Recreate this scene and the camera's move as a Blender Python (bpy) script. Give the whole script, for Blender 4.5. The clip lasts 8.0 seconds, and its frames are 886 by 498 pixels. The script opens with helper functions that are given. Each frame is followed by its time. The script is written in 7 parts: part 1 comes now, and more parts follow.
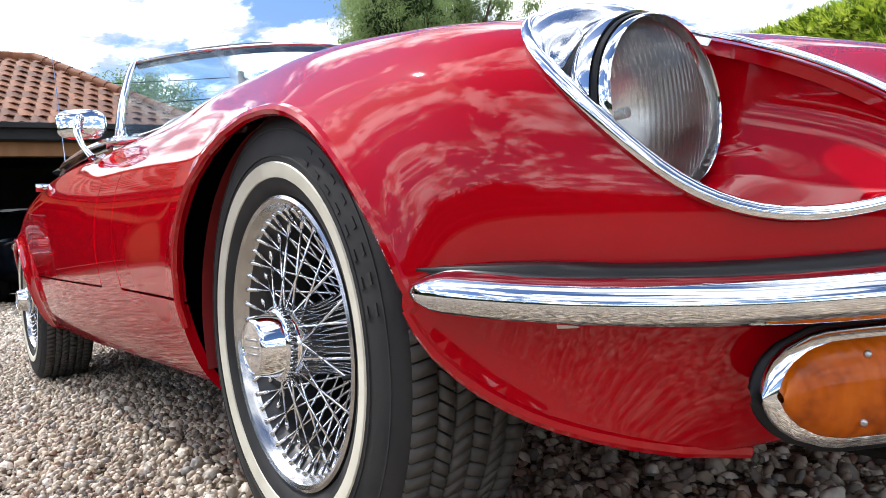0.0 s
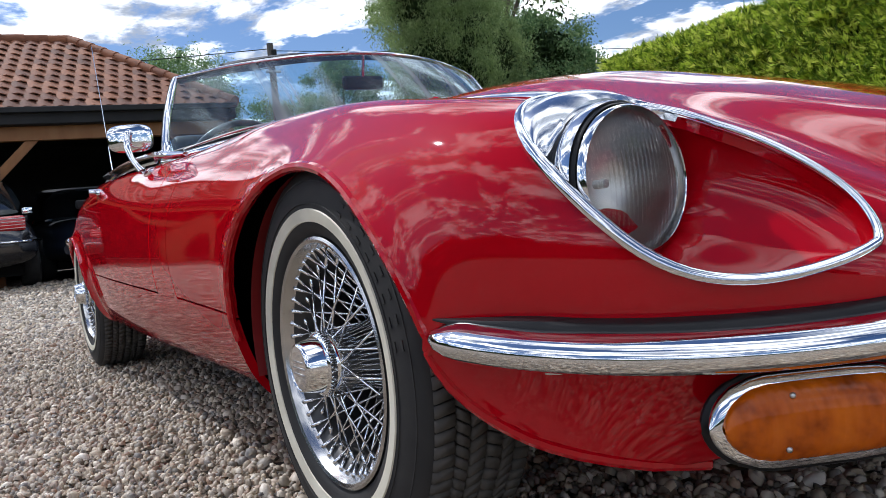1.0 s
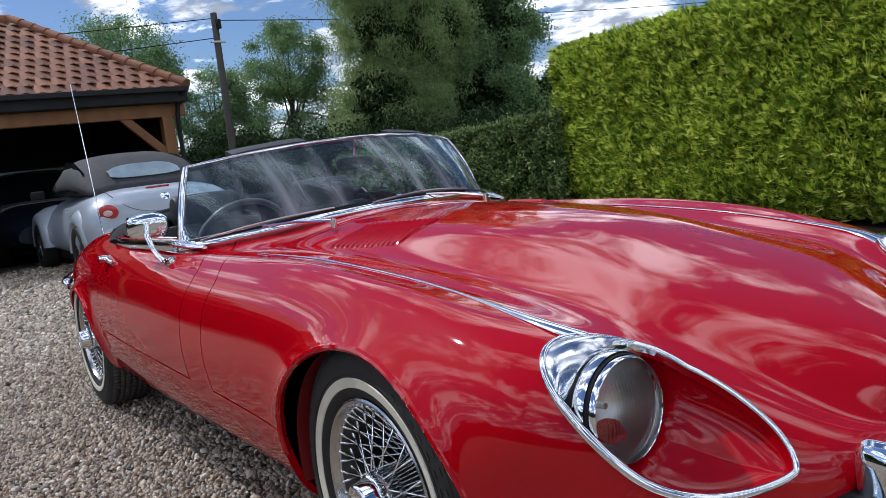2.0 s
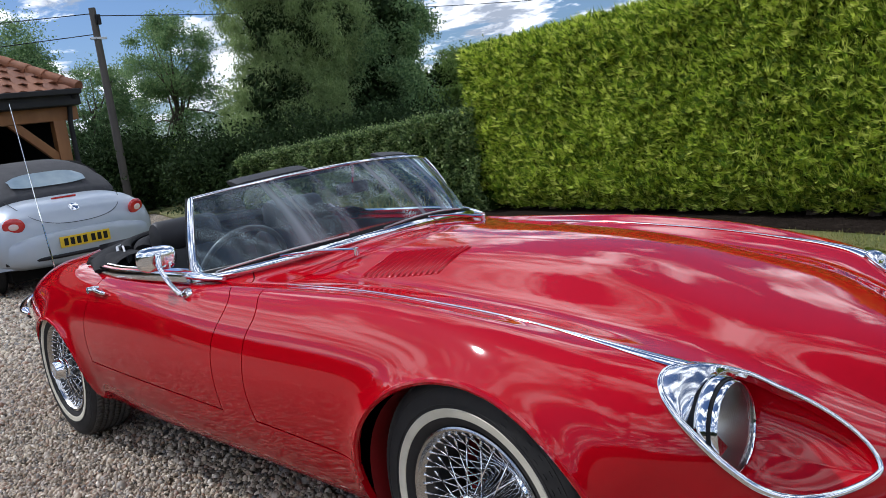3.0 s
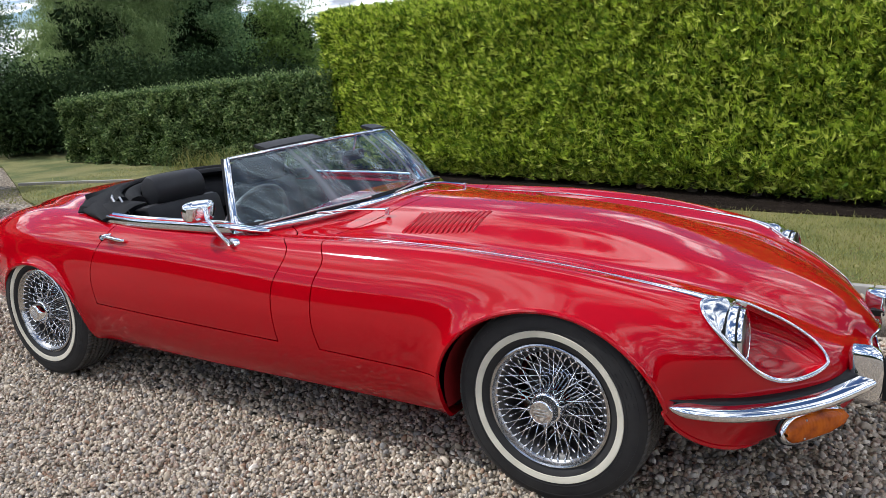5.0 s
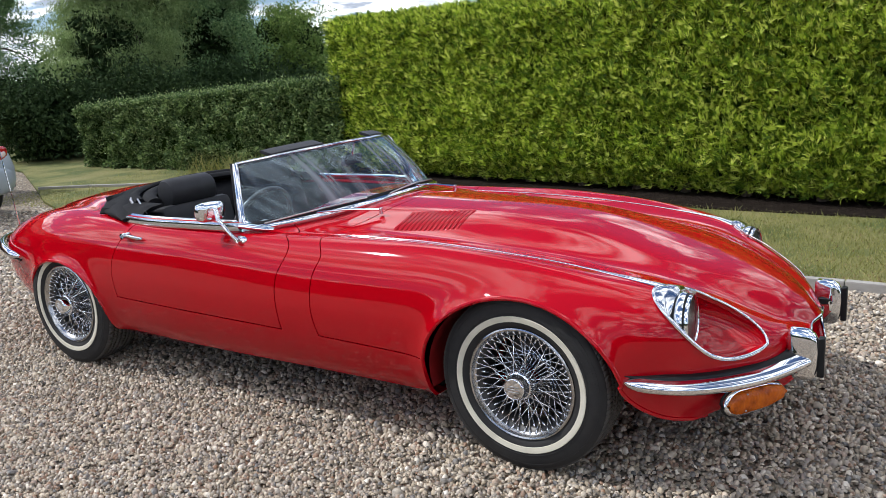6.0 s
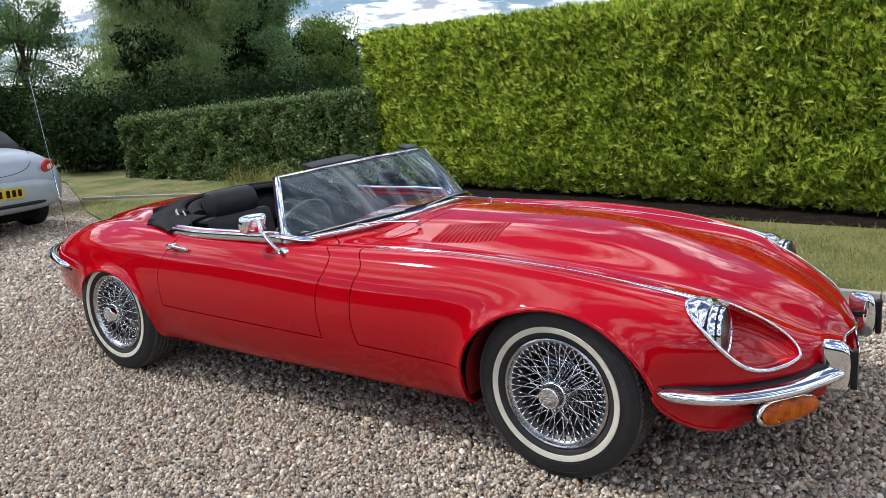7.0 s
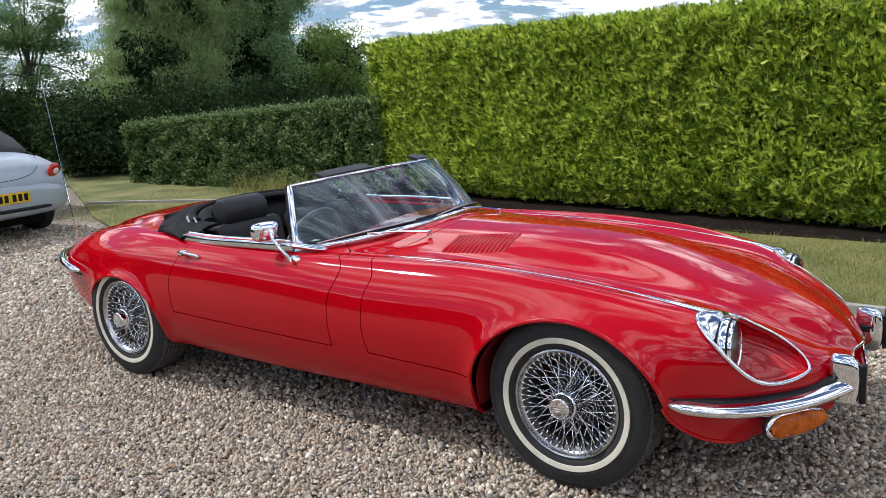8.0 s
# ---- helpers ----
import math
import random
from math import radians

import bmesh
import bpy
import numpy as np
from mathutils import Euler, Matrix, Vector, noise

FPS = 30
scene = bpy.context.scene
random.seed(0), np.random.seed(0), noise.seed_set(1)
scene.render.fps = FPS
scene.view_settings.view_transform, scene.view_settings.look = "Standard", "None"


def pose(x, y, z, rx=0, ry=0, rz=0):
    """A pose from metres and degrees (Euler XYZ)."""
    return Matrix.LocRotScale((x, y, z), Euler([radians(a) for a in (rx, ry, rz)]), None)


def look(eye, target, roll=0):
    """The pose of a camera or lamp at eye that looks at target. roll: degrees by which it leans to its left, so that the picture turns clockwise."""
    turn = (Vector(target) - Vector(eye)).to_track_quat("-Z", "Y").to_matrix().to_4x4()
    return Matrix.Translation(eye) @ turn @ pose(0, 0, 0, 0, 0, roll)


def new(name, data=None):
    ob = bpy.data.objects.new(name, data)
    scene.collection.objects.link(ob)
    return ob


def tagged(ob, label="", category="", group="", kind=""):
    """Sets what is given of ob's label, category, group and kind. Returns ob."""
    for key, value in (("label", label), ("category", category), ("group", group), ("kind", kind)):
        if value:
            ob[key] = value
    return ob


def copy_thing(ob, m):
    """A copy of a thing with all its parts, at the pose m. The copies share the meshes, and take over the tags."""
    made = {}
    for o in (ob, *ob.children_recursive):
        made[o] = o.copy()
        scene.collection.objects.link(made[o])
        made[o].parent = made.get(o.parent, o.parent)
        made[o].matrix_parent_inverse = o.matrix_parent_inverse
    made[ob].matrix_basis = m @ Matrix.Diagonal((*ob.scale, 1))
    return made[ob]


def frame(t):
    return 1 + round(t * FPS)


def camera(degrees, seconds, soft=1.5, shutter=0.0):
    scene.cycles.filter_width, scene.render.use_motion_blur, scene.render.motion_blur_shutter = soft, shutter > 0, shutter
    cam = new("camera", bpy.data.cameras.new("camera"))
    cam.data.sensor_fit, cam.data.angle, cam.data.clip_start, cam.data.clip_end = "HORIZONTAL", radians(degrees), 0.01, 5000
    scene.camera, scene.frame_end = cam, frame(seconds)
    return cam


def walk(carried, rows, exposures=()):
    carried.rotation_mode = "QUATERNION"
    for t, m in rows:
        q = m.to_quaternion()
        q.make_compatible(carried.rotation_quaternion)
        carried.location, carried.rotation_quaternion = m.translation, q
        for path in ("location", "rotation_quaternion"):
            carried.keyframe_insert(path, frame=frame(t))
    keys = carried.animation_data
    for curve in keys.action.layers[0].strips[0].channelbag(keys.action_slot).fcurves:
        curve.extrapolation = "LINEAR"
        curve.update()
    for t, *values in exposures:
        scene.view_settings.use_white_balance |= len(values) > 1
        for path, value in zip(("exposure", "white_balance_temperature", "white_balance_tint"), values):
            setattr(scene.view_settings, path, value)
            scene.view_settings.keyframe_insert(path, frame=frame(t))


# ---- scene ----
cam = camera(56.4, 8.0, 0.8)
PATH = [
    (0, (1.092, -1.223, 0.46), (-0.573, -0.115, 0.437), -3.9),
    (0.5, (1.189, -1.301, 0.546), (-0.51, -0.247, 0.487), -5.0),
    (1, (1.253, -1.286, 0.571), (-0.457, -0.255, 0.46), -5.6),
    (1.5, (1.434, -1.376, 0.776), (-0.258, -0.324, 0.596), -6.0),
    (1.7, (1.468, -1.448, 0.896), (-0.204, -0.372, 0.685), -6.2),
    (2.8, (1.34, -1.832, 1.183), (-0.171, -0.559, 0.871), -7.9),
    (3, (1.297, -1.956, 1.215), (-0.158, -0.618, 0.91), -7.8),
    (3.5, (1.168, -2.24, 1.316), (-0.051, -0.691, 0.98), -8.0),
    (4, (0.997, -2.485, 1.354), (-0.212, -0.939, 0.971), -6.0),
    (4.5, (0.953, -2.693, 1.388), (-0.171, -1.099, 0.945), -3.8),
    (4.7, (0.97, -2.815, 1.408), (-0.075, -1.172, 0.951), -3.3),
    (5.8, (1.277, -3.152, 1.45), (0.22, -1.517, 0.993), -3.7),
    (6, (1.297, -3.172, 1.464), (0.224, -1.545, 1.014), -3.7),
    (6.5, (1.312, -3.242, 1.48), (0.204, -1.636, 1.042), -3.9),
    (7, (1.328, -3.246, 1.491), (0.188, -1.657, 1.069), -4.0),
    (7.5, (1.324, -3.253, 1.511), (0.169, -1.671, 1.105), -3.9),
    (8, (1.305, -3.296, 1.509), (0.165, -1.703, 1.106), -3.3),
]
walk(cam, [(t, look(eye, target, roll)) for t, eye, target, roll in PATH],
     [(0.0, 0.24, 6150, 10), (0.5, -0.32, 6000, 10), (1.0, -0.46, 5900, 11), (1.5, -0.72, 5800, 11), (3.0, -0.56, 5850, 11), (4.0, -0.40, 5950, 10), (6.0, -0.28, 6050, 10), (8.0, -0.28, 6050, 10)])

# ---- light ----
SUN_TO = Vector((-0.61, -0.24, 0.76)).normalized()
world = bpy.data.worlds.new("sky")
scene.world = world
world.use_nodes = True


def sky_world(wn, wl):
    wn.clear()
    out = wn.new("ShaderNodeOutputWorld")
    bg = wn.new("ShaderNodeBackground")
    bg.inputs["Strength"].default_value = 0.068
    sky = wn.new("ShaderNodeTexSky")
    sky.sky_type, sky.sun_disc = "NISHITA", False
    sky.sun_elevation = math.asin(SUN_TO.z)
    sky.sun_rotation = math.atan2(SUN_TO.x, SUN_TO.y)
    sky.air_density, sky.dust_density, sky.ozone_density = 1.0, 0.6, 1.5
    geo = wn.new("ShaderNodeTexCoord")
    sep = wn.new("ShaderNodeSeparateXYZ")
    wl.new(geo.outputs["Generated"], sep.inputs[0])

    def mth(op, a, b):
        m = wn.new("ShaderNodeMath")
        m.operation = op
        for i, v in enumerate((a, b)):
            if isinstance(v, (int, float)):
                m.inputs[i].default_value = v
            else:
                wl.new(v, m.inputs[i])
        return m.outputs[0]

    zz = mth("ADD", mth("MAXIMUM", sep.outputs[2], 0.0), 0.16)
    comb = wn.new("ShaderNodeCombineXYZ")
    wl.new(mth("ADD", mth("DIVIDE", sep.outputs[0], zz), -2.2), comb.inputs[0])
    wl.new(mth("ADD", mth("DIVIDE", sep.outputs[1], zz), 5.1), comb.inputs[1])

    def cloud(scale, detail, lo, hi, rough=0.55):
        n = wn.new("ShaderNodeTexNoise")
        n.inputs["Scale"].default_value = scale
        n.inputs["Detail"].default_value = detail
        n.inputs["Roughness"].default_value = rough
        n.inputs["Distortion"].default_value = 0.25
        wl.new(comb.outputs[0], n.inputs["Vector"])
        r = wn.new("ShaderNodeMapRange")
        r.interpolation_type = "SMOOTHSTEP"
        r.inputs["From Min"].default_value, r.inputs["From Max"].default_value = lo, hi
        wl.new(n.outputs["Fac"], r.inputs["Value"])
        return r.outputs["Result"]

    mask = cloud(1.45, 13, 0.468, 0.54, 0.62)
    body = cloud(3.6, 9, 0.40, 0.62, 0.62)
    shade = wn.new("ShaderNodeMix")
    shade.data_type = "RGBA"
    wl.new(body, shade.inputs["Factor"])
    shade.inputs["A"].default_value = (10.0, 10.8, 12.2, 1)
    shade.inputs["B"].default_value = (52.0, 51.0, 50.0, 1)
    mix = wn.new("ShaderNodeMix")
    mix.data_type = "RGBA"
    wl.new(mask, mix.inputs["Factor"])
    clear = wn.new("ShaderNodeMix")
    clear.data_type, clear.blend_type = "RGBA", "MULTIPLY"
    clear.inputs["Factor"].default_value = 1.0
    clear.inputs["B"].default_value = (1.35, 1.55, 1.9, 1)
    wl.new(sky.outputs[0], clear.inputs["A"])
    wl.new(clear.outputs["Result"], mix.inputs["A"])
    wl.new(shade.outputs["Result"], mix.inputs["B"])
    wl.new(mix.outputs["Result"], bg.inputs["Color"])
    wl.new(bg.outputs[0], out.inputs[0])


sky_world(world.node_tree.nodes, world.node_tree.links)
sun = new("sun", bpy.data.lights.new("sun", "SUN"))
sun.data.energy, sun.data.angle, sun.data.color = 4.0, radians(1.0), (1.0, 0.96, 0.90)
sun.matrix_world = look(SUN_TO * 30, (0, 0, 0))

# ---- materials ----
def nodes_of(name):
    m = bpy.data.materials.new(name)
    m.use_nodes = True
    return m, m.node_tree.nodes, m.node_tree.links, m.node_tree.nodes["Principled BSDF"]


def ramp_of(n, stops):
    r = n.new("ShaderNodeValToRGB")
    while len(r.color_ramp.elements) < len(stops):
        r.color_ramp.elements.new(0.5)
    for e, (p, c) in zip(r.color_ramp.elements, stops):
        e.position, e.color = p, (*c, 1)
    return r


def surface(name, stops, rough=0.5, metal=0.0, scale=20.0, detail=4, bump=0.0, bump_scale=None, bump_dist=0.002, island=0.0, obrand=0.0,
            coat=0.0, trans=0.0, sheen=0.0, rough_var=0.1, stretch=(1, 1, 1), spec=None):
    """A noise-mottled surface: colour stops over noise, roughness that varies, fine relief."""
    m, n, l, b = nodes_of(name)
    tc = n.new("ShaderNodeTexCoord")
    mp = n.new("ShaderNodeMapping")
    mp.inputs["Scale"].default_value = stretch
    l.new(tc.outputs["Object"], mp.inputs["Vector"])
    t = n.new("ShaderNodeTexNoise")
    t.inputs["Scale"].default_value, t.inputs["Detail"].default_value = scale, detail
    l.new(mp.outputs[0], t.inputs["Vector"])
    fac = t.outputs["Fac"]
    rnd = None
    if island or obrand:
        if island:
            g = n.new("ShaderNodeNewGeometry")
            rnd = g.outputs["Random Per Island"]
        else:
            g = n.new("ShaderNodeObjectInfo")
            rnd = g.outputs["Random"]
        k = n.new("ShaderNodeMix")
        k.inputs[0].default_value = island or obrand
        l.new(fac, k.inputs[2])
        l.new(rnd, k.inputs[3])
        fac = k.outputs[0]
    r = ramp_of(n, stops)
    l.new(fac, r.inputs[0])
    l.new(r.outputs[0], b.inputs["Base Color"])
    if rough_var:
        q = n.new("ShaderNodeMapRange")
        q.inputs["To Min"].default_value, q.inputs["To Max"].default_value = max(rough - rough_var, 0.02), min(rough + rough_var, 1)
        t2 = n.new("ShaderNodeTexNoise")
        t2.inputs["Scale"].default_value = scale * 0.31
        l.new(mp.outputs[0], t2.inputs["Vector"])
        l.new(t2.outputs["Fac"], q.inputs["Value"])
        l.new(q.outputs[0], b.inputs["Roughness"])
    else:
        b.inputs["Roughness"].default_value = rough
    b.inputs["Metallic"].default_value = metal
    b.inputs["Coat Weight"].default_value = coat
    b.inputs["Coat Roughness"].default_value = 0.03
    b.inputs["Sheen Weight"].default_value = sheen
    if spec is not None:
        b.inputs["Specular IOR Level"].default_value = spec
    if bump:
        t3 = n.new("ShaderNodeTexNoise")
        t3.inputs["Scale"].default_value, t3.inputs["Detail"].default_value = bump_scale or scale * 3, 5
        l.new(mp.outputs[0], t3.inputs["Vector"])
        bp = n.new("ShaderNodeBump")
        bp.inputs["Strength"].default_value, bp.inputs["Distance"].default_value = bump, bump_dist
        l.new(t3.outputs["Fac"], bp.inputs["Height"])
        l.new(bp.outputs[0], b.inputs["Normal"])
    if trans:
        out = n["Material Output"]
        tr = n.new("ShaderNodeBsdfTranslucent")
        l.new(r.outputs[0], tr.inputs["Color"])
        mx = n.new("ShaderNodeMixShader")
        mx.inputs[0].default_value = trans
        l.new(b.outputs[0], mx.inputs[1])
        l.new(tr.outputs[0], mx.inputs[2])
        l.new(mx.outputs[0], out.inputs[0])
    return m


def glass_mat(name, tint=(1, 1, 1), amount=0.9, rough=0.0, ior=1.5, gloss=(1.0, 1.0, 1.0)):
    """A thin pane: mostly see-through, mirror-like at a glance."""
    m, n, l, b = nodes_of(name)
    out = n["Material Output"]
    tr = n.new("ShaderNodeBsdfTransparent")
    tr.inputs[0].default_value = (*[c * amount for c in tint], 1)
    gl = n.new("ShaderNodeBsdfGlossy")
    gl.inputs["Roughness"].default_value = rough
    gl.inputs["Color"].default_value = (*gloss, 1)
    fr = n.new("ShaderNodeFresnel")
    fr.inputs[0].default_value = ior
    mx = n.new("ShaderNodeMixShader")
    l.new(fr.outputs[0], mx.inputs[0])
    l.new(tr.outputs[0], mx.inputs[1])
    l.new(gl.outputs[0], mx.inputs[2])
    l.new(mx.outputs[0], out.inputs[0])
    return m


RED = surface("red_paint", [(0.0, (0.385, 0.0004, 0.005)), (1.0, (0.445, 0.0006, 0.007))], 0.6, 0, 3.0, 3, coat=1.0, rough_var=0.04, spec=0.0)
RED.node_tree.nodes["Principled BSDF"].inputs["Coat Roughness"].default_value = 0.012
RED.node_tree.nodes["Principled BSDF"].inputs["Coat IOR"].default_value = 1.46


def road_dust(m, low, high, haze):
    """Fine road dust that dulls the lacquer towards the sills."""
    n, l = m.node_tree.nodes, m.node_tree.links
    tc, sp, q = n.new("ShaderNodeTexCoord"), n.new("ShaderNodeSeparateXYZ"), n.new("ShaderNodeMapRange")
    q.inputs["From Min"].default_value, q.inputs["From Max"].default_value = low, high
    q.inputs["To Min"].default_value, q.inputs["To Max"].default_value = haze, 0.03
    l.new(tc.outputs["Object"], sp.inputs[0])
    l.new(sp.outputs["Z"], q.inputs["Value"])
    l.new(q.outputs[0], n["Principled BSDF"].inputs["Coat Roughness"])


road_dust(RED, 0.20, 0.40, 0.08)
CHROME = surface("chrome", [(0.0, (0.72, 0.73, 0.75)), (1.0, (0.86, 0.87, 0.88))], 0.05, 1, 14, 4, 0.0, 60, 0.0005, rough_var=0.03)
SOFTCHROME = surface("aged_chrome", [(0.0, (0.66, 0.67, 0.69)), (1.0, (0.80, 0.81, 0.82))], 0.13, 1, 14, 4, rough_var=0.03)
STEEL = surface("brushed_steel", [(0.0, (0.42, 0.42, 0.43)), (1.0, (0.62, 0.62, 0.62))], 0.3, 1, 40, 4, 0.1, 200, 0.0005)
RUBBER = surface("tyre_rubber", [(0.0, (0.018, 0.018, 0.019)), (1.0, (0.042, 0.040, 0.038))], 0.66, 0, 25, 5, 0.25, 400, 0.0006, spec=0.22)
# Tread paler than the tyre: light bounced off the gravel, put into its colour.
TREAD = surface("bounce_pale_tread_rubber", [(0.0, (0.045, 0.043, 0.041)), (1.0, (0.115, 0.106, 0.096))], 0.75, 0, 30, 5, 0.25, 300, 0.0008, spec=0.2)
INNERRED = surface("dirty_red_inner_wing", [(0.0, (0.05, 0.004, 0.004)), (0.5, (0.17, 0.006, 0.007)), (1.0, (0.24, 0.008, 0.010))], 0.55, 0, 7, 5, 0.2, 60, 0.002, spec=0.3)
WHITEWALL = surface("whitewall", [(0.0, (0.50, 0.46, 0.36)), (0.5, (0.66, 0.62, 0.50)), (1.0, (0.74, 0.70, 0.60))], 0.6, 0, 18, 5, 0.1, 200, 0.0004)
BLACKTRIM = surface("black_rubber_trim", [(0.0, (0.006, 0.006, 0.007)), (1.0, (0.013, 0.013, 0.014))], 0.38, 0, 30, 4, 0.1, 300, 0.0004, spec=0.25)
LEATHER = surface("black_leather", [(0.0, (0.013, 0.013, 0.014)), (1.0, (0.030, 0.030, 0.033))], 0.5, 0, 14, 5, 0.35, 260, 0.001, spec=0.35)
CLOTH = surface("black_hood_cloth", [(0.0, (0.004, 0.004, 0.005)), (1.0, (0.013, 0.013, 0.014))], 0.8, 0, 12, 5, 0.4, 500, 0.001, spec=0.2)
UNDER = surface("black_underseal", [(0.0, (0.008, 0.008, 0.008)), (1.0, (0.016, 0.015, 0.014))], 0.85, 0, 9, 5, 0.5, 60, 0.004, spec=0.1)
AMBER = surface("amber_lens", [(0.3, (0.24, 0.040, 0.0003)), (0.45, (0.44, 0.082, 0.0005)), (0.7, (0.58, 0.125, 0.001))], 0.25, 0, 30, 3, 0, rough_var=0.05, coat=0.3, spec=0.15)


# The reflected sky's blue is put into the gloss colour.
SCREEN = glass_mat("windscreen_glass", (0.76, 0.94, 1.0), 0.86, 0.0, 1.5, (0.74, 0.90, 1.0))


def dust_and_reflection(m):
    """Wiped dust and painted sky reflection on a pane: pale slanting smears, thicker in places."""
    n, l = m.node_tree.nodes, m.node_tree.links
    out = n["Material Output"]
    clean = out.inputs[0].links[0].from_socket
    tc, mp, t, q = n.new("ShaderNodeTexCoord"), n.new("ShaderNodeMapping"), n.new("ShaderNodeTexNoise"), n.new("ShaderNodeMapRange")
    mp.inputs["Rotation"].default_value = (radians(28), 0, 0)
    mp.inputs["Scale"].default_value = (0.3, 10.0, 0.8)
    t.inputs["Scale"].default_value, t.inputs["Detail"].default_value, t.inputs["Distortion"].default_value = 1.6, 1.5, 0.3
    q.inputs["From Min"].default_value, q.inputs["From Max"].default_value = 0.47, 0.72
    q.inputs["To Min"].default_value, q.inputs["To Max"].default_value = 0.05, 0.46
    l.new(tc.outputs["Object"], mp.inputs["Vector"])
    l.new(mp.outputs[0], t.inputs["Vector"])
    l.new(t.outputs["Fac"], q.inputs["Value"])
    d, tr, two, mx = n.new("ShaderNodeBsdfDiffuse"), n.new("ShaderNodeBsdfTranslucent"), n.new("ShaderNodeMixShader"), n.new("ShaderNodeMixShader")
    d.inputs[0].default_value = tr.inputs[0].default_value = (0.66, 0.76, 0.82, 1)
    l.new(d.outputs[0], two.inputs[1])
    l.new(tr.outputs[0], two.inputs[2])
    l.new(q.outputs[0], mx.inputs[0])
    l.new(clean, mx.inputs[1])
    l.new(two.outputs[0], mx.inputs[2])
    l.new(mx.outputs[0], out.inputs[0])


dust_and_reflection(SCREEN)
MIRROR = surface("mirror", [(0.0, (0.85, 0.86, 0.87)), (1.0, (0.88, 0.88, 0.88))], 0.02, 1, 5, 2, rough_var=0.0)


def ribs(m, axis, scale, depth):
    """Fine moulded ribs across a lens."""
    n, l = m.node_tree.nodes, m.node_tree.links
    b = n["Principled BSDF"]
    tc, wv, bp = n.new("ShaderNodeTexCoord"), n.new("ShaderNodeTexWave"), n.new("ShaderNodeBump")
    wv.bands_direction = axis
    wv.inputs["Scale"].default_value = scale
    bp.inputs["Strength"].default_value, bp.inputs["Distance"].default_value = 0.6, depth
    l.new(tc.outputs["Object"], wv.inputs["Vector"])
    l.new(wv.outputs["Fac"], bp.inputs["Height"])
    l.new(bp.outputs[0], b.inputs["Normal"])


ribs(AMBER, "Y", 36.0, 0.0016)

# ---- mesh helpers ----
def thing(name, label, category, m=None, group="", kind=""):
    ob = new(name)
    ob.empty_display_size = 0.1
    if m is not None:
        ob.matrix_world = m
    return tagged(ob, label, category, group, kind)


def part(name, bm, material, parent=None, label="", smooth=True, angle=40):
    """Links a bmesh as one mesh object under a thing or a part."""
    me = bpy.data.meshes.new(name)
    bm.to_mesh(me)
    bm.free()
    if smooth:
        me.polygons.foreach_set("use_smooth", [True] * len(me.polygons))
        me.set_sharp_from_angle(angle=radians(angle))
    me.materials.append(material)
    ob = new(name, me)
    ob.parent = parent
    if label:
        ob["label"] = label
    return ob


def shared(name, me, parent, m):
    """One more object on a mesh that exists."""
    ob = new(name, me)
    ob.parent = parent
    ob.matrix_basis = m
    return ob


def raw_mesh(name, verts, faces, material, parent=None, smooth=False):
    """A mesh from numpy arrays; faces all have the same number of corners."""
    me = bpy.data.meshes.new(name)
    verts, faces = np.asarray(verts, np.float32), np.asarray(faces, np.int32)
    me.vertices.add(len(verts))
    me.vertices.foreach_set("co", verts.ravel())
    k = faces.shape[1]
    me.loops.add(faces.size)
    me.loops.foreach_set("vertex_index", faces.ravel())
    me.polygons.add(len(faces))
    me.polygons.foreach_set("loop_start", np.arange(0, faces.size, k, dtype=np.int32))
    if smooth:
        me.polygons.foreach_set("use_smooth", np.ones(len(faces), bool))
    me.update(calc_edges=True)
    me.materials.append(material)
    ob = new(name, me)
    ob.parent = parent
    return ob


def box(bm, size, at=(0, 0, 0), bevel=0.0, segs=2, m=None):
    m = m if m is not None else Matrix.Identity(4)
    r = bmesh.ops.create_cube(bm, size=1.0, matrix=m @ Matrix.Translation(at) @ Matrix.Diagonal((*size, 1)))
    if bevel:
        es = list({e for v in r["verts"] for e in v.link_edges})
        bmesh.ops.bevel(bm, geom=es, offset=bevel, segments=segs, affect="EDGES", profile=0.7)
    return bm


def lathe(bm, profile, axis="y", seg=48, m=None, closed=False):
    """Turns a list of (radius, along) about an axis."""
    m = m if m is not None else Matrix.Identity(4)
    rings = []
    for r, a in profile:
        ring = []
        for i in range(seg):
            w = 2 * math.pi * i / seg
            c, s = r * math.cos(w), r * math.sin(w)
            p = {"y": (c, a, s), "x": (a, c, s), "z": (c, s, a)}[axis]
            ring.append(bm.verts.new(m @ Vector(p)))
        rings.append(ring)
    pairs = list(zip(rings, rings[1:])) + ([(rings[-1], rings[0])] if closed else [])
    for a, b in pairs:
        for i in range(seg):
            j = (i + 1) % seg
            bm.faces.new((a[i], a[j], b[j], b[i]))
    if not closed:
        for ring, r in ((rings[0], profile[0][0]), (rings[-1], profile[-1][0])):
            if r < 1e-4:
                bmesh.ops.pointmerge(bm, verts=ring, merge_co=ring[0].co)
    return bm


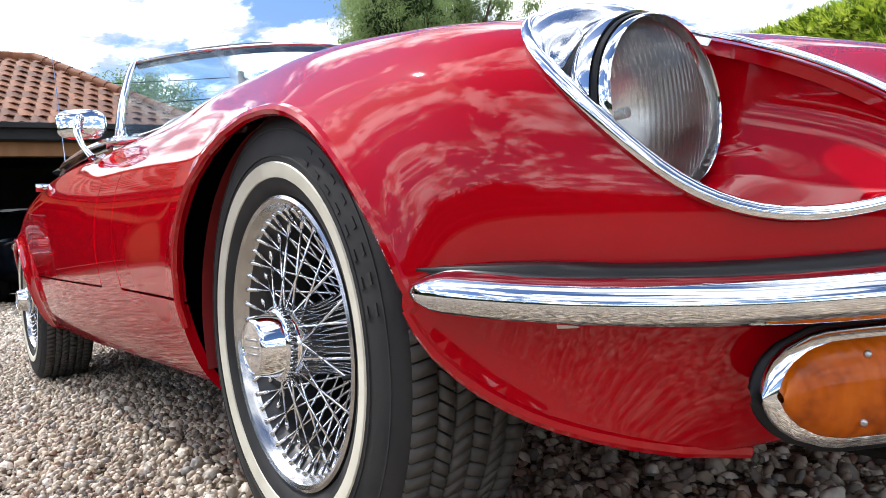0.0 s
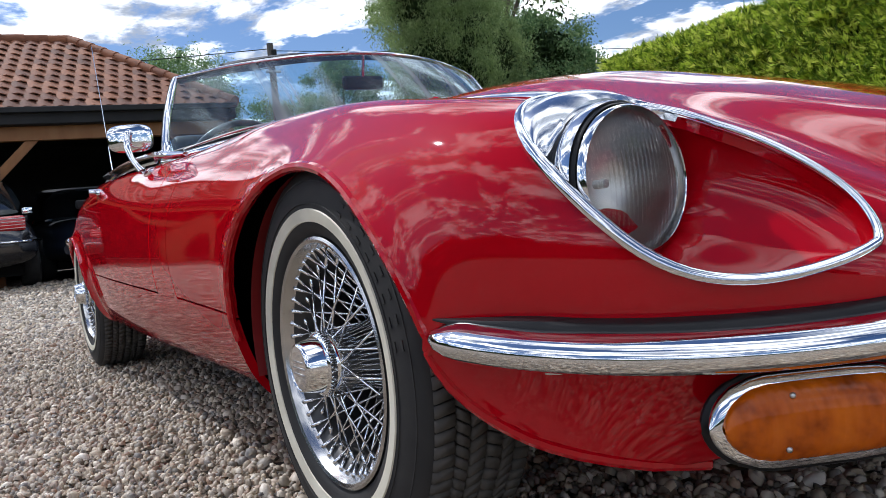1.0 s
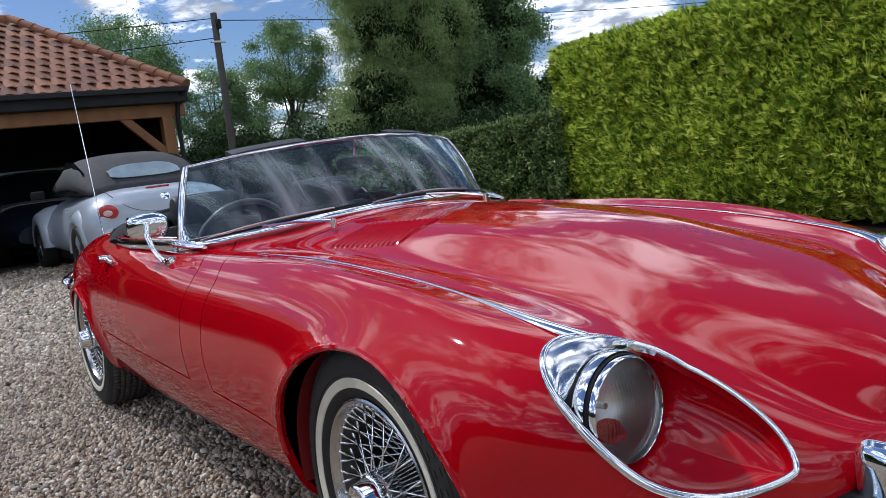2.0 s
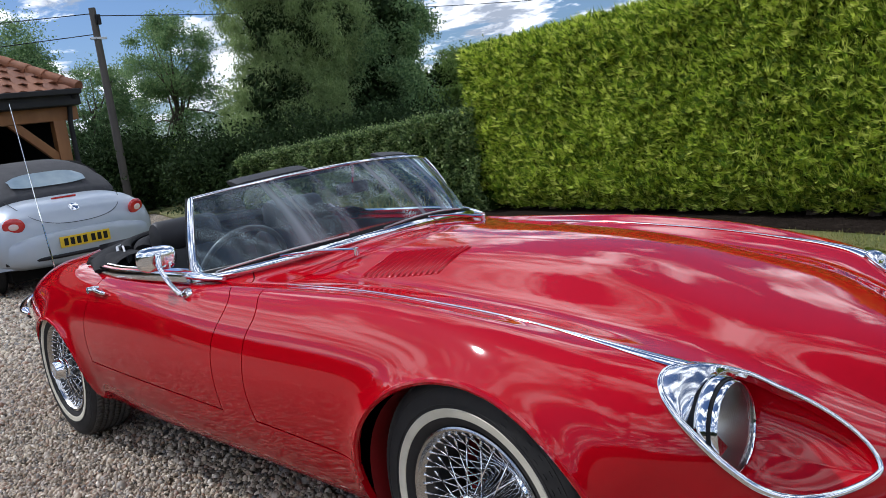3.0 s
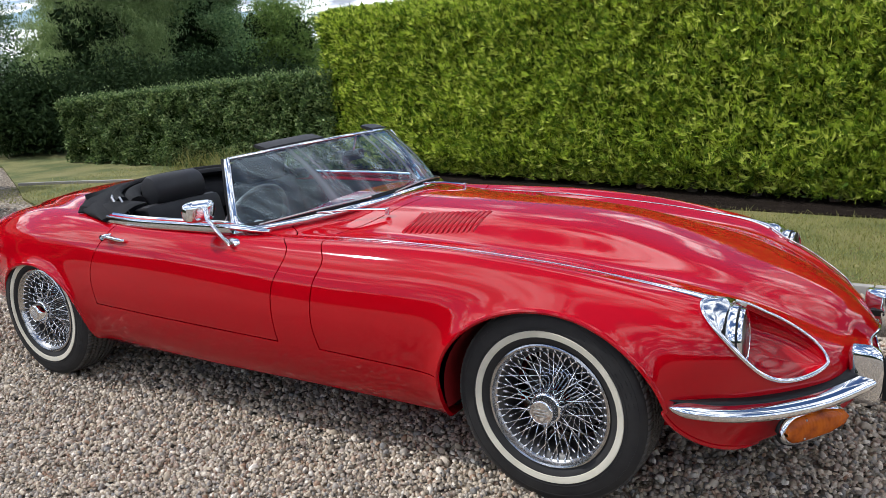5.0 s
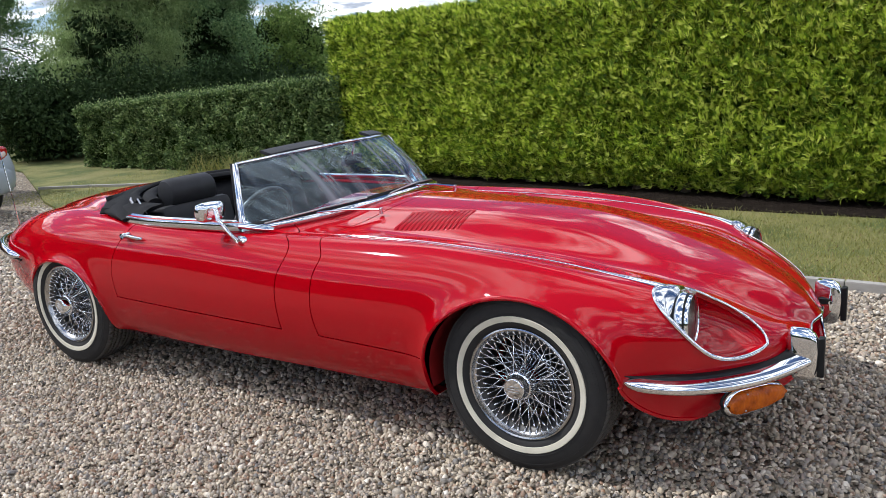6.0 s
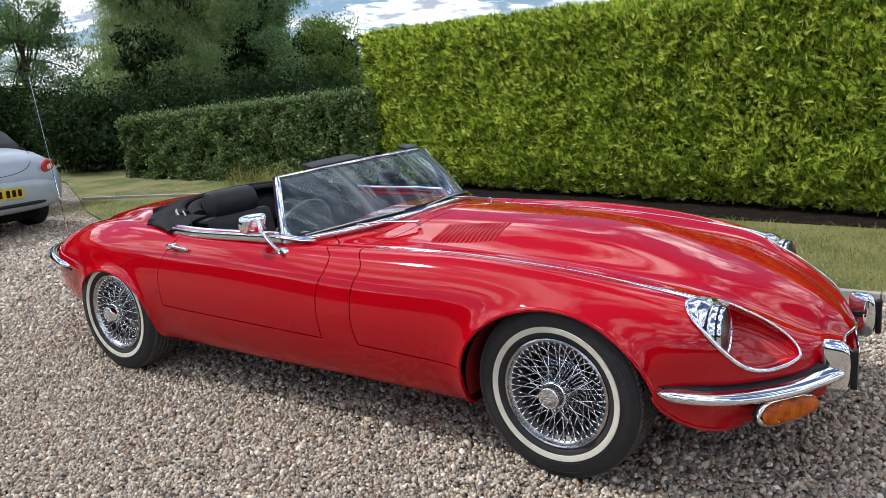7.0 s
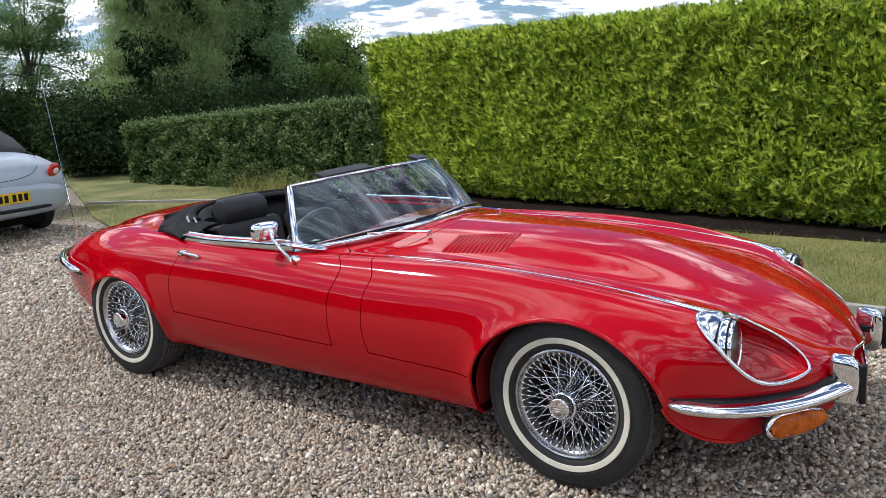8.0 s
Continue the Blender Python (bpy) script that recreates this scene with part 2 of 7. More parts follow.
def tube(bm, pts, rad, seg=10, closed=False, flat=None, up=(0, 0, 1), cap=True):
    """A tube along points; rad is a number or one per point; flat: (wide, high) factors of the section."""
    pts = [Vector(p) for p in pts]
    n = len(pts)
    rads = [float(r) for r in (rad if isinstance(rad, (list, tuple)) else [rad] * n)]
    fw, fh = flat or (1, 1)
    rings, side = [], None
    for i, p in enumerate(pts):
        a, b = (pts[(i - 1) % n], pts[(i + 1) % n]) if closed else (pts[max(i - 1, 0)], pts[min(i + 1, n - 1)])
        d = (b - a).normalized()
        s = d.cross(Vector(up))
        if s.length < 1e-3:
            s = d.cross(Vector((1, 0.01, 0)))
        s.normalize()
        if side is not None and s.dot(side) < 0:
            s = -s
        side = s
        u = s.cross(d).normalized()
        rings.append([bm.verts.new(p + rads[i] * (fw * math.cos(w) * s + fh * math.sin(w) * u)) for w in (2 * math.pi * k / seg for k in range(seg))])
    for i in range(n if closed else n - 1):
        a, b = rings[i], rings[(i + 1) % n]
        for k in range(seg):
            j = (k + 1) % seg
            bm.faces.new((a[k], a[j], b[j], b[k]))
    if cap and not closed:
        bm.faces.new(rings[0][::-1])
        bm.faces.new(rings[-1])
    return bm


def loft(bm, rings, closed_ring=True, caps=False):
    vs = [[bm.verts.new(p) for p in r] for r in rings]
    n = len(vs[0])
    for a, b in zip(vs, vs[1:]):
        for i in range(n if closed_ring else n - 1):
            j = (i + 1) % n
            bm.faces.new((a[i], a[j], b[j], b[i]))
    if caps:
        bm.faces.new(vs[0][::-1])
        bm.faces.new(vs[-1])
    return vs


def fixed(bm):
    bmesh.ops.recalc_face_normals(bm, faces=bm.faces)
    return bm


def facing(bm, way):
    """Turns an open sheet so that its faces look along a direction."""
    fixed(bm)
    if sum((f.normal * f.calc_area() for f in bm.faces), Vector()).dot(way) < 0:
        bmesh.ops.reverse_faces(bm, faces=bm.faces)
    return bm


def spline(ts, vals):
    """A natural cubic spline through keyed values."""
    t, v = np.asarray(ts, float), np.asarray(vals, float)
    n, h = len(t), np.diff(t)
    A, r = np.eye(n), np.zeros(n)
    for i in range(1, n - 1):
        A[i, i - 1:i + 2] = h[i - 1], 2 * (h[i - 1] + h[i]), h[i]
        r[i] = 6 * ((v[i + 1] - v[i]) / h[i] - (v[i] - v[i - 1]) / h[i - 1])
    k = np.linalg.solve(A, r)

    def f(x):
        x = np.asarray(x, float)
        i = np.clip(np.searchsorted(t, x) - 1, 0, n - 2)
        a, b, hh = t[i + 1] - x, x - t[i], h[i]
        return (k[i] * a ** 3 + k[i + 1] * b ** 3) / (6 * hh) + (v[i] / hh - k[i] * hh / 6) * a + (v[i + 1] / hh - k[i + 1] * hh / 6) * b
    return f


def ease(xs, vals):
    """Keyed values joined by smooth curves that never overshoot their keys."""
    xs, vals = np.asarray(xs, float), np.asarray(vals, float)
    h, d = np.diff(xs), np.diff(vals) / np.diff(xs)
    m = np.zeros(len(xs))
    for i in range(1, len(xs) - 1):
        if d[i - 1] * d[i] > 0:
            a, b = 2 * h[i] + h[i - 1], h[i] + 2 * h[i - 1]
            m[i] = (a + b) / (a / d[i - 1] + b / d[i])

    def f(x):
        x = np.clip(np.asarray(x, float), xs[0], xs[-1])
        i = np.clip(np.searchsorted(xs, x) - 1, 0, len(xs) - 2)
        t = (x - xs[i]) / h[i]
        return (vals[i] * (1 + 2 * t) * (1 - t) ** 2 + m[i] * h[i] * t * (1 - t) ** 2
                + vals[i + 1] * t * t * (3 - 2 * t) + m[i + 1] * h[i] * t * t * (t - 1))
    return f

# ---- materials of the place ----
def gravel_sheet():
    m, n, l, b = nodes_of("gravel_sheet")
    tc = n.new("ShaderNodeTexCoord")
    v = n.new("ShaderNodeTexVoronoi")
    v.inputs["Scale"].default_value = 42.0
    l.new(tc.outputs["Object"], v.inputs["Vector"])
    sep = n.new("ShaderNodeSeparateColor")
    l.new(v.outputs["Color"], sep.inputs[0])
    r = ramp_of(n, STONES)
    l.new(sep.outputs[0], r.inputs[0])
    big = n.new("ShaderNodeTexNoise")
    big.inputs["Scale"].default_value, big.inputs["Detail"].default_value = 0.6, 6
    l.new(tc.outputs["Object"], big.inputs["Vector"])
    mx = n.new("ShaderNodeMix")
    mx.data_type, mx.blend_type = "RGBA", "MULTIPLY"
    mx.inputs[0].default_value = 0.9
    # the ramp also darkens the sheet for the shade between stones
    br = ramp_of(n, [(0.3, (0.42, 0.40, 0.37)), (0.7, (0.66, 0.65, 0.63))])
    l.new(big.outputs["Fac"], br.inputs[0])
    l.new(r.outputs[0], mx.inputs["A"])
    l.new(br.outputs[0], mx.inputs["B"])
    l.new(mx.outputs["Result"], b.inputs["Base Color"])
    bp = n.new("ShaderNodeBump")
    bp.inputs["Strength"].default_value, bp.inputs["Distance"].default_value = 1.0, 0.012
    bp.invert = True
    l.new(v.outputs["Distance"], bp.inputs["Height"])
    l.new(bp.outputs[0], b.inputs["Normal"])
    b.inputs["Roughness"].default_value = 0.85
    return m


STONES = [(0.0, (0.055, 0.048, 0.038)), (0.14, (0.23, 0.185, 0.130)), (0.28, (0.52, 0.42, 0.295)), (0.42, (0.155, 0.148, 0.140)), (0.56, (0.60, 0.50, 0.37)), (0.70, (0.35, 0.305, 0.255)), (0.80, (0.27, 0.155, 0.088)), (0.90, (0.72, 0.63, 0.50)), (1.0, (0.92, 0.87, 0.78))]
GRAVEL = gravel_sheet()
PEBBLE = surface("pebbles", STONES, 0.55, 0, 60, 4, 0.25, 220, 0.0012, island=0.88)
GRASS = surface("mown_grass", [(0.0, (0.045, 0.062, 0.014)), (0.40, (0.105, 0.125, 0.030)), (0.56, (0.20, 0.19, 0.060)), (1.0, (0.30, 0.245, 0.125))], 0.85, 0, 1.7, 8, 0.8, 60, 0.02)
MEADOW = surface("rough_meadow", [(0.0, (0.030, 0.045, 0.014)), (0.5, (0.06, 0.08, 0.024)), (1.0, (0.12, 0.125, 0.045))], 0.9, 0, 0.5, 8, 0.8, 20, 0.03, spec=0.0)
BLADES = surface("grass_blades", [(0.0, (0.12, 0.14, 0.034)), (0.45, (0.26, 0.265, 0.072)), (0.7, (0.44, 0.40, 0.14)), (1.0, (0.60, 0.50, 0.24))], 0.6, 0, 1.2, 4, island=0.5, trans=0.3)
SOIL = surface("dark_soil", [(0.0, (0.013, 0.010, 0.008)), (0.6, (0.027, 0.021, 0.017)), (1.0, (0.070, 0.054, 0.042))], 0.95, 0, 12, 8, 1.0, 30, 0.04, spec=0.0)
LITTER = surface("dry_leaves", [(0.0, (0.16, 0.11, 0.05)), (0.6, (0.32, 0.24, 0.11)), (1.0, (0.50, 0.42, 0.23))], 0.8, 0, 3, 3, island=0.85)
SPRAY = surface("conifer_sprays", [(0.0, (0.035, 0.075, 0.010)), (0.36, (0.165, 0.27, 0.023)), (0.64, (0.55, 0.67, 0.065)), (1.0, (1.0, 1.0, 0.26))], 0.5, 0, 0.9, 5, island=0.85, trans=0.3, spec=0.2)
# Shade between the shoots, put into the colour of the block behind them.
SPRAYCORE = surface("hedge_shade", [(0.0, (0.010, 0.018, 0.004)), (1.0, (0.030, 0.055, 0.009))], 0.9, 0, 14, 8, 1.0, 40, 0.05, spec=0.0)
PRIVET = surface("privet_leaves", [(0.0, (0.026, 0.050, 0.016)), (0.45, (0.095, 0.158, 0.048)), (0.72, (0.25, 0.34, 0.115)), (1.0, (0.52, 0.58, 0.28))], 0.5, 0, 1.1, 5, island=0.8, trans=0.2, spec=0.25)
WILLOW = surface("willow_leaves", [(0.0, (0.11, 0.175, 0.060)), (0.5, (0.28, 0.375, 0.145)), (1.0, (0.50, 0.58, 0.27))], 0.6, 0, 0.7, 4, island=0.6, trans=0.45, spec=0.15)
DARKLEAF = surface("dark_leaves", [(0.0, (0.06, 0.12, 0.05)), (0.5, (0.21, 0.33, 0.14)), (1.0, (0.44, 0.56, 0.26))], 0.6, 0, 0.6, 4, island=0.65, trans=0.4, spec=0.2)
LIGHTLEAF = surface("light_leaves", [(0.0, (0.10, 0.165, 0.04)), (0.5, (0.20, 0.30, 0.075)), (1.0, (0.36, 0.45, 0.13))], 0.6, 0, 0.6, 4, island=0.6, trans=0.4, spec=0.2)
# Dark leaf colour with shade painted in: shrubs, crown insides and the far hedgerow.
SHADELEAF = surface("shade_dark_leaves", [(0.0, (0.012, 0.024, 0.009)), (0.6, (0.036, 0.062, 0.022)), (1.0, (0.095, 0.14, 0.052))], 0.75, 0, 0.6, 4, island=0.6, trans=0.12, spec=0.06)
BARK = surface("bark", [(0.0, (0.05, 0.038, 0.028)), (1.0, (0.19, 0.15, 0.115))], 0.9, 0, 9, 8, 0.9, 40, 0.02, stretch=(1, 1, 0.25))
CLAY = surface("clay_tile", [(0.0, (0.050, 0.022, 0.014)), (0.35, (0.16, 0.058, 0.028)), (0.7, (0.25, 0.095, 0.042)), (1.0, (0.30, 0.15, 0.085))], 0.8, 0, 7, 6, 0.5, 90, 0.004, obrand=0.62)
OAK = surface("oak_beam", [(0.0, (0.15, 0.060, 0.018)), (0.5, (0.25, 0.105, 0.032)), (1.0, (0.34, 0.165, 0.06))], 0.6, 0, 6, 6, 0.4, 40, 0.004, stretch=(1, 1, 0.2), obrand=0.2)
BLACKWOOD = surface("black_boarding", [(0.0, (0.005, 0.005, 0.006)), (1.0, (0.013, 0.013, 0.014))], 0.7, 0, 8, 5, 0.4, 60, 0.003)
CONCRETE = surface("weathered_concrete", [(0.0, (0.20, 0.19, 0.17)), (0.5, (0.34, 0.32, 0.29)), (1.0, (0.45, 0.43, 0.39))], 0.9, 0, 9, 8, 0.6, 80, 0.004, obrand=0.25)
POLEWOOD = surface("creosoted_pole", [(0.0, (0.05, 0.044, 0.038)), (1.0, (0.15, 0.135, 0.12))], 0.85, 0, 6, 6, 0.5, 40, 0.006, stretch=(1, 1, 0.12))


# ---- ground ----
def flat_shape(name, pts, z, material, label, category, thick=0.0):
    bm = bmesh.new()
    f = bm.faces.new([bm.verts.new((x, y, z)) for x, y in pts])
    if thick:
        r = bmesh.ops.extrude_face_region(bm, geom=[f])
        bmesh.ops.translate(bm, verts=[v for v in r["geom"] if isinstance(v, bmesh.types.BMVert)], vec=(0, 0, -thick))
    return tagged(part(name, fixed(bm), material, smooth=False), label, category, kind="structure")


def ground():
    bm = bmesh.new()
    bmesh.ops.create_grid(bm, x_segments=2, y_segments=2, size=400)
    for f in bm.faces:
        if f.normal.z < 0:
            f.normal_flip()
    ob = part("ground", bm, GRAVEL, smooth=False)
    ob.location.z = -0.012
    tagged(ob, "loose beige and grey gravel drive", "gravel drive", kind="structure")
    flat_shape("lawn", [(60, 1.4), (3.0, 1.87), (0.7, 1.98), (-3.5, 2.12), (-7.4, 2.26), (-8.6, 2.75), (-9.9, 3.45), (-12.5, 4.8), (-17, 6.2), (-60, 9), (-120, 200), (120, 200)], 0.022, GRASS, "mown green lawn with dry patches", "lawn", 0.03)
    flat_shape("field", [(-150, -13), (150, -13), (150, -250), (-150, -250)], 0.02, MEADOW, "open grass field past a fence", "field", 0.03)
    flat_shape("soil_bed", [(6, 3.75), (2.0, 3.96), (0.4, 4.01), (-0.7, 4.08), (-2, 4.44), (-6.1, 5.10), (-6.2, 6.6), (6, 6.0)], 0.034, SOIL, "bare dark soil under the hedge", "soil", 0.02)


def pebbles():
    """Loose stones, each a squashed and dented dome, laid over the drive, thinning out far from the car."""
    rng = np.random.default_rng(5)
    base = [(0, 0, 1.0)]
    for z, r in ((0.58, 0.78), (-0.35, 1.0)):
        base += [(r * math.cos(0.4 * math.pi * k + z), r * math.sin(0.4 * math.pi * k + z), z) for k in range(5)]
    base = np.array(base)
    tri = [(0, 1 + k, 1 + (k + 1) % 5) for k in range(5)]
    for k in range(5):
        a, b = 1 + k, 1 + (k + 1) % 5
        tri += [(a, a + 5, b + 5), (a, b + 5, b)]
    tri = np.array(tri)
    # x0, x1, y0, y1, stones in a square metre, mean radius
    plots = [(-3.3, 1.0, -2.65, -0.70, 7600, 0.0072), (1.0, 2.4, -1.3, 2.1, 5000, 0.0085), (0.35, 1.0, -0.70, 2.1, 4800, 0.0085), (-4.6, -3.3, -2.5, -0.30, 4600, 0.0092), (-3.3, 0.35, -0.70, -0.3, 4000, 0.009), (-8.2, -4.6, -2.4, 2.2, 1600, 0.0140), (-4.6, -3.4, -0.30, 2.2, 2300, 0.0120), (-1.3, 0.35, -0.30, 1.1, 2300, 0.0105), (-11.2, -8.2, -2.2, 2.0, 500, 0.022)]
    P, R = [], []
    for x0, x1, y0, y1, per, rad in plots:
        k = int((x1 - x0) * (y1 - y0) * per)
        P.append(np.c_[rng.uniform(x0, x1, k) + rng.normal(0, 0.05, k), rng.uniform(y0, y1, k) + rng.normal(0, 0.05, k), rng.uniform(-0.010, 0.008, k)])
        R.append(rad * np.exp(rng.normal(0, 0.28, k)))
    P, R = np.concatenate(P), np.concatenate(R)
    n = len(P)
    size = R[:, None] * np.c_[rng.uniform(0.9, 1.4, n), rng.uniform(0.7, 1.05, n), rng.uniform(0.55, 0.98, n)]
    spin, tip = rng.uniform(0, 2 * np.pi, n), rng.normal(0, 0.3, (n, 2))
    dent = 1 + rng.normal(0, 0.08, (n, len(base), 1))
    V = base[None] * dent * size[:, None, :]
    V[:, :, 2] += V[:, :, 0] * tip[:, :1] + V[:, :, 1] * tip[:, 1:]
    c, s = np.cos(spin)[:, None], np.sin(spin)[:, None]
    V = np.stack([V[:, :, 0] * c - V[:, :, 1] * s, V[:, :, 0] * s + V[:, :, 1] * c, V[:, :, 2]], -1) + P[:, None, :]
    F = tri[None] + (np.arange(n) * len(base))[:, None, None]
    ob = raw_mesh("gravel", V.reshape(-1, 3), F.reshape(-1, 3), PEBBLE, None, True)
    tagged(ob, "loose rounded beige, grey and brown pebbles", "gravel", kind="stuff")


def leaf_litter():
    """Dry leaves and clippings lying on the lawn below the hedge."""
    rng = np.random.default_rng(17)
    k = 2600
    x = rng.uniform(-0.6, 3.4, k)
    pos = np.c_[x, 2.05 + 1.6 * rng.uniform(0, 1, k) ** 2.2, 0.034 + rng.uniform(0, 0.012, k)]
    ob = from_leaves("leaf_litter", leaves_at(pos, rng, 0.016, 0.009, 0.0, np.array([[0, 0, 0.1]])), LITTER, "", "", None)
    tagged(ob, "dry brown leaves and clippings on the lawn", "leaf litter", kind="stuff")


def grass():
    rng = np.random.default_rng(8)
    P = []
    for x0, x1, y0, y1, per in ((-1.6, 3.4, 1.98, 4.2, 4200), (-9.6, -6.0, 2.4, 5.3, 1500), (-6.0, -1.6, 3.4, 4.9, 500)):
        k = int((x1 - x0) * (y1 - y0) * per)
        P.append(np.c_[rng.uniform(x0, x1, k), rng.uniform(y0, y1, k), np.full(k, 0.02)])
    # a few long tufts at the foot of the low hedge
    k = 900
    t = rng.choice([-7.9, -7.6, -7.45, -7.1, -6.8, -8.3], k)
    tall = np.c_[t + rng.normal(0, 0.12, k), 4.95 + rng.normal(0, 0.08, k), np.full(k, 0.02)]
    P.append(tall)
    P = np.concatenate(P)
    n = len(P)
    keep = (P[:, 1] < np.interp(P[:, 0], (-6, -2, -0.7, 0.4, 6), (5.1, 4.46, 4.11, 4.03, 3.77))) | (P[:, 0] < -6)
    thin = rng.uniform(0, 1, n) < np.clip((5.2 - P[:, 1]) / 2.2, 0.35, 1)
    keep &= thin
    h = rng.uniform(0.012, 0.034, n) * (1 + 1.3 * (rng.uniform(0, 1, n) < 0.04))
    h[-k:] = rng.uniform(0.15, 0.42, k)
    P, h = P[keep], h[keep]
    n = len(P)
    a = rng.uniform(0, 2 * np.pi, n)
    w = np.minimum(0.0018 + h * 0.03, 0.006)
    side = np.c_[np.cos(a), np.sin(a), np.zeros(n)] * w[:, None]
    lean = np.c_[rng.normal(0, 0.45, (n, 2)), np.ones(n)] * h[:, None]
    V = np.stack([P - side, P + side, P + lean], 1).reshape(-1, 3)
    ob = raw_mesh("grass", V, np.arange(3 * n).reshape(-1, 3), BLADES)
    tagged(ob, "short mown grass with a few long tufts", "grass", kind="stuff")


# ---- hedges ----
def frame_from(d, up):
    s = np.cross(d, up)
    s /= np.linalg.norm(s, axis=1, keepdims=True) + 1e-9
    return s, np.cross(s, d)


def sprays(pos, out, rng, length, pairs=3):
    """Feathery conifer shoots: slim leaflets that fan out from one root, growing outwards and up; each shoot is one island."""
    n = len(pos)
    d = out * rng.uniform(0.25, 0.80, (n, 1)) + np.c_[rng.normal(0, 0.55, (n, 2)), rng.uniform(-0.20, 1.35, n)]
    d /= np.linalg.norm(d, axis=1, keepdims=True)
    s, u = frame_from(d, rng.normal(0, 1, (n, 3)))
    L = length * rng.uniform(0.5, 1.5, n)[:, None]
    pts = [pos]
    blades = [(0.0, 1.0)] + [(sg * (0.24 + 0.19 * k), 0.74 - 0.26 * k) for k in range(pairs) for sg in (-1, 1)]
    for turn, far in blades:
        dirn = d + s * turn + u * rng.normal(0, 0.16, (n, 1))
        side = np.cross(dirn, u)
        far = L * far * rng.uniform(0.8, 1.15, (n, 1))
        pts += [pos + dirn * far * 0.45 + side * L * 0.100, pos + dirn * far]
    k = len(pts)
    tri = np.array([(0, 1 + 2 * i, 2 + 2 * i) for i in range(len(blades))])
    return np.stack(pts, 1).reshape(-1, 3), (tri[None] + (np.arange(n) * k)[:, None, None]).reshape(-1, 3)


def join_leaves(parts):
    V, F, base = [], [], 0
    for v, f in parts:
        V.append(v)
        F.append(f + base)
        base += len(v)
    return np.concatenate(V), np.concatenate(F)


def from_leaves(name, T, material, label, category, parent=None):
    n = len(T)
    ob = raw_mesh(name, T.reshape(-1, 3), np.arange(3 * n).reshape(-1, 3), material, parent)
    if label and parent is None:
        tagged(ob, label, category, kind="stuff")
    elif label:
        tagged(ob, label, kind="stuff")
    return ob


def lumpy(x, z, k):
    return np.array([noise.noise(Vector((a * k, b * k, 3.1))) for a, b in zip(x, z)])


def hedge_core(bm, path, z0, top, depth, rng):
    """A rough block inside the hedge, coloured dark for shade, along a path of face points (x, y)."""
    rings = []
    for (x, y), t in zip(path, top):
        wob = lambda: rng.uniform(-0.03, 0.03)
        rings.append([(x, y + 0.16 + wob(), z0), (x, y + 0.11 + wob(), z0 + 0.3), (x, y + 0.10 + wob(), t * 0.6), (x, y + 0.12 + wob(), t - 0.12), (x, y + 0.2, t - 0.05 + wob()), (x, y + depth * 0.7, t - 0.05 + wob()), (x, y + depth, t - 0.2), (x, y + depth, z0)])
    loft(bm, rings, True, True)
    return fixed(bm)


def tall_hedge():
    rng = np.random.default_rng(11)
    face = lambda x: 5.42 - 0.18 * (x + 6.0)
    hedge = thing("conifer_hedge", "tall clipped bright green conifer hedge above a bare soil bed", "hedge")
    xs = np.linspace(-5.92, 5.0, 40)
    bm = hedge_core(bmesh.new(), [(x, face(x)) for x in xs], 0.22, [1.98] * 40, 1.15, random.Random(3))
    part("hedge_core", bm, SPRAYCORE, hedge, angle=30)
    k = 145000
    x = -5.95 + 8.95 * rng.uniform(0, 1, k)
    z = 0.07 + 1.97 * rng.uniform(0, 1, k) ** 0.95
    bump = lumpy(x, z, 1.6) * 0.06 + lumpy(x, z, 4.5) * 0.06 + lumpy(x, z, 13.0) * 0.08
    pos = np.c_[x, face(x) + 0.05 - bump + rng.uniform(-0.05, 0.10, k) + 0.14 * np.clip((0.35 - z) / 0.28, 0, 1) + 0.12 * np.clip((z - 1.90) / 0.14, 0, 1), z]
    out = np.tile(np.array([[-0.1, -1.0, 0.1]]), (k, 1))
    T = [sprays(pos, out, rng, 0.080, 1)]
    k = 9000
    x = rng.uniform(-5.95, 3.0, k)
    d = rng.uniform(0, 1, k) ** 1.5
    pos = np.c_[x, face(x) + 0.1 + d, 1.96 + lumpy(x, d, 2.2) * 0.05 + rng.uniform(-0.02, 0.05, k)]
    T.append(sprays(pos, np.tile(np.array([[0, -0.2, 1.0]]), (k, 1)), rng, 0.072, 1))
    k = 6000
    y = rng.uniform(0, 1.1, k)
    z = rng.uniform(0.16, 2.0, k)
    pos = np.c_[-5.93 - lumpy(y, z, 2.5) * 0.06 + rng.uniform(-0.04, 0.04, k), face(-5.93) + y, z]
    T.append(sprays(pos, np.tile(np.array([[-1.0, -0.3, 0.1]]), (k, 1)), rng, 0.090, 1))
    tagged(raw_mesh("hedge_foliage", *join_leaves(T), SPRAY, hedge), "feathery bright green shoots", kind="stuff")
    for k, x in enumerate(np.arange(-5.4, 3.2, 0.62)):
        x = float(x) + random.Random(k).uniform(-0.1, 0.1)
        bm = bmesh.new()
        y = float(face(x)) + 0.30
        tube(bm, [(x, y, 0.0), (x + 0.02, y, 0.15), (x + 0.01, y + 0.03, 0.5)], [0.055, 0.04, 0.035], 8)
        part("hedge_stem", bm, BARK, hedge)


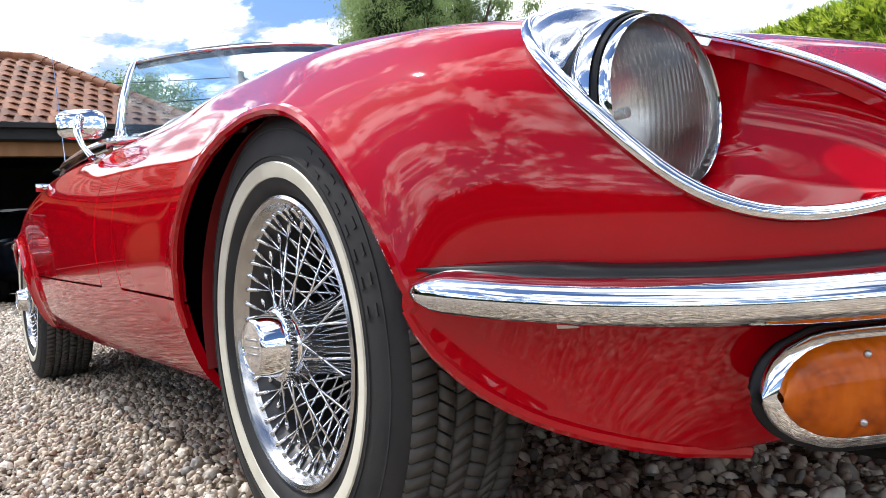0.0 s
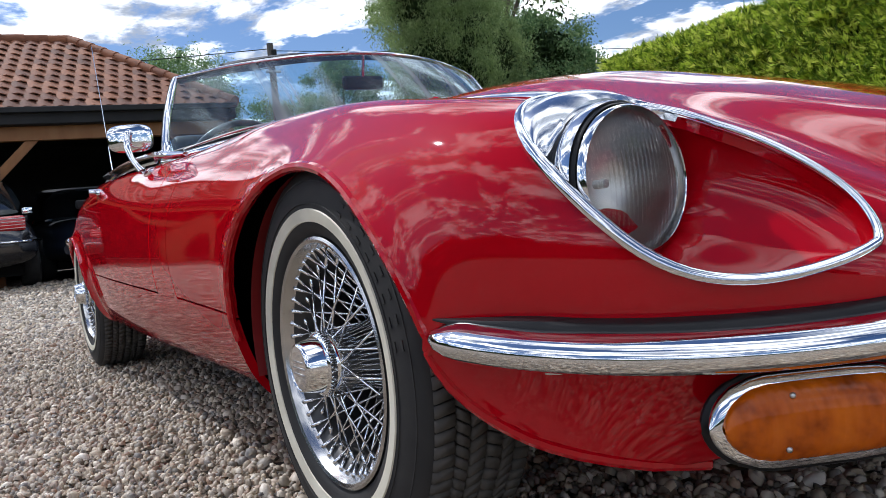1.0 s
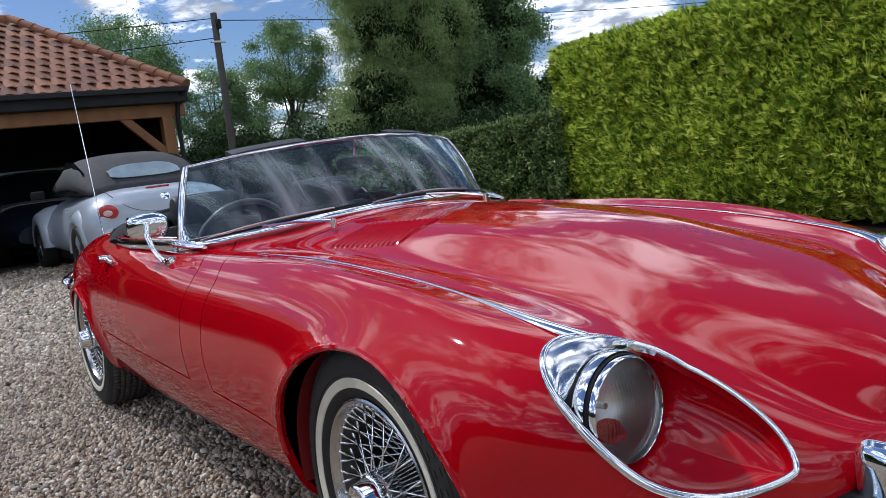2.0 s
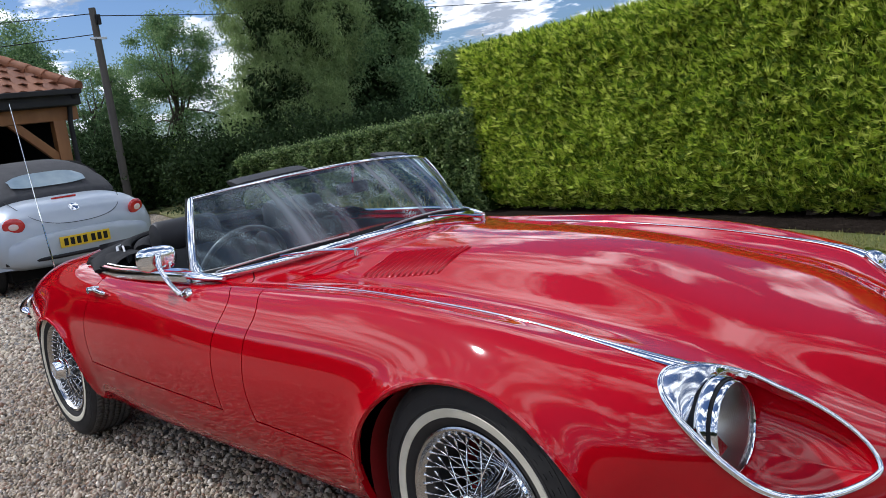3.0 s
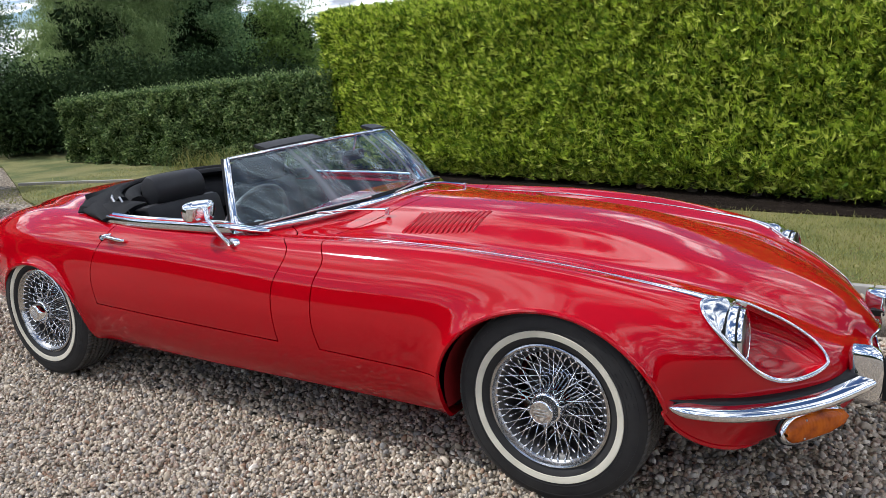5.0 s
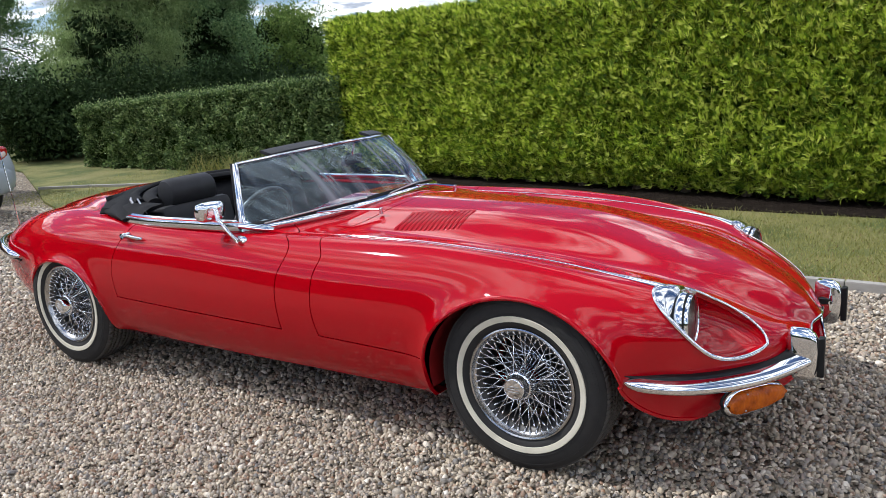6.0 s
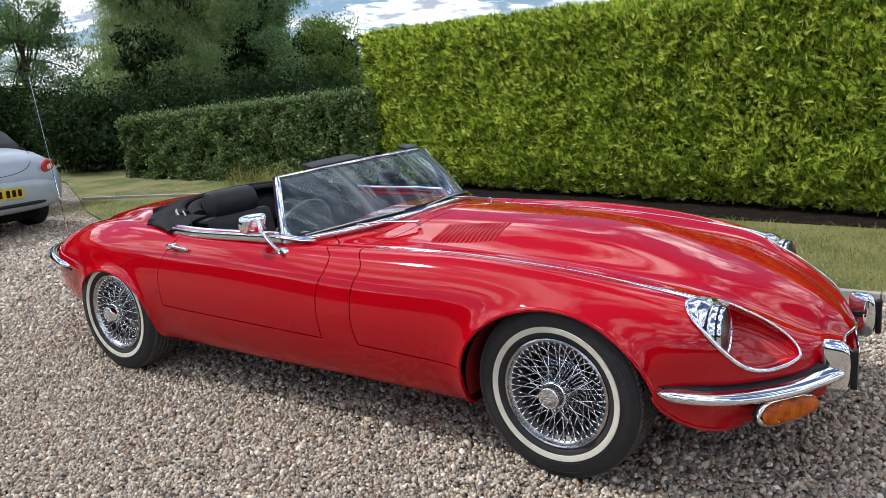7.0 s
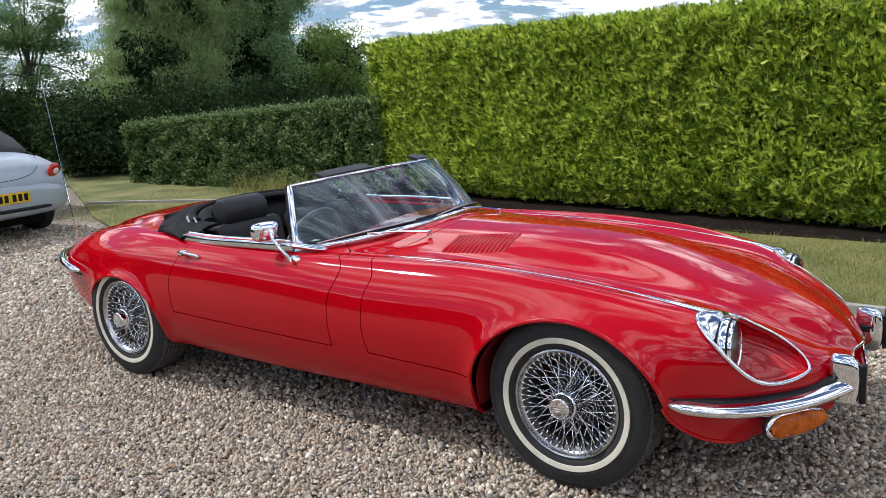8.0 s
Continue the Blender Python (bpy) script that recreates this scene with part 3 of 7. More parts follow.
def leaves_at(pos, rng, long, wide, droop=0.0, out=None):
    """A three-cornered leaf at each place, turned at random, or outwards, or hanging."""
    n = len(pos)
    d = rng.normal(0, 1, (n, 3))
    if out is not None:
        d = d * 0.75 + out
    d[:, 2] -= droop
    d /= np.linalg.norm(d, axis=1, keepdims=True)
    s, u = frame_from(d, rng.normal(0, 1, (n, 3)))
    L = long * rng.uniform(0.6, 1.3, (n, 1))
    W = wide * rng.uniform(0.7, 1.2, (n, 1))
    return np.stack([pos + d * L * 0.15 - s * W * 0.5, pos + s * W * 0.45 - d * L * 0.1, pos + d * L], 1)


def low_hedge():
    rng = np.random.default_rng(12)
    hedge = thing("privet_hedge", "low clipped dark green leafy hedge", "hedge")
    xs = np.linspace(-11.6, -5.7, 30)
    topf = lambda x: 1.08 + (x + 10.5) * 0.045
    face = lambda x: 5.32 - 0.01 * (x + 8)
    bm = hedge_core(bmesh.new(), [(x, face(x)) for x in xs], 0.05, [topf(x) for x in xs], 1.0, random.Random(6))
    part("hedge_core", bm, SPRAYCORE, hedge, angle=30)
    k = 42000
    x = rng.uniform(-11.6, -5.75, k)
    z = rng.uniform(0.03, 1.0, k) * topf(x)
    bump = lumpy(x, z, 1.4) * 0.10 + lumpy(x, z, 3.2) * 0.16 + lumpy(x, z, 7.0) * 0.12
    pos = np.c_[x, face(x) + 0.04 - bump + rng.uniform(-0.03, 0.08, k), z]
    Q = [leaves_at(pos, rng, 0.052, 0.036, 0, np.array([[0, -0.7, 0.3]]))]
    k = 20000
    x = rng.uniform(-11.6, -5.75, k)
    d = rng.uniform(0, 1, k)
    pos = np.c_[x, face(x) + 0.02 + d * 0.9, topf(x) - 0.02 + lumpy(x, d, 3) * 0.05 + rng.exponential(0.022, k)]
    Q.append(leaves_at(pos, rng, 0.036, 0.022, 0, np.array([[0, -0.1, 0.9]])))
    from_leaves("hedge_foliage", np.concatenate(Q), PRIVET, "small dark glossy leaves, paler on top", "", hedge)


# ---- trees ----
def tree(name, label, at, trunk_h, trunk_r, blobs, leaves, long, wide, material, seed, droop=0.0, clump=0.33, clumps=60, limbs=9, shade=0):
    rng, rr = np.random.default_rng(seed), random.Random(seed)
    root = thing(name, label, "shrub" if name == "shrub" else "tree", Matrix.Translation(at), {"shrub": "shrubs at the garden's edge", "garden_tree": "small garden trees"}.get(name, ""))
    bm = bmesh.new()
    lean = Vector((rr.uniform(-0.25, 0.25), rr.uniform(-0.25, 0.25), 0))
    stem = [Vector((0, 0, -0.05)), Vector((0.02, 0, trunk_h * 0.3)) + lean * 0.3, Vector((0, 0, trunk_h * 0.65)) + lean * 0.7, Vector((0, 0, trunk_h)) + lean]
    tube(bm, dense(stem, 10), [trunk_r * (1.25 - 0.75 * k / 9) for k in range(10)], 10)
    part("trunk", fixed(bm), BARK, root)
    centres = []
    total = sum(b[3] * b[4] * b[5] for b in blobs)
    for cx, cy, cz, rx, ry, rz in blobs:
        for k in range(max(6, int(clumps * (rx * ry * rz / total) ** 0.75))):
            v = np.array([rr.gauss(0, 1), rr.gauss(0, 1), rr.gauss(0, 1)])
            v /= np.linalg.norm(v)
            g = rr.uniform(0.45, 1.0) ** 0.5
            centres.append((cx + rx * v[0] * g, cy + ry * v[1] * g, cz + rz * v[2] * g))
    C = np.array(centres)
    for k in range(limbs):
        c = Vector(C[rr.randrange(len(C))])
        a = stem[2].lerp(stem[3], rr.random()) if k % 2 else stem[1].lerp(stem[2], rr.random())
        bm = bmesh.new()
        mid = a.lerp(c, 0.5) + Vector((0, 0, 0.12 * (c - a).length))
        tube(bm, dense([a, mid, c], 8), [trunk_r * (0.38 - 0.35 * j / 7) + 0.005 for j in range(8)], 6)
        part("limb", fixed(bm), BARK, root)
    pick = rng.integers(0, len(C), leaves)
    size = rng.uniform(0.55, 1.35, len(C))[pick][:, None] * clump
    off = rng.normal(0, 1, (leaves, 3))
    off[:, 2] = np.where(off[:, 2] > 0, off[:, 2] * 0.7, off[:, 2] * (0.8 + droop))
    pos = C[pick] + off * size
    pos[:, 2] = np.maximum(pos[:, 2], 0.12)
    from_leaves("crown", leaves_at(pos, rng, long, wide, droop), material, "many small leaves in uneven clumps", "", root)
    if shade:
        # the crown's inside: larger leaves nearer to the trunk, shade put into their dark colour
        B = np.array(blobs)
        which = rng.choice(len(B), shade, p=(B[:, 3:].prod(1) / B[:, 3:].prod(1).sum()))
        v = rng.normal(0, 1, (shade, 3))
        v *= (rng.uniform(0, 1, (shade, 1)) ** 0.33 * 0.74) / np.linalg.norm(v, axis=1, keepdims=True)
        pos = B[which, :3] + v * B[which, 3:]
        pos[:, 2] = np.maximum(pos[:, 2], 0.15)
        from_leaves("inner_crown", leaves_at(pos, rng, 0.20, 0.13, 0.3), SHADELEAF, "leaves inside the crown, coloured dark for shade", "", root)
    return root


def trees():
    tree("willow_tree", "grey-green weeping tree with hanging narrow leaves", (-15.2, 9.3, 0), 3.6, 0.20,
         [(0, -0.3, 2.0, 1.5, 1.5, 1.6), (0.2, 0.2, 3.9, 1.5, 1.7, 1.4), (0.3, -0.6, 5.4, 1.1, 1.3, 1.2)], 125000, 0.105, 0.022, WILLOW, 21, 1.2, 0.155, 210, 14, 14000)
    tree("dark_tree", "dense dark green broadleaf tree behind the hedge", (-16.5, 11.9, 0), 3.0, 0.22,
         [(0, 0, 2.2, 2.1, 2.2, 2.0), (0.2, 0.6, 4.0, 1.7, 1.9, 1.3), (0.1, -1.3, 3.6, 1.4, 1.4, 1.5)], 125000, 0.085, 0.055, DARKLEAF, 22, 0.3, 0.17, 260, 10, 16000)
    tree("eucalyptus_tree", "tall open tree with pale bare limbs and drooping leaf clumps", (-18.3, 12.6, 0), 6.6, 0.24,
         [(0, -1.5, 6.4, 1.8, 2.3, 2.4), (0, 1.7, 5.9, 1.4, 2.0, 1.6), (0.3, 0.3, 8.2, 1.9, 2.2, 1.5)], 60000, 0.13, 0.034, WILLOW, 23, 1.0, 0.22, 110, 26, 1200)
    tree("garden_tree", "airy small-leaved green tree behind the garage", (-22.5, 4.7, 0), 3.4, 0.12,
         [(0, 0, 4.3, 1.4, 1.7, 1.2), (0, -1.3, 3.4, 1.2, 1.2, 1.0), (0, 0.9, 3.2, 1.2, 1.2, 1.3)], 52000, 0.085, 0.042, DARKLEAF, 24, 0.3, 0.21, 130, 24, 0)
    tree("garden_tree", "slender open green tree beside the pole", (-21.8, 9.4, 0), 3.4, 0.10,
         [(0, 0, 3.9, 1.3, 1.5, 1.3), (0, 0.2, 2.3, 1.3, 1.7, 1.3)], 46000, 0.08, 0.04, DARKLEAF, 25, 0.2, 0.19, 100, 22, 0)
    tree("garden_tree", "thin twiggy green tree near the parked car", (-20.5, 6.7, 0), 2.7, 0.08,
         [(0, 0, 2.7, 0.8, 0.9, 1.2), (0, 0, 1.5, 0.9, 1.0, 0.9)], 26000, 0.08, 0.04, DARKLEAF, 26, 0.2, 0.16, 70, 22, 0)
    tree("yellow_green_tree", "light yellow-green tree past the hedge corner", (-17.5, 17.0, 0), 2.6, 0.12,
         [(0, 0, 2.2, 1.5, 1.8, 1.2), (0, 0.3, 1.1, 1.9, 2.2, 1.0)], 40000, 0.11, 0.055, LIGHTLEAF, 27, 0.5, 0.22, 120, 8, 6000)
    # the darkest shrubs carry the shadow under the trees in their leaf colour
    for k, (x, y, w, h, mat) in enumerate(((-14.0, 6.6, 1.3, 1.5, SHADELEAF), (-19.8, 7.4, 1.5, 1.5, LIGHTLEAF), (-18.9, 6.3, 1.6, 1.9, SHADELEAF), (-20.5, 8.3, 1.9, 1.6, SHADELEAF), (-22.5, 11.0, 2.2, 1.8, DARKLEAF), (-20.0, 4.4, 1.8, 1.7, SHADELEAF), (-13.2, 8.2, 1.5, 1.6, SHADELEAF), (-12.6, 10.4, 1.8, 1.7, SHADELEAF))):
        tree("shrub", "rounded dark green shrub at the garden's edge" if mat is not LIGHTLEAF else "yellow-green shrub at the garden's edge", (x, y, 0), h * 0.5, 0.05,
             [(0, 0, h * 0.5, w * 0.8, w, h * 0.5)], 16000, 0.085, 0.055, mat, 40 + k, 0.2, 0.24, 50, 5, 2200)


ground()

# ---- the red sports car: nose towards +x, front axle at x = 0 ----
WHEEL_R, AXLES, TRACK = 0.33, (0.0, -2.667), (0.681, 0.672)
#        x     waist  z     strip y  z     centre bottom tuck
BODY_KEYS = [(0.888, 0.06, 0.415, 0.035, 0.44, 0.452, 0.375, 0.02),
             (0.872, 0.15, 0.42, 0.09, 0.455, 0.478, 0.345, 0.04),
             (0.836, 0.275, 0.43, 0.17, 0.478, 0.524, 0.315, 0.06),
             (0.795, 0.41, 0.436, 0.275, 0.505, 0.558, 0.298, 0.08),
             (0.75, 0.49, 0.45, 0.355, 0.53, 0.59, 0.285, 0.1),
             (0.64, 0.612, 0.477, 0.47, 0.598, 0.642, 0.255, 0.11),
             (0.52, 0.722, 0.502, 0.556, 0.658, 0.682, 0.225, 0.11),
             (0.4, 0.778, 0.52, 0.597, 0.694, 0.717, 0.21, 0.11),
             (0.2, 0.8, 0.527, 0.592, 0.722, 0.765, 0.205, 0.11),
             (0, 0.803, 0.53, 0.582, 0.742, 0.804, 0.205, 0.11),
             (-0.3, 0.8, 0.527, 0.568, 0.758, 0.831, 0.205, 0.11),
             (-0.6, 0.797, 0.52, 0.56, 0.767, 0.84, 0.205, 0.11),
             (-0.99, 0.798, 0.517, 0.57, 0.768, 0.848, 0.208, 0.11),
             (-1.4, 0.803, 0.518, 0.628, 0.783, 0.85, 0.21, 0.11),
             (-1.8, 0.806, 0.522, 0.662, 0.787, 0.85, 0.214, 0.11),
             (-2.2, 0.802, 0.53, 0.64, 0.795, 0.85, 0.222, 0.11),
             (-2.5, 0.793, 0.542, 0.575, 0.812, 0.856, 0.23, 0.11),
             (-2.8, 0.772, 0.554, 0.49, 0.812, 0.846, 0.236, 0.12),
             (-3.1, 0.722, 0.548, 0.43, 0.772, 0.812, 0.244, 0.13),
             (-3.35, 0.645, 0.532, 0.37, 0.716, 0.758, 0.262, 0.13),
             (-3.56, 0.535, 0.5, 0.3, 0.648, 0.69, 0.3, 0.12),
             (-3.7, 0.4, 0.486, 0.22, 0.58, 0.61, 0.345, 0.09),
             (-3.765, 0.27, 0.475, 0.15, 0.535, 0.552, 0.385, 0.06),
             (-3.79, 0.13, 0.468, 0.07, 0.5, 0.508, 0.42, 0.03)]
BODY_KEYS = np.array(BODY_KEYS)
SPAN = np.r_[0, np.cumsum(np.hypot(np.diff(BODY_KEYS[:, 0]), np.diff(BODY_KEYS[:, 1])) ** 0.5)]
LINES = [spline(SPAN, BODY_KEYS[:, i]) for i in range(8)]
# the bonnet's section: how far the bulge's shoulder drops, and how deep the valley lies under the wing strip
SHOULDER = ease((-3.8, -1.2, -0.92, -0.5, 0.0, 0.4, 0.65, 0.94), (0.30, 0.30, 0.32, 0.30, 0.28, 0.28, 0.30, 0.33))
VALLEY = ease((-3.8, -1.2, -0.95, -0.5, 0.0, 0.35, 0.55, 0.70, 0.94), (-0.016, -0.036, -0.020, 0.010, 0.014, 0.011, 0.006, -0.002, -0.004))
# how far the wing swells above its seam
CROWN = ease((-3.8, -1.5, -1.2, -0.9, -0.6, -0.4, -0.15, 0.1, 0.28, 0.45, 0.94), (0, 0, 0.012, 0.024, 0.027, 0.029, 0.026, 0.019, 0.010, 0, 0))
ARCHES = ((0.0, 0.335, 0.390, 0.316), (-2.650, 0.325, 0.345, 0.248))   # centre x, z, half length, height of each opening
STRIP_AT = 4                                                 # which section point runs along the wing strip


def arch_of(x, z):
    """How far out of the nearest wheel opening a place is: 1 on its edge."""
    best = np.full(np.shape(x), 9.0)
    for cx, cz, rx, rz in ARCHES:
        up = np.where(z > cz, (z - cz) / rz, (z - cz) / 0.9)
        wide = np.where((x > -0.2) & (z < 0.40), rx - 0.01 + 8.0 * np.clip(0.40 - z, 0, 0.2) ** 2, rx)
        best = np.minimum(best, np.sqrt(((x - cx) / wide) ** 2 + up ** 2))
    return best


def body_grid(stations=300, fine=7):
    s = np.linspace(0, SPAN[-1], stations)
    x, w, zw, ys, zs, zc, zb, tuck = [f(s) for f in LINES]
    rows = []
    ctl = [(0 * x, zc)]
    fall = np.maximum(zc - zs, 0.0)
    low = fall + VALLEY(x)
    ctl.append((ys * 0.20, zc - 0.05 * low))
    ctl.append((ys * 0.46, zc - SHOULDER(x) * low))
    ctl.append((ys * 0.76, zc - low))
    ctl.append((ys, zs))
    for a in (22, 42, 64, 90):
        k = 0.90
        full = {22: 1.0, 42: 0.72, 64: 0.25, 90: 0.0}[a] * CROWN(x)
        ctl.append((ys + (w - ys) * math.sin(radians(a)) ** k, zw + (zs - zw) * max(math.cos(radians(a)), 0) ** k + full))
    for b in (24, 48, 70, 90):
        ctl.append((w - tuck * (1 - math.cos(radians(b))), zw - (zw - zb) * math.sin(radians(b))))
    ctl.append((w - tuck - 0.14 * w, zb + 0.003))
    ctl.append((w * 0.45, zb))
    ctl.append((0 * x, zb))
    C = np.array(ctl)                                   # points x 2 x stations
    out = []
    n = len(C)
    for i in range(n - 1):
        p0, p1, p2, p3 = C[max(i - 1, 0)].copy(), C[i], C[i + 1], C[min(i + 2, n - 1)].copy()
        if i == 0:
            p0 = np.array((-C[1][0], C[1][1]))
        for k in range(fine):
            t = k / fine
            out.append(0.5 * (2 * p1 + (p2 - p0) * t + (2 * p0 - 5 * p1 + 4 * p2 - p3) * t * t + (3 * p1 - p0 - 3 * p2 + p3) * t ** 3))
    out.append(C[-1])
    G = np.array(out)
    Y, Z = G[:, 0], G[:, 1]
    X = np.broadcast_to(x, Y.shape).copy()
    Y[0] = 0
    # flared lips round the wheel openings
    d = arch_of(X, Z)
    lip = 0.026 * np.exp(-np.clip(d - 1.0, 0, None) / 0.10) * (Z > 0.2)
    side = np.clip((Y - 0.55) / 0.15, 0, 1)
    Y = Y + lip * side
    return X, Y, Z


BX, BY, BZ = body_grid()


def grid_normals(X, Y, Z):
    P = np.stack([X, Y, Z], -1)
    du, dv = np.gradient(P, axis=0), np.gradient(P, axis=1)
    du[0, :, 2] = 0
    n = np.cross(du, dv)
    n /= np.linalg.norm(n, axis=-1, keepdims=True) + 1e-9
    return n * np.where(n[len(n) // 2, n.shape[1] // 2, 1] < 0, -1, 1)


BN = grid_normals(BX, BY, BZ)
BN[0, :, 1] = 0
BN[0] /= np.linalg.norm(BN[0], axis=-1, keepdims=True)


def half_body(sign):
    """The skin of one side, with its smooth normals stored on the corners."""
    bm = bmesh.new()
    lay = bm.verts.layers.float_vector.new("n")
    R, S = BX.shape
    vs = []
    for i in range(R):
        row = []
        for j in range(S):
            v = bm.verts.new((BX[i, j], sign * BY[i, j], BZ[i, j]))
            v[lay] = (BN[i, j, 0], sign * BN[i, j, 1], BN[i, j, 2])
            row.append(v)
        vs.append(row)
    for i in range(R - 1):
        for j in range(S - 1):
            q = (vs[i][j], vs[i + 1][j], vs[i + 1][j + 1], vs[i][j + 1])
            bm.faces.new(q if sign > 0 else q[::-1])
    return bm


def slice_at(bm, f):
    """Cuts the skin along f = 0 and returns the cut's corners."""
    bm.verts.ensure_lookup_table()
    val = {v: f(v.co) for v in bm.verts}
    fresh = set()
    for e in list(bm.edges):
        a, b = e.verts
        fa, fb = val[a], val[b]
        if fa * fb < 0:
            t = fa / (fa - fb)
            if t < 0.02 or t > 0.98:
                near = a if t < 0.5 else b
                val[near] = 0.0
                continue
    for e in list(bm.edges):
        a, b = e.verts
        fa, fb = val[a], val[b]
        if fa * fb < 0:
            _, v = bmesh.utils.edge_split(e, a, fa / (fa - fb))
            val[v] = 0.0
            fresh.add(v)
    for face in list(bm.faces):
        zero = [v for v in face.verts if val[v] == 0.0]
        signs = {val[v] > 0 for v in face.verts if val[v] != 0.0}
        if len(signs) == 2 and len(zero) >= 2:
            for i in range(len(zero)):
                done = False
                for j in range(i + 1, len(zero)):
                    a, b = zero[i], zero[j]
                    if not any(b in e.verts for e in a.link_edges):
                        try:
                            bmesh.utils.face_split(face, a, b)
                            done = True
                        except ValueError:
                            pass
                        break
                if done:
                    break
    return val


def middle(face):
    return face.calc_center_median()


def take(bm, keep):
    """A copy of the skin with only the faces that keep() wants."""
    other = bm.copy()
    bmesh.ops.delete(other, geom=[f for f in other.faces if not keep(middle(f))], context="FACES")
    return other


def skin(name, bm, material, parent, label="", rim=0.014, lift=0.0):
    """A panel from skin: its smooth face, and an edge folded inwards all round."""
    lay = bm.verts.layers.float_vector["n"]
    bm.verts.index_update()
    co = [v.co + v[lay] * lift for v in bm.verts]
    nr = [v[lay].normalized() for v in bm.verts]
    faces = [[v.index for v in f.verts] for f in bm.faces]
    normals = [nr[i] for f in faces for i in f]
    inner, turn, folds = {}, {}, []
    for e in bm.edges:
        if len(e.link_faces) == 1 and rim and not all(abs(v.co.y) < 1e-5 for v in e.verts):
            l = e.link_faces[0].loops
            for lp in l:
                if lp.edge == e:
                    a, b = lp.vert, lp.link_loop_next.vert
            for v in (a, b):
                if v.index not in inner:
                    inner[v.index] = len(co)
                    deep = 0.020 if abs(wheel_cut(v.co)) < 0.03 else rim
                    co.append(co[v.index] - (Vector((0, math.copysign(0.02, v.co.y), 0)) if deep == 0.020 else nr[v.index] * deep))
            quad = [b.index, a.index, inner[a.index], inner[b.index]]
            faces.append(quad)
            fn = (co[quad[1]] - co[quad[0]]).cross(co[quad[3]] - co[quad[0]])
            fn = fn.normalized() if fn.length > 1e-12 else nr[a.index]
            for v in (a, b):
                turn[v.index] = turn.get(v.index, Vector()) + fn
            folds.append((b.index, a.index))
    for b, a in folds:
        normals += [turn[i].normalized() if turn[i].length > 1e-9 else nr[i] for i in (b, a, a, b)]
    bm.free()
    me = bpy.data.meshes.new(name)
    me.from_pydata([tuple(c) for c in co], [], faces)
    me.polygons.foreach_set("use_smooth", [True] * len(me.polygons))
    me.normals_split_custom_set([tuple(n) for n in normals])
    me.materials.append(material)
    ob = new(name, me)
    ob.parent = parent
    if label:
        ob["label"] = label
    return ob


# the headlamp opening: an egg in a plane that leans with the wing
EGG_C, EGG_A = Vector((0.5975, 0.5925, 0.56375)), Vector((0.79435, -0.37603, -0.47708))
EGG_B, EGG_N = Vector((-0.07354, -0.83653, 0.5369)), Vector((0.66524, 0.36099, 0.65357))
LAMP_C = Vector((0.552, 0.594, 0.582))


def egg_mid(a):
    return 0.0225 + (0.62 * a * a if a > 0 else 0.0)


def egg_half(a, upper):
    """Half the opening's width: a blunt rear end, a drawn-out front end."""
    k = 1 - (a / 0.211) ** 2 if a > 0 else 1 - (a / 0.204) ** 2
    wide = (0.098 if a > 0 else 0.109 - 0.011 * max(0.0, 1 + a / 0.05)) if upper else 0.109
    return wide * max(k, 0.0) ** (0.72 if a > 0 else 0.5)


def on_lamp(p, r):
    """True inside the round of the lamp itself, whose ring stands above the opening's inner edge."""
    return 0.40 < p.x < 0.60 and math.hypot(abs(p.y) - LAMP_C.y, p.z - LAMP_C.z) < r


def egg(p):
    """Below 0 inside the headlamp opening."""
    q = Vector((p.x, abs(p.y), p.z)) - EGG_C
    a, b, n = q.dot(EGG_A), q.dot(EGG_B), q.dot(EGG_N)
    if abs(n) > 0.16 or p.x < 0.3:
        return 1.0
    k = 1 - (a / (0.211 if a > 0 else 0.204)) ** 2
    wide = 0.098 if b > egg_mid(a) and a > 0 else (0.109 - 0.011 * max(0.0, 1 + a / 0.05) if b > egg_mid(a) else 0.109)
    return ((b - egg_mid(a)) / wide) ** 2 - math.copysign(abs(k) ** (1.44 if a > 0 else 1.0), k)


DOOR_FRONT = spline((0.15, 0.40, 0.53, 0.645, 0.73, 0.772, 0.80), (-1.07, -1.110, -1.122, -1.110, -1.085, -1.14, -1.26))
DOOR_REAR = spline((0.15, 0.30, 0.49, 0.58, 0.65, 0.73, 0.86), (-2.10, -2.16, -2.195, -2.197, -2.172, -2.12, -2.03))
CLIP_REAR = spline((0.15, 0.39, 0.47, 0.58, 0.67, 0.72, 0.752, 0.80), (-0.88, -0.905, -0.925, -0.930, -0.915, -0.905, -0.930, -0.98))


def clip_line(p):
    """Above 0 on the bonnet, which takes the front wings with it."""
    ay = abs(p.y)
    if ay < 0.54 and p.z > 0.6:
        edge = -0.86 - 0.13 * min(ay / 0.54, 1) ** 2
    else:
        edge = float(CLIP_REAR(min(p.z, 0.79)))
    return p.x - edge


def sill_line(p):
    return p.z - (0.396 + (p.x + 0.896) * -0.035)


def door_sill(p):
    return p.z - (0.400 - (p.x + 1.11) * 0.028)


def screen_base(y):
    return -1.0 - 0.45 * y * y - 1.1 * y ** 4


def cockpit(p):
    if p.z < 0.6:
        return 1.0
    cx, hl = -1.86, 0.62
    return (abs(p.x - cx) / hl) ** 5 + (abs(p.y) / 0.655) ** 5 - 1


def wheel_cut(p):
    if abs(p.y) < 0.5:
        return 1.0
    return float(arch_of(p.x, p.z)) - 1


def mouth(p):
    if p.x < 0.7:
        return 1.0
    return (p.y / 0.24) ** 2 + ((p.z - 0.412) / 0.068) ** 2 - 1


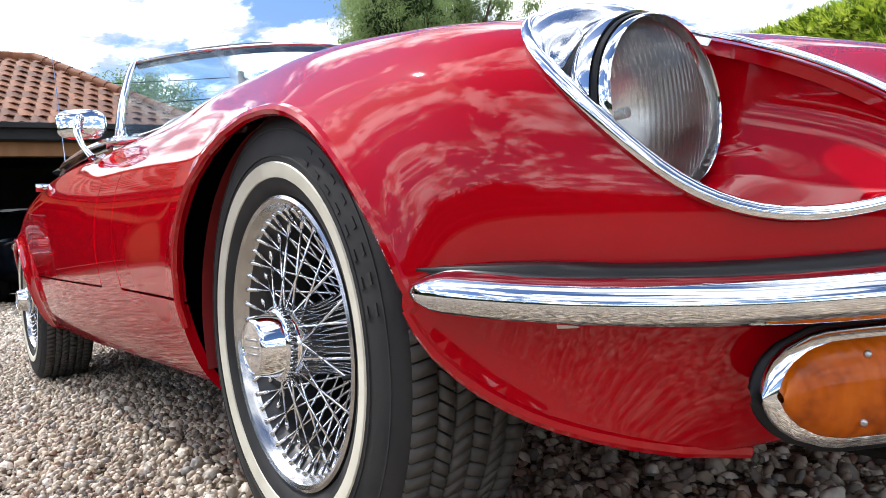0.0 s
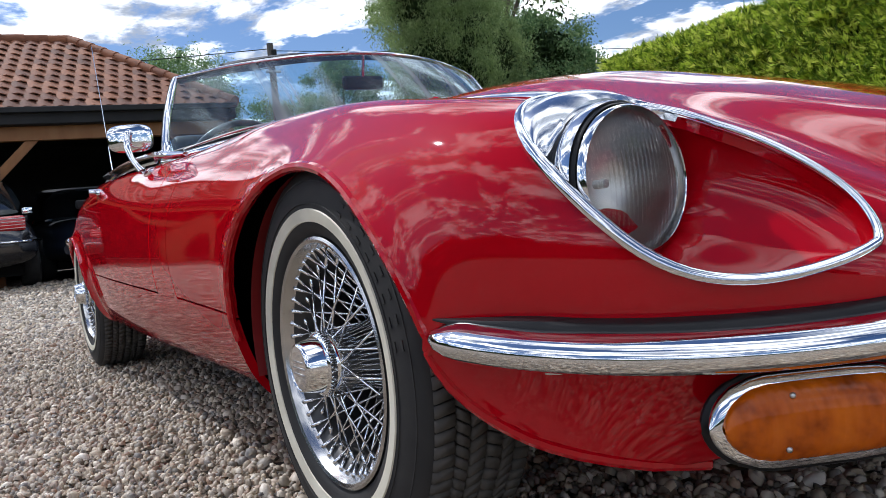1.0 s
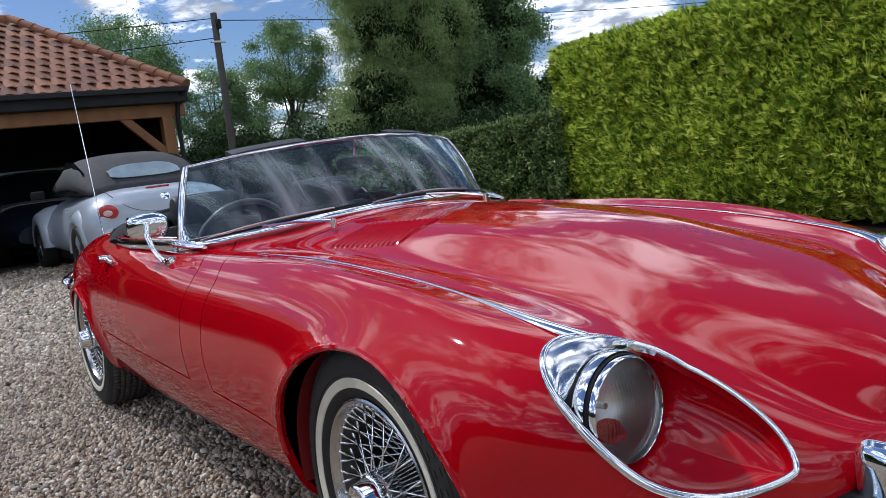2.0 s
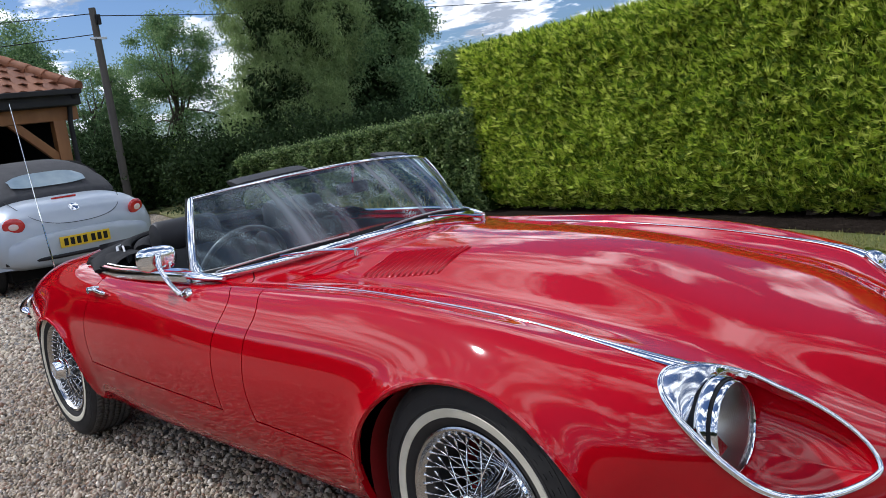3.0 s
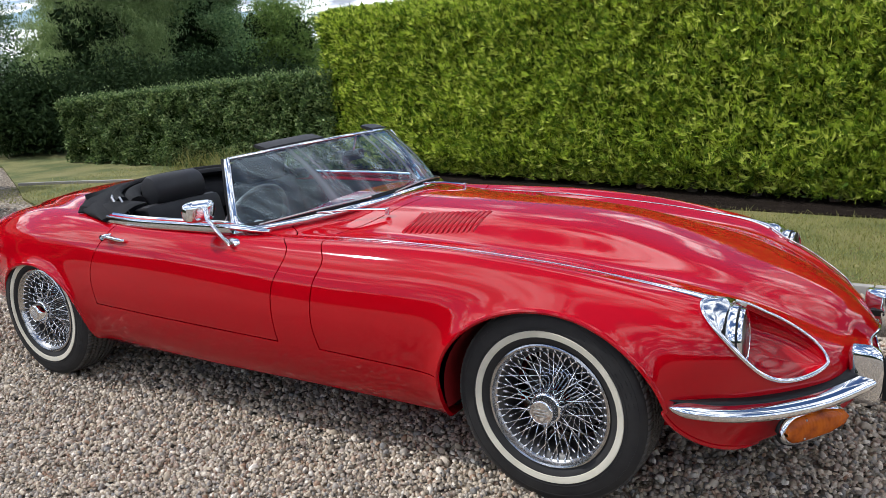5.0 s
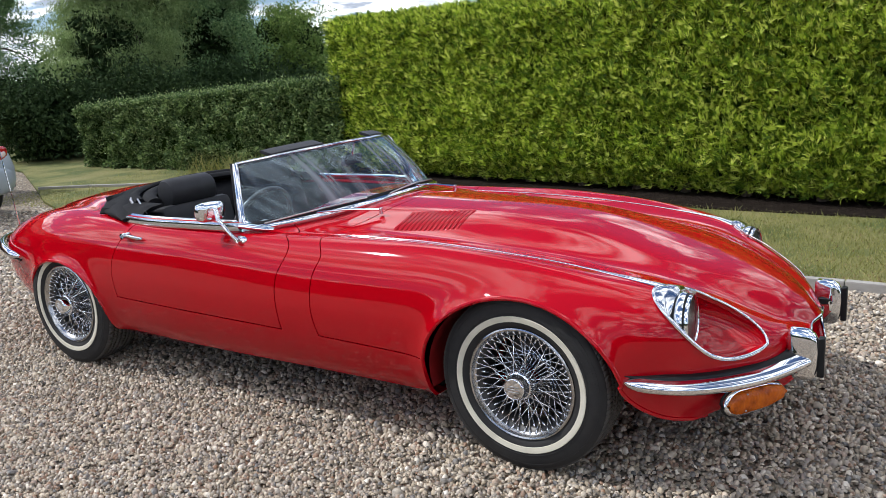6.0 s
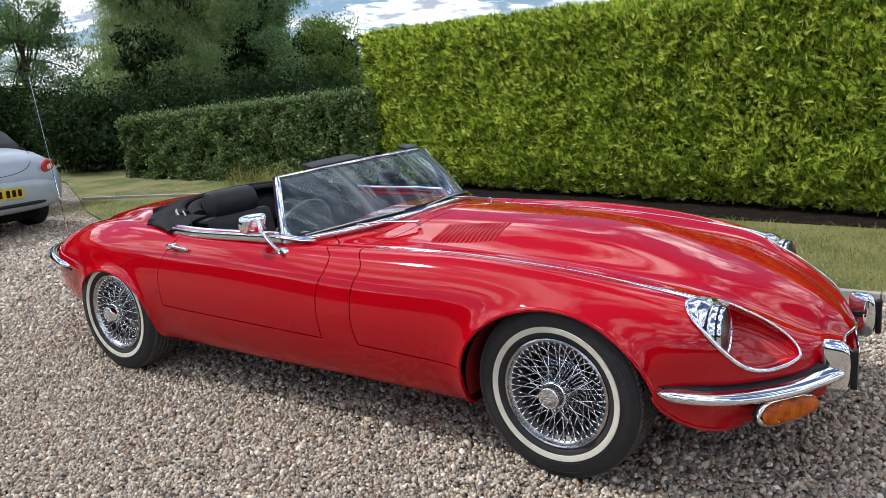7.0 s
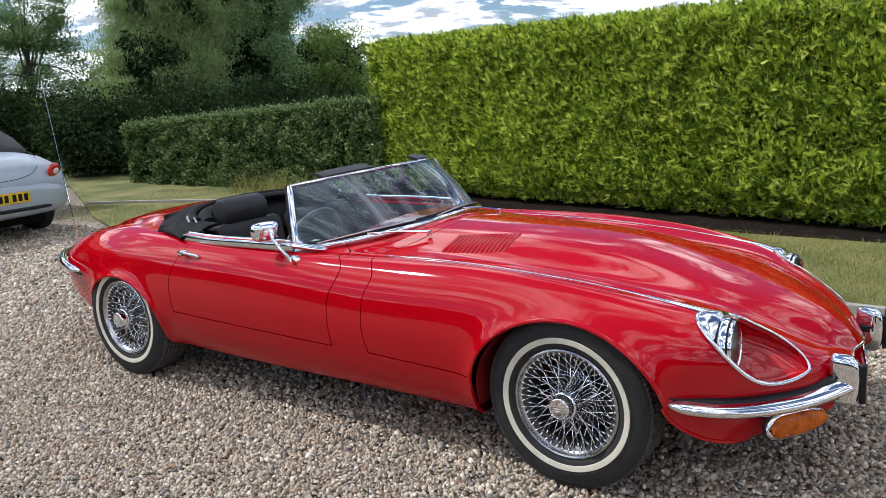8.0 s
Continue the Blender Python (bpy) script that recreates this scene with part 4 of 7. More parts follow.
def build_body(car):
    GAP = 0.0027
    halves = {"bonnet": [], "body": []}
    for sign in (-1, 1):
        bm = half_body(sign)
        for f in (wheel_cut, mouth, cockpit, egg):
            slice_at(bm, f)
        bmesh.ops.delete(bm, geom=[f for f in bm.faces if wheel_cut(middle(f)) < 0 or mouth(middle(f)) < 0 or cockpit(middle(f)) < 0], context="FACES")
        bmesh.ops.delete(bm, geom=[f for f in bm.faces if egg(middle(f)) < 0 or (middle(f).x > 0.50 and on_lamp(middle(f), 0.084))], context="FACES")
        for k in (-GAP, GAP):
            slice_at(bm, lambda p: clip_line(p) + k)
            slice_at(bm, lambda p: sill_line(p) + k if -1.0 < p.x < -0.3 and abs(p.y) > 0.6 else 1.0)
        on_clip = lambda p: clip_line(p) > GAP and (sill_line(p) > GAP or p.x > -0.3 or abs(p.y) < 0.6)
        off_clip = lambda p: clip_line(p) < -GAP or (sill_line(p) < -GAP and p.x < -0.3 and abs(p.y) > 0.6)
        halves["bonnet"].append(take(bm, on_clip))
        rest = take(bm, off_clip)
        bm.free()
        front = lambda p: float(DOOR_FRONT(min(max(p.z, 0.15), 0.80))) - p.x
        rear = lambda p: p.x - float(DOOR_REAR(min(max(p.z, 0.15), 0.86)))
        for k in (-GAP, GAP):
            for f in (front, rear, door_sill):
                slice_at(rest, lambda p: f(p) + k if abs(p.y) > 0.5 and -2.4 < p.x < -1.0 else 1.0)
        inside = lambda p, g: abs(p.y) > 0.5 and front(p) > g and rear(p) > g and door_sill(p) > g
        door = take(rest, lambda p: inside(p, GAP))
        skin("door", door, RED, car, "closed red door")
        halves["body"].append(take(rest, lambda p: not inside(p, -GAP)))
        rest.free()
    for name, label in (("bonnet", "red bonnet and front wings with a central bulge"), ("body", "red rear body, sills and scuttle")):
        a, b = halves[name]
        join(a, b)
        skin("bonnet" if name == "bonnet" else "body_shell", a, RED, car, label)


def join(a, b):
    """Adds skin b to skin a and sews them along the middle."""
    la, lb = a.verts.layers.float_vector["n"], b.verts.layers.float_vector["n"]
    vm = {}
    for v in b.verts:
        w = a.verts.new(v.co)
        w[la] = v[lb]
        vm[v] = w
    for f in b.faces:
        a.faces.new([vm[v] for v in f.verts])
    b.free()
    bmesh.ops.remove_doubles(a, verts=[v for v in a.verts if abs(v.co.y) < 1e-5], dist=1e-5)


def surface_at(x, ay=None, z=None):
    """The skin's place and outward normal (on the +y side) at x, and at a height z on the flank or a half width ay on the top."""
    col = int(np.argmin(np.abs(BX[0] - x)))
    rng = range(0, BX.shape[0] // 2 + 8) if ay is not None else range(STRIP_AT * 7, BX.shape[0] - 23)
    i = min(rng, key=lambda i: abs((BY[i, col] - ay) if ay is not None else (BZ[i, col] - z)))
    if ay is not None:
        n = i + 1 if BY[i, col] < ay else max(i - 1, 0)
        f = (ay - BY[i, col]) / ((BY[n, col] - BY[i, col]) or 1.0)
        near = col + 1 if BX[0, col] > x else max(col - 1, 0)
        g = (x - BX[0, col]) / ((BX[0, near] - BX[0, col]) or 1.0)
        h = BZ[i, col] + f * (BZ[n, col] - BZ[i, col]) + g * (BZ[i, near] - BZ[i, col])
        return Vector((x, ay, h)), Vector(BN[i, col])
    return Vector((x, BY[i, col], BZ[i, col])), Vector(BN[i, col])


car = thing("sports_car", "red open two-seat classic sports car with wire wheels on gravel", "car")
build_body(car)


# ---- headlamps, trim, bumpers and lamps of the car ----
def egg_rim(steps=72):
    """The edge of the headlamp opening, laid on the skin of the +y side."""
    P = np.stack([BX, BY, BZ], -1).reshape(-1, 3)
    P = P[(P[:, 0] > 0.3) & (P[:, 2] > 0.38)]
    q = P - np.array(EGG_C)
    a, b, n = q @ np.array(EGG_A), q @ np.array(EGG_B), q @ np.array(EGG_N)
    ok = np.abs(n) < 0.16
    a, b, n = a[ok], b[ok], n[ok]
    pts = []
    for k in range(steps):
        w = 2 * math.pi * k / steps
        ea = (0.211 if math.cos(w) > 0 else 0.204) * math.cos(w)
        eb = egg_mid(ea) + math.copysign(egg_half(ea, math.sin(w) > 0), math.sin(w))
        d = (a - ea) ** 2 + (b - eb) ** 2
        near = np.argsort(d)[:6]
        wt = 1 / (d[near] + 1e-6)
        pts.append((ea, eb, float((n[near] * wt).sum() / wt.sum())))
    lift = [p[2] for p in pts]
    # settle each point on the tangent planes of the skin round it
    G, N = np.stack([BX, BY, BZ], -1).reshape(-1, 3), BN.reshape(-1, 3)
    keep = (G[:, 0] > 0.3) & (G[:, 2] > 0.38) & (N @ np.array(EGG_N) > 0.3)
    G, N = G[keep], N[keep]
    for _ in range(4):
        for k, p in enumerate(pts):
            at = np.array(EGG_C + EGG_A * p[0] + EGG_B * p[1] + EGG_N * lift[k])
            near = np.argsort(((G - at) ** 2).sum(1))[:4]
            step = ((G[near] - at) * N[near]).sum(1) / (N[near] @ np.array(EGG_N))
            lift[k] += max(-0.02, min(0.02, float(step.mean())))
    lift = [(lift[i - 1] + 2 * lift[i] + lift[(i + 1) % steps]) / 4 for i in range(steps)]
    return [EGG_C + EGG_A * p[0] + EGG_B * p[1] + EGG_N * h for p, h in zip(pts, lift)]


RIM = egg_rim()


def flip(p, sign):
    return Vector((p[0], sign * p[1], p[2]))




def flute(m):
    """Upright ribs pressed into a lamp's glass."""
    n, l = m.node_tree.nodes, m.node_tree.links
    gl = [k for k in n if k.type == "BSDF_GLOSSY"][0]
    tc, wv, bp = n.new("ShaderNodeTexCoord"), n.new("ShaderNodeTexWave"), n.new("ShaderNodeBump")
    wv.bands_direction = "Y"
    wv.inputs["Scale"].default_value, wv.inputs["Distortion"].default_value = 42.0, 0.3
    bp.inputs["Strength"].default_value, bp.inputs["Distance"].default_value = 0.28, 0.002
    l.new(tc.outputs["Object"], wv.inputs["Vector"])
    l.new(wv.outputs["Fac"], bp.inputs["Height"])
    l.new(bp.outputs[0], gl.inputs["Normal"])


FLUTEGLASS = glass_mat("fluted_lamp_glass", (0.95, 0.95, 0.93), 0.85, 0.12, 1.6)
REFLECTOR = surface("lamp_reflector", [(0.0, (0.66, 0.65, 0.63)), (1.0, (0.80, 0.79, 0.77))], 0.34, 1, 18, 4, 0.15, 60, 0.002)
flute(FLUTEGLASS)


def headlamp(car, sign):
    rim = [flip(p, sign) for p in RIM]
    bm = bmesh.new()
    # red scoop behind the opening
    c = sum(rim, Vector()) / len(rim)
    into = flip(-EGG_N, sign)
    rings = []
    for k in range(13):
        w = radians(90 * k / 12)
        ring = []
        for p in rim:
            q = c + (p - c) * (math.cos(w) ** 0.62 * 0.995)
            ahead = min(max(((q - c).dot(flip(EGG_A, sign)) + 0.06) / 0.27, 0.0), 1.0)
            ring.append(q + into * (0.002 + 0.092 * (1 - 0.55 * ahead) * math.sin(w) ** 0.9))
        rings.append(ring)
    rings[-1] = [c + (p - c) * 0.02 + into * 0.094 for p in rim]
    loft(bm, rings)
    bmesh.ops.recalc_face_normals(bm, faces=bm.faces)
    bmesh.ops.reverse_faces(bm, faces=bm.faces)
    for v in bm.verts:
        if on_lamp(v.co, 0.102):
            v.co.x = min(v.co.x, 0.515)
    part("headlamp_scoop", bm, RED, car, "red bowl behind the headlamp opening", angle=80)
    bm = bmesh.new()
    tube(bm, [p + flip(EGG_N, sign) * 0.007 for p in rim], [0.0064 - 0.0018 * max(-1.0, min(1.0, (p - EGG_C).dot(EGG_B) / 0.09)) for p in RIM], 10, True, up=tuple(flip(EGG_N, sign)), flat=(1.0, 0.8))
    part("headlamp_trim", bm, CHROME, car, "thin chrome rim round the headlamp opening")
    # the cap: drawn from the rear of the opening up to the lamp's ring
    bm = bmesh.new()
    rows = []
    for k in range(21, 47):
        p = RIM[k] + EGG_N * 0.004
        way = Vector((0, p.y - LAMP_C.y, p.z - LAMP_C.z)).normalized()
        q = Vector((0.510, LAMP_C.y, LAMP_C.z - 0.004)) + way * 0.0985
        r = p + way * 0.002
        swell = (EGG_N + way).normalized()
        rows.append([flip(r - swell * 0.012, sign)] + [flip(r.lerp(q, t) + swell * (0.010 * math.sin(math.pi * t)), sign) for t in (0, 0.08, 0.2, 0.35, 0.5, 0.65, 0.8, 0.92, 1.0)] + [flip(q - way * 0.012, sign)])
    loft(bm, rows, False)
    part("headlamp_cap", fixed(bm), SOFTCHROME, car, "pointed chrome cap over the headlamp")
    base = Matrix.Translation(flip(LAMP_C + Vector((0, 0, -0.005)), sign)) @ Matrix.Scale(0.935, 4) @ Matrix.Rotation(radians(-2), 4, "Y") @ Matrix.Rotation(radians(-4 * sign), 4, "Z")
    bm = bmesh.new()
    lathe(bm, [(0.0, -0.085), (0.03, -0.080), (0.06, -0.060), (0.082, -0.022), (0.0895, -0.009)], "x", 40)
    head = part("headlamp", bm, REFLECTOR, car, "round fluted glass headlamp in a chrome ring")
    head.matrix_basis = base
    bm = bmesh.new()
    lathe(bm, [(0.0, 0.012), (0.03, 0.0105), (0.055, 0.007), (0.078, 0.0), (0.0895, -0.008)], "x", 48)
    lens = part("lens", facing(bm, Vector((1, 0, 0))), FLUTEGLASS, head, "fluted clear glass lens")
    lens.visible_shadow = False
    bm = bmesh.new()
    lathe(bm, [(0.0, -0.050), (0.006, -0.051), (0.006, -0.070), (0.0, -0.070)], "x", 16)
    part("bulb_shield", fixed(bm), STEEL, head)
    bm = bmesh.new()
    lathe(bm, [(0.0885, -0.012), (0.0892, 0.001), (0.0908, 0.004), (0.0932, 0.001), (0.0940, -0.010), (0.0935, -0.020)], "x", 56)
    part("bezel", fixed(bm), CHROME, head, "chrome bezel")
    bm = bmesh.new()
    lathe(bm, [(0.0935, -0.012), (0.0955, -0.009), (0.0972, -0.012), (0.0965, -0.030)], "x", 56)
    part("gasket", fixed(bm), BLACKTRIM, head, "black rubber gasket")
    bm = bmesh.new()
    lathe(bm, [(0.0968, -0.024), (0.0985, -0.016), (0.1005, -0.015), (0.1022, -0.021), (0.1030, -0.030), (0.1026, -0.038), (0.099, -0.042)], "x", 56)
    part("outer_ring", fixed(bm), CHROME, head, "chrome outer ring")
    bm = bmesh.new()
    lathe(bm, [(0.0985, -0.038), (0.0975, -0.055), (0.092, -0.075), (0.07, -0.105), (0.02, -0.125), (0.0, -0.127)], "x", 40)
    part("bucket", fixed(bm), BLACKTRIM, head)


def wing_strip(car, sign):
    i = STRIP_AT * 7
    cols = [j for j in range(BX.shape[1]) if -0.99 < BX[i, j] < 0.47]
    pts = [flip((BX[i, j], BY[i, j], BZ[i, j] + 0.0015), sign) for j in cols]
    wide = [0.0042 + 0.0185 * max(0.0, min(1.0, (BX[i, j] - 0.10) / 0.36)) ** 1.6 for j in cols]
    wide = [w * min(1, 0.3 + 0.1 * min(k, len(cols))) for k, w in enumerate(wide[::-1])][::-1]
    bm = bmesh.new()
    tube(bm, pts, wide, 10, flat=(1.0, 0.42))
    part("wing_strip", bm, CHROME, car, "chrome strip along the wing seam")


BUMPER = [(0.392, 0.792, 0.412), (0.45, 0.785, 0.408), (0.52, 0.758, 0.401), (0.60, 0.702, 0.394), (0.68, 0.625, 0.391), (0.76, 0.532, 0.395), (0.822, 0.442, 0.405), (0.862, 0.380, 0.415), (0.880, 0.345, 0.419)]


def dense(pts, n):
    P = np.array(pts, float)
    t = np.r_[0, np.cumsum(np.linalg.norm(np.diff(P, axis=0), axis=1))]
    f = [spline(t, P[:, k]) for k in range(3)]
    return [Vector((float(f[0](s)), float(f[1](s)), float(f[2](s)))) for s in np.linspace(0, t[-1], n)]


def blade(bm, path, sign, section, taper):
    """A bumper blade: a section of (out, up) swept along a path, closing to a point at its tail."""
    rings = []
    for k, p in enumerate(path):
        d = (path[min(k + 1, len(path) - 1)] - path[max(k - 1, 0)]).normalized()
        out = Vector((d.y, -d.x, 0)).normalized()
        if out.y < 0 and abs(out.y) > 0.2 or out.x < -0.2:
            out = -out
        g = taper(k / (len(path) - 1))
        rings.append([flip(p + out * (o * g[0]) + Vector((0, 0, u * g[1])), sign) for o, u in section])
    loft(bm, rings, True, True)
    return fixed(bm)


ROUND = [(0.0, -0.017), (0.012, -0.019), (0.022, -0.016), (0.029, -0.008), (0.031, 0.001), (0.028, 0.010), (0.020, 0.016), (0.010, 0.019), (0.0, 0.019), (-0.01, 0.014), (-0.01, -0.014)]


FRONT_ROUND = [(-0.016, -0.014), (0.0, -0.017), (0.012, -0.019), (0.022, -0.016), (0.029, -0.008), (0.031, 0.001), (0.028, 0.010), (0.020, 0.0165), (0.010, 0.020), (-0.004, 0.023), (-0.018, 0.025), (-0.022, 0.022)]


def front_bumper(car, sign):
    path = dense(BUMPER, 44)
    body = bmesh.new()
    grow = lambda s: (min(1.0, 0.25 + (s / 0.10) ** 0.6) if s < 0.1 else 1.0, min(1.0, 0.30 + 0.55 * (s / 0.06) ** 0.5 + s) if s < 0.15 else 1.0)
    bump = part("front_bumper", blade(body, path, sign, FRONT_ROUND, grow), CHROME, car, "chrome quarter bumper")
    bm = bmesh.new()
    path2 = [p + Vector((0, 0, 0.020 + 0.004 * min(1.0, k / 10))) for k, p in enumerate(path)]
    part("rubber_strip", blade(bm, path2, sign, [(-0.055, -0.012), (-0.010, -0.012), (-0.009, -0.006), (-0.011, 0.002), (-0.018, 0.008), (-0.055, 0.011)], lambda s: (min(1.0, 0.05 + s * 3), min(1.0, 0.10 + s * 4.5))), BLACKTRIM, bump, "black rubber strip behind the bumper")
    bm = bmesh.new()
    box(bm, (0.020, 0.008, 0.016), (0, 0, 0), 0.003, 2, Matrix.Translation(flip((0.556, 0.742, 0.384), sign)) @ Matrix.Rotation(radians(-40 * sign), 4, "Z"))
    box(bm, (0.070, 0.010, 0.006), (0, 0, 0.009), 0.002, 1, Matrix.Translation(flip((0.556, 0.742, 0.384), sign)) @ Matrix.Rotation(radians(-40 * sign), 4, "Z"))
    part("bumper_bracket", bm, STEEL, bump, "small pale metal bracket")
    # overrider: an upright chrome horn with a rubber face
    bm = bmesh.new()
    rings = []
    for z, x0, x1, w in ((0.348, 0.855, 0.905, 0.018), (0.360, 0.845, 0.922, 0.025), (0.40, 0.838, 0.930, 0.028), (0.45, 0.834, 0.932, 0.028), (0.49, 0.832, 0.928, 0.027), (0.510, 0.834, 0.918, 0.024), (0.522, 0.842, 0.900, 0.016)):
        r = []
        for k in range(16):
            a = 2 * math.pi * k / 16
            cx, cy = abs(math.cos(a)) ** 0.5 * math.copysign(1, math.cos(a)), abs(math.sin(a)) ** 0.5 * math.copysign(1, math.sin(a))
            r.append(flip(((x0 + x1) / 2 - 0.025 + cx * (x1 - x0) / 2, 0.370 + cy * w, z), sign))
        rings.append(r)
    loft(bm, rings, True, True)
    horn = part("overrider", fixed(bm), CHROME, bump, "upright chrome overrider")
    bm = bmesh.new()
    box(bm, (0.022, 0.036, 0.135), (0.913, sign * 0.370, 0.432), 0.008, 3)
    part("overrider_rubber", bm, BLACKTRIM, bump, "black rubber face of the overrider")


def indicator(car, sign):
    def ring(s, grow, out, ext=0.0):
        """A slice across the lamp at s from 0 (outer end) to 1."""
        p = Vector((0.672 + 0.150 * s, 0.622 - 0.178 * s, 0.312 + 0.016 * s))
        d = Vector((0.150, -0.178, 0.016)).normalized()
        n = Vector((0.178, 0.150, 0)).normalized()
        h = (0.043 + grow) * max(0.0, 1 - (1 - min((s + ext) / (0.24 + ext), 1)) ** 2) ** 0.5 * (1 - 0.08 * s) * (1.0 if s < 0.5 else max(0.02, 1 - ((s - 0.5) / 0.46) ** 3) ** 0.5)
        up = Vector((-0.05, 0, 1))
        pts = []
        for k in range(42):
            a = math.pi * (k / 41 - 0.5)
            pts.append(flip(p + up * (h * math.sin(a)) + n * (out * math.cos(a) ** 0.6 - 0.012), sign))
        return pts
    def strip(grow, out, ext, end):
        ss = [-ext + 0.002, -ext + 0.012, -ext + 0.03, -ext + 0.06, -ext + 0.11, 0.14, 0.2, 0.3, 0.42, 0.55, 0.68, end - 0.07, end - 0.03, end]
        return [ring(q, grow * (1 if q < end - 0.02 else 0.2), out * (1 if q < end - 0.04 else 0.75), ext) for q in ss]
    bm = bmesh.new()
    loft(bm, strip(0.0, 0.030, 0.0, 0.96), False, False)
    lens = part("indicator", fixed(bm), AMBER, car, "ribbed amber indicator lamp below the bumper")
    bm = bmesh.new()
    loft(bm, strip(0.0085, 0.020, 0.060, 0.96), False)
    part("indicator_surround", fixed(bm), CHROME, lens, "chrome surround")
    bm = bmesh.new()
    loft(bm, strip(0.0125, 0.008, 0.088, 0.97), False)
    part("indicator_gasket", fixed(bm), BLACKTRIM, lens, "black rubber gasket")
    for s, up in ((0.30, 0.026), (0.26, -0.028)):
        bm = bmesh.new()
        q = ring(s, 0, 0.030)[21 + (9 if up > 0 else -9)]
        bmesh.ops.create_uvsphere(bm, u_segments=8, v_segments=6, radius=0.0035, matrix=Matrix.Translation(q))
        part("screw", bm, STEEL, lens)


def rear_bumper(car, sign):
    path = dense([(-3.06, 0.752, 0.555), (-3.16, 0.735, 0.560), (-3.30, 0.690, 0.566), (-3.46, 0.615, 0.570), (-3.60, 0.515, 0.570), (-3.70, 0.40, 0.568), (-3.76, 0.28, 0.566)], 34)
    bm = bmesh.new()
    rings = []
    for k, p in enumerate(path):
        d = (path[min(k + 1, 33)] - path[max(k - 1, 0)]).normalized()
        out = Vector((d.y, -d.x, 0))
        out = out if out.y > 0 else -out
        g = min(1.0, 0.3 + k / 4)
        rings.append([flip(p + out * (o * g) + Vector((0, 0, u * g)), sign) for o, u in ROUND])
    loft(bm, rings, True, True)
    bump = part("rear_bumper", fixed(bm), CHROME, car, "chrome rear quarter bumper")
    bm = bmesh.new()
    tube(bm, [flip(p + Vector((0, 0, -0.020)), sign) for p in path], 0.006, 8)
    part("rubber_strip", fixed(bm), BLACKTRIM, bump)


# ---- windscreen ----
def screen_point(y, s, out=0.0):
    """A place on the windscreen: s from 0 at its foot to 1 at its top rail."""
    e = y / 0.66
    yt = y * (0.575 / 0.66)
    foot = Vector((screen_base(y), y, 0.845 - 0.16 * y * y))
    top = Vector((-1.275 - 0.68 * yt * yt, yt, 1.100 - 0.125 * yt * yt))
    p = foot.lerp(top, s)
    n = Vector((0.75, 1.1 * y, 0.5)).normalized()
    return p + n * (0.018 * math.sin(math.pi * s) + out)


def windscreen(car):
    ys = [-0.66 + 1.32 * k / 40 for k in range(41)]
    bm = bmesh.new()
    loft(bm, [[screen_point(y, s / 12) for s in range(13)] for y in ys], False)
    glass = part("windscreen", facing(bm, Vector((1, 0, 0.5))), SCREEN, car, "curved windscreen glass with streaks of wiped dust and painted reflection")
    glass.visible_shadow = False
    bm = bmesh.new()
    tube(bm, [screen_point(y, 1.0) for y in ys], 0.0085, 10, flat=(1.0, 0.8))
    part("top_rail", bm, CHROME, glass, "chrome windscreen rail")
    bm = bmesh.new()
    tube(bm, [screen_point(y, 1.0, -0.022) + Vector((0, 0, 0.004)) for y in ys], 0.011, 8)
    part("header_seal", bm, BLACKTRIM, glass, "black header seal")
    bm = bmesh.new()
    tube(bm, [screen_point(y, 0.0, 0.012) for y in ys], 0.016, 10, flat=(0.8, 1.0))
    part("base_trim", bm, CHROME, glass, "chrome strip at the foot of the screen")
    bm = bmesh.new()
    tube(bm, [screen_point(y, 0.05, 0.008) for y in ys], 0.012, 8, flat=(0.6, 1.2))
    part("base_seal", bm, BLACKTRIM, glass, "black rubber seal")
    for sign in (-1, 1):
        bm = bmesh.new()
        pts = [screen_point(sign * 0.662, s / 14) for s in range(-1, 15)]
        rad = [0.030, 0.026, 0.022, 0.0185, 0.0165] + [0.0155] * 10 + [0.013]
        tube(bm, pts, rad, 12, up=(0.4, sign, 0), flat=(1.0, 0.62))
        tube(bm, dense([screen_point(sign * 0.658, 0.24), screen_point(sign * 0.650, 0.09, 0.003), screen_point(sign * 0.625, 0.02, 0.008), screen_point(sign * 0.575, 0.0, 0.012)], 12), [0.010, 0.013, 0.016, 0.018, 0.019, 0.019, 0.019, 0.018, 0.017, 0.016, 0.015, 0.013], 10, flat=(1.0, 0.7))
        part("pillar", bm, CHROME, glass, "chrome windscreen pillar")
        bm = bmesh.new()
        tube(bm, [p + Vector((-0.020, sign * 0.002, 0)) for p in pts[2:]], 0.0075, 8)
        part("pillar_seal", bm, BLACKTRIM, glass)
        bm = bmesh.new()
        tube(bm, [(-1.235, sign * 0.640, 0.790), (-1.30, sign * 0.655, 0.794), (-1.37, sign * 0.672, 0.802), (-1.45, sign * 0.684, 0.806)], [0.010, 0.020, 0.024, 0.016], 10, flat=(1, 0.6))
        part("pillar_foot", bm, CHROME, glass)


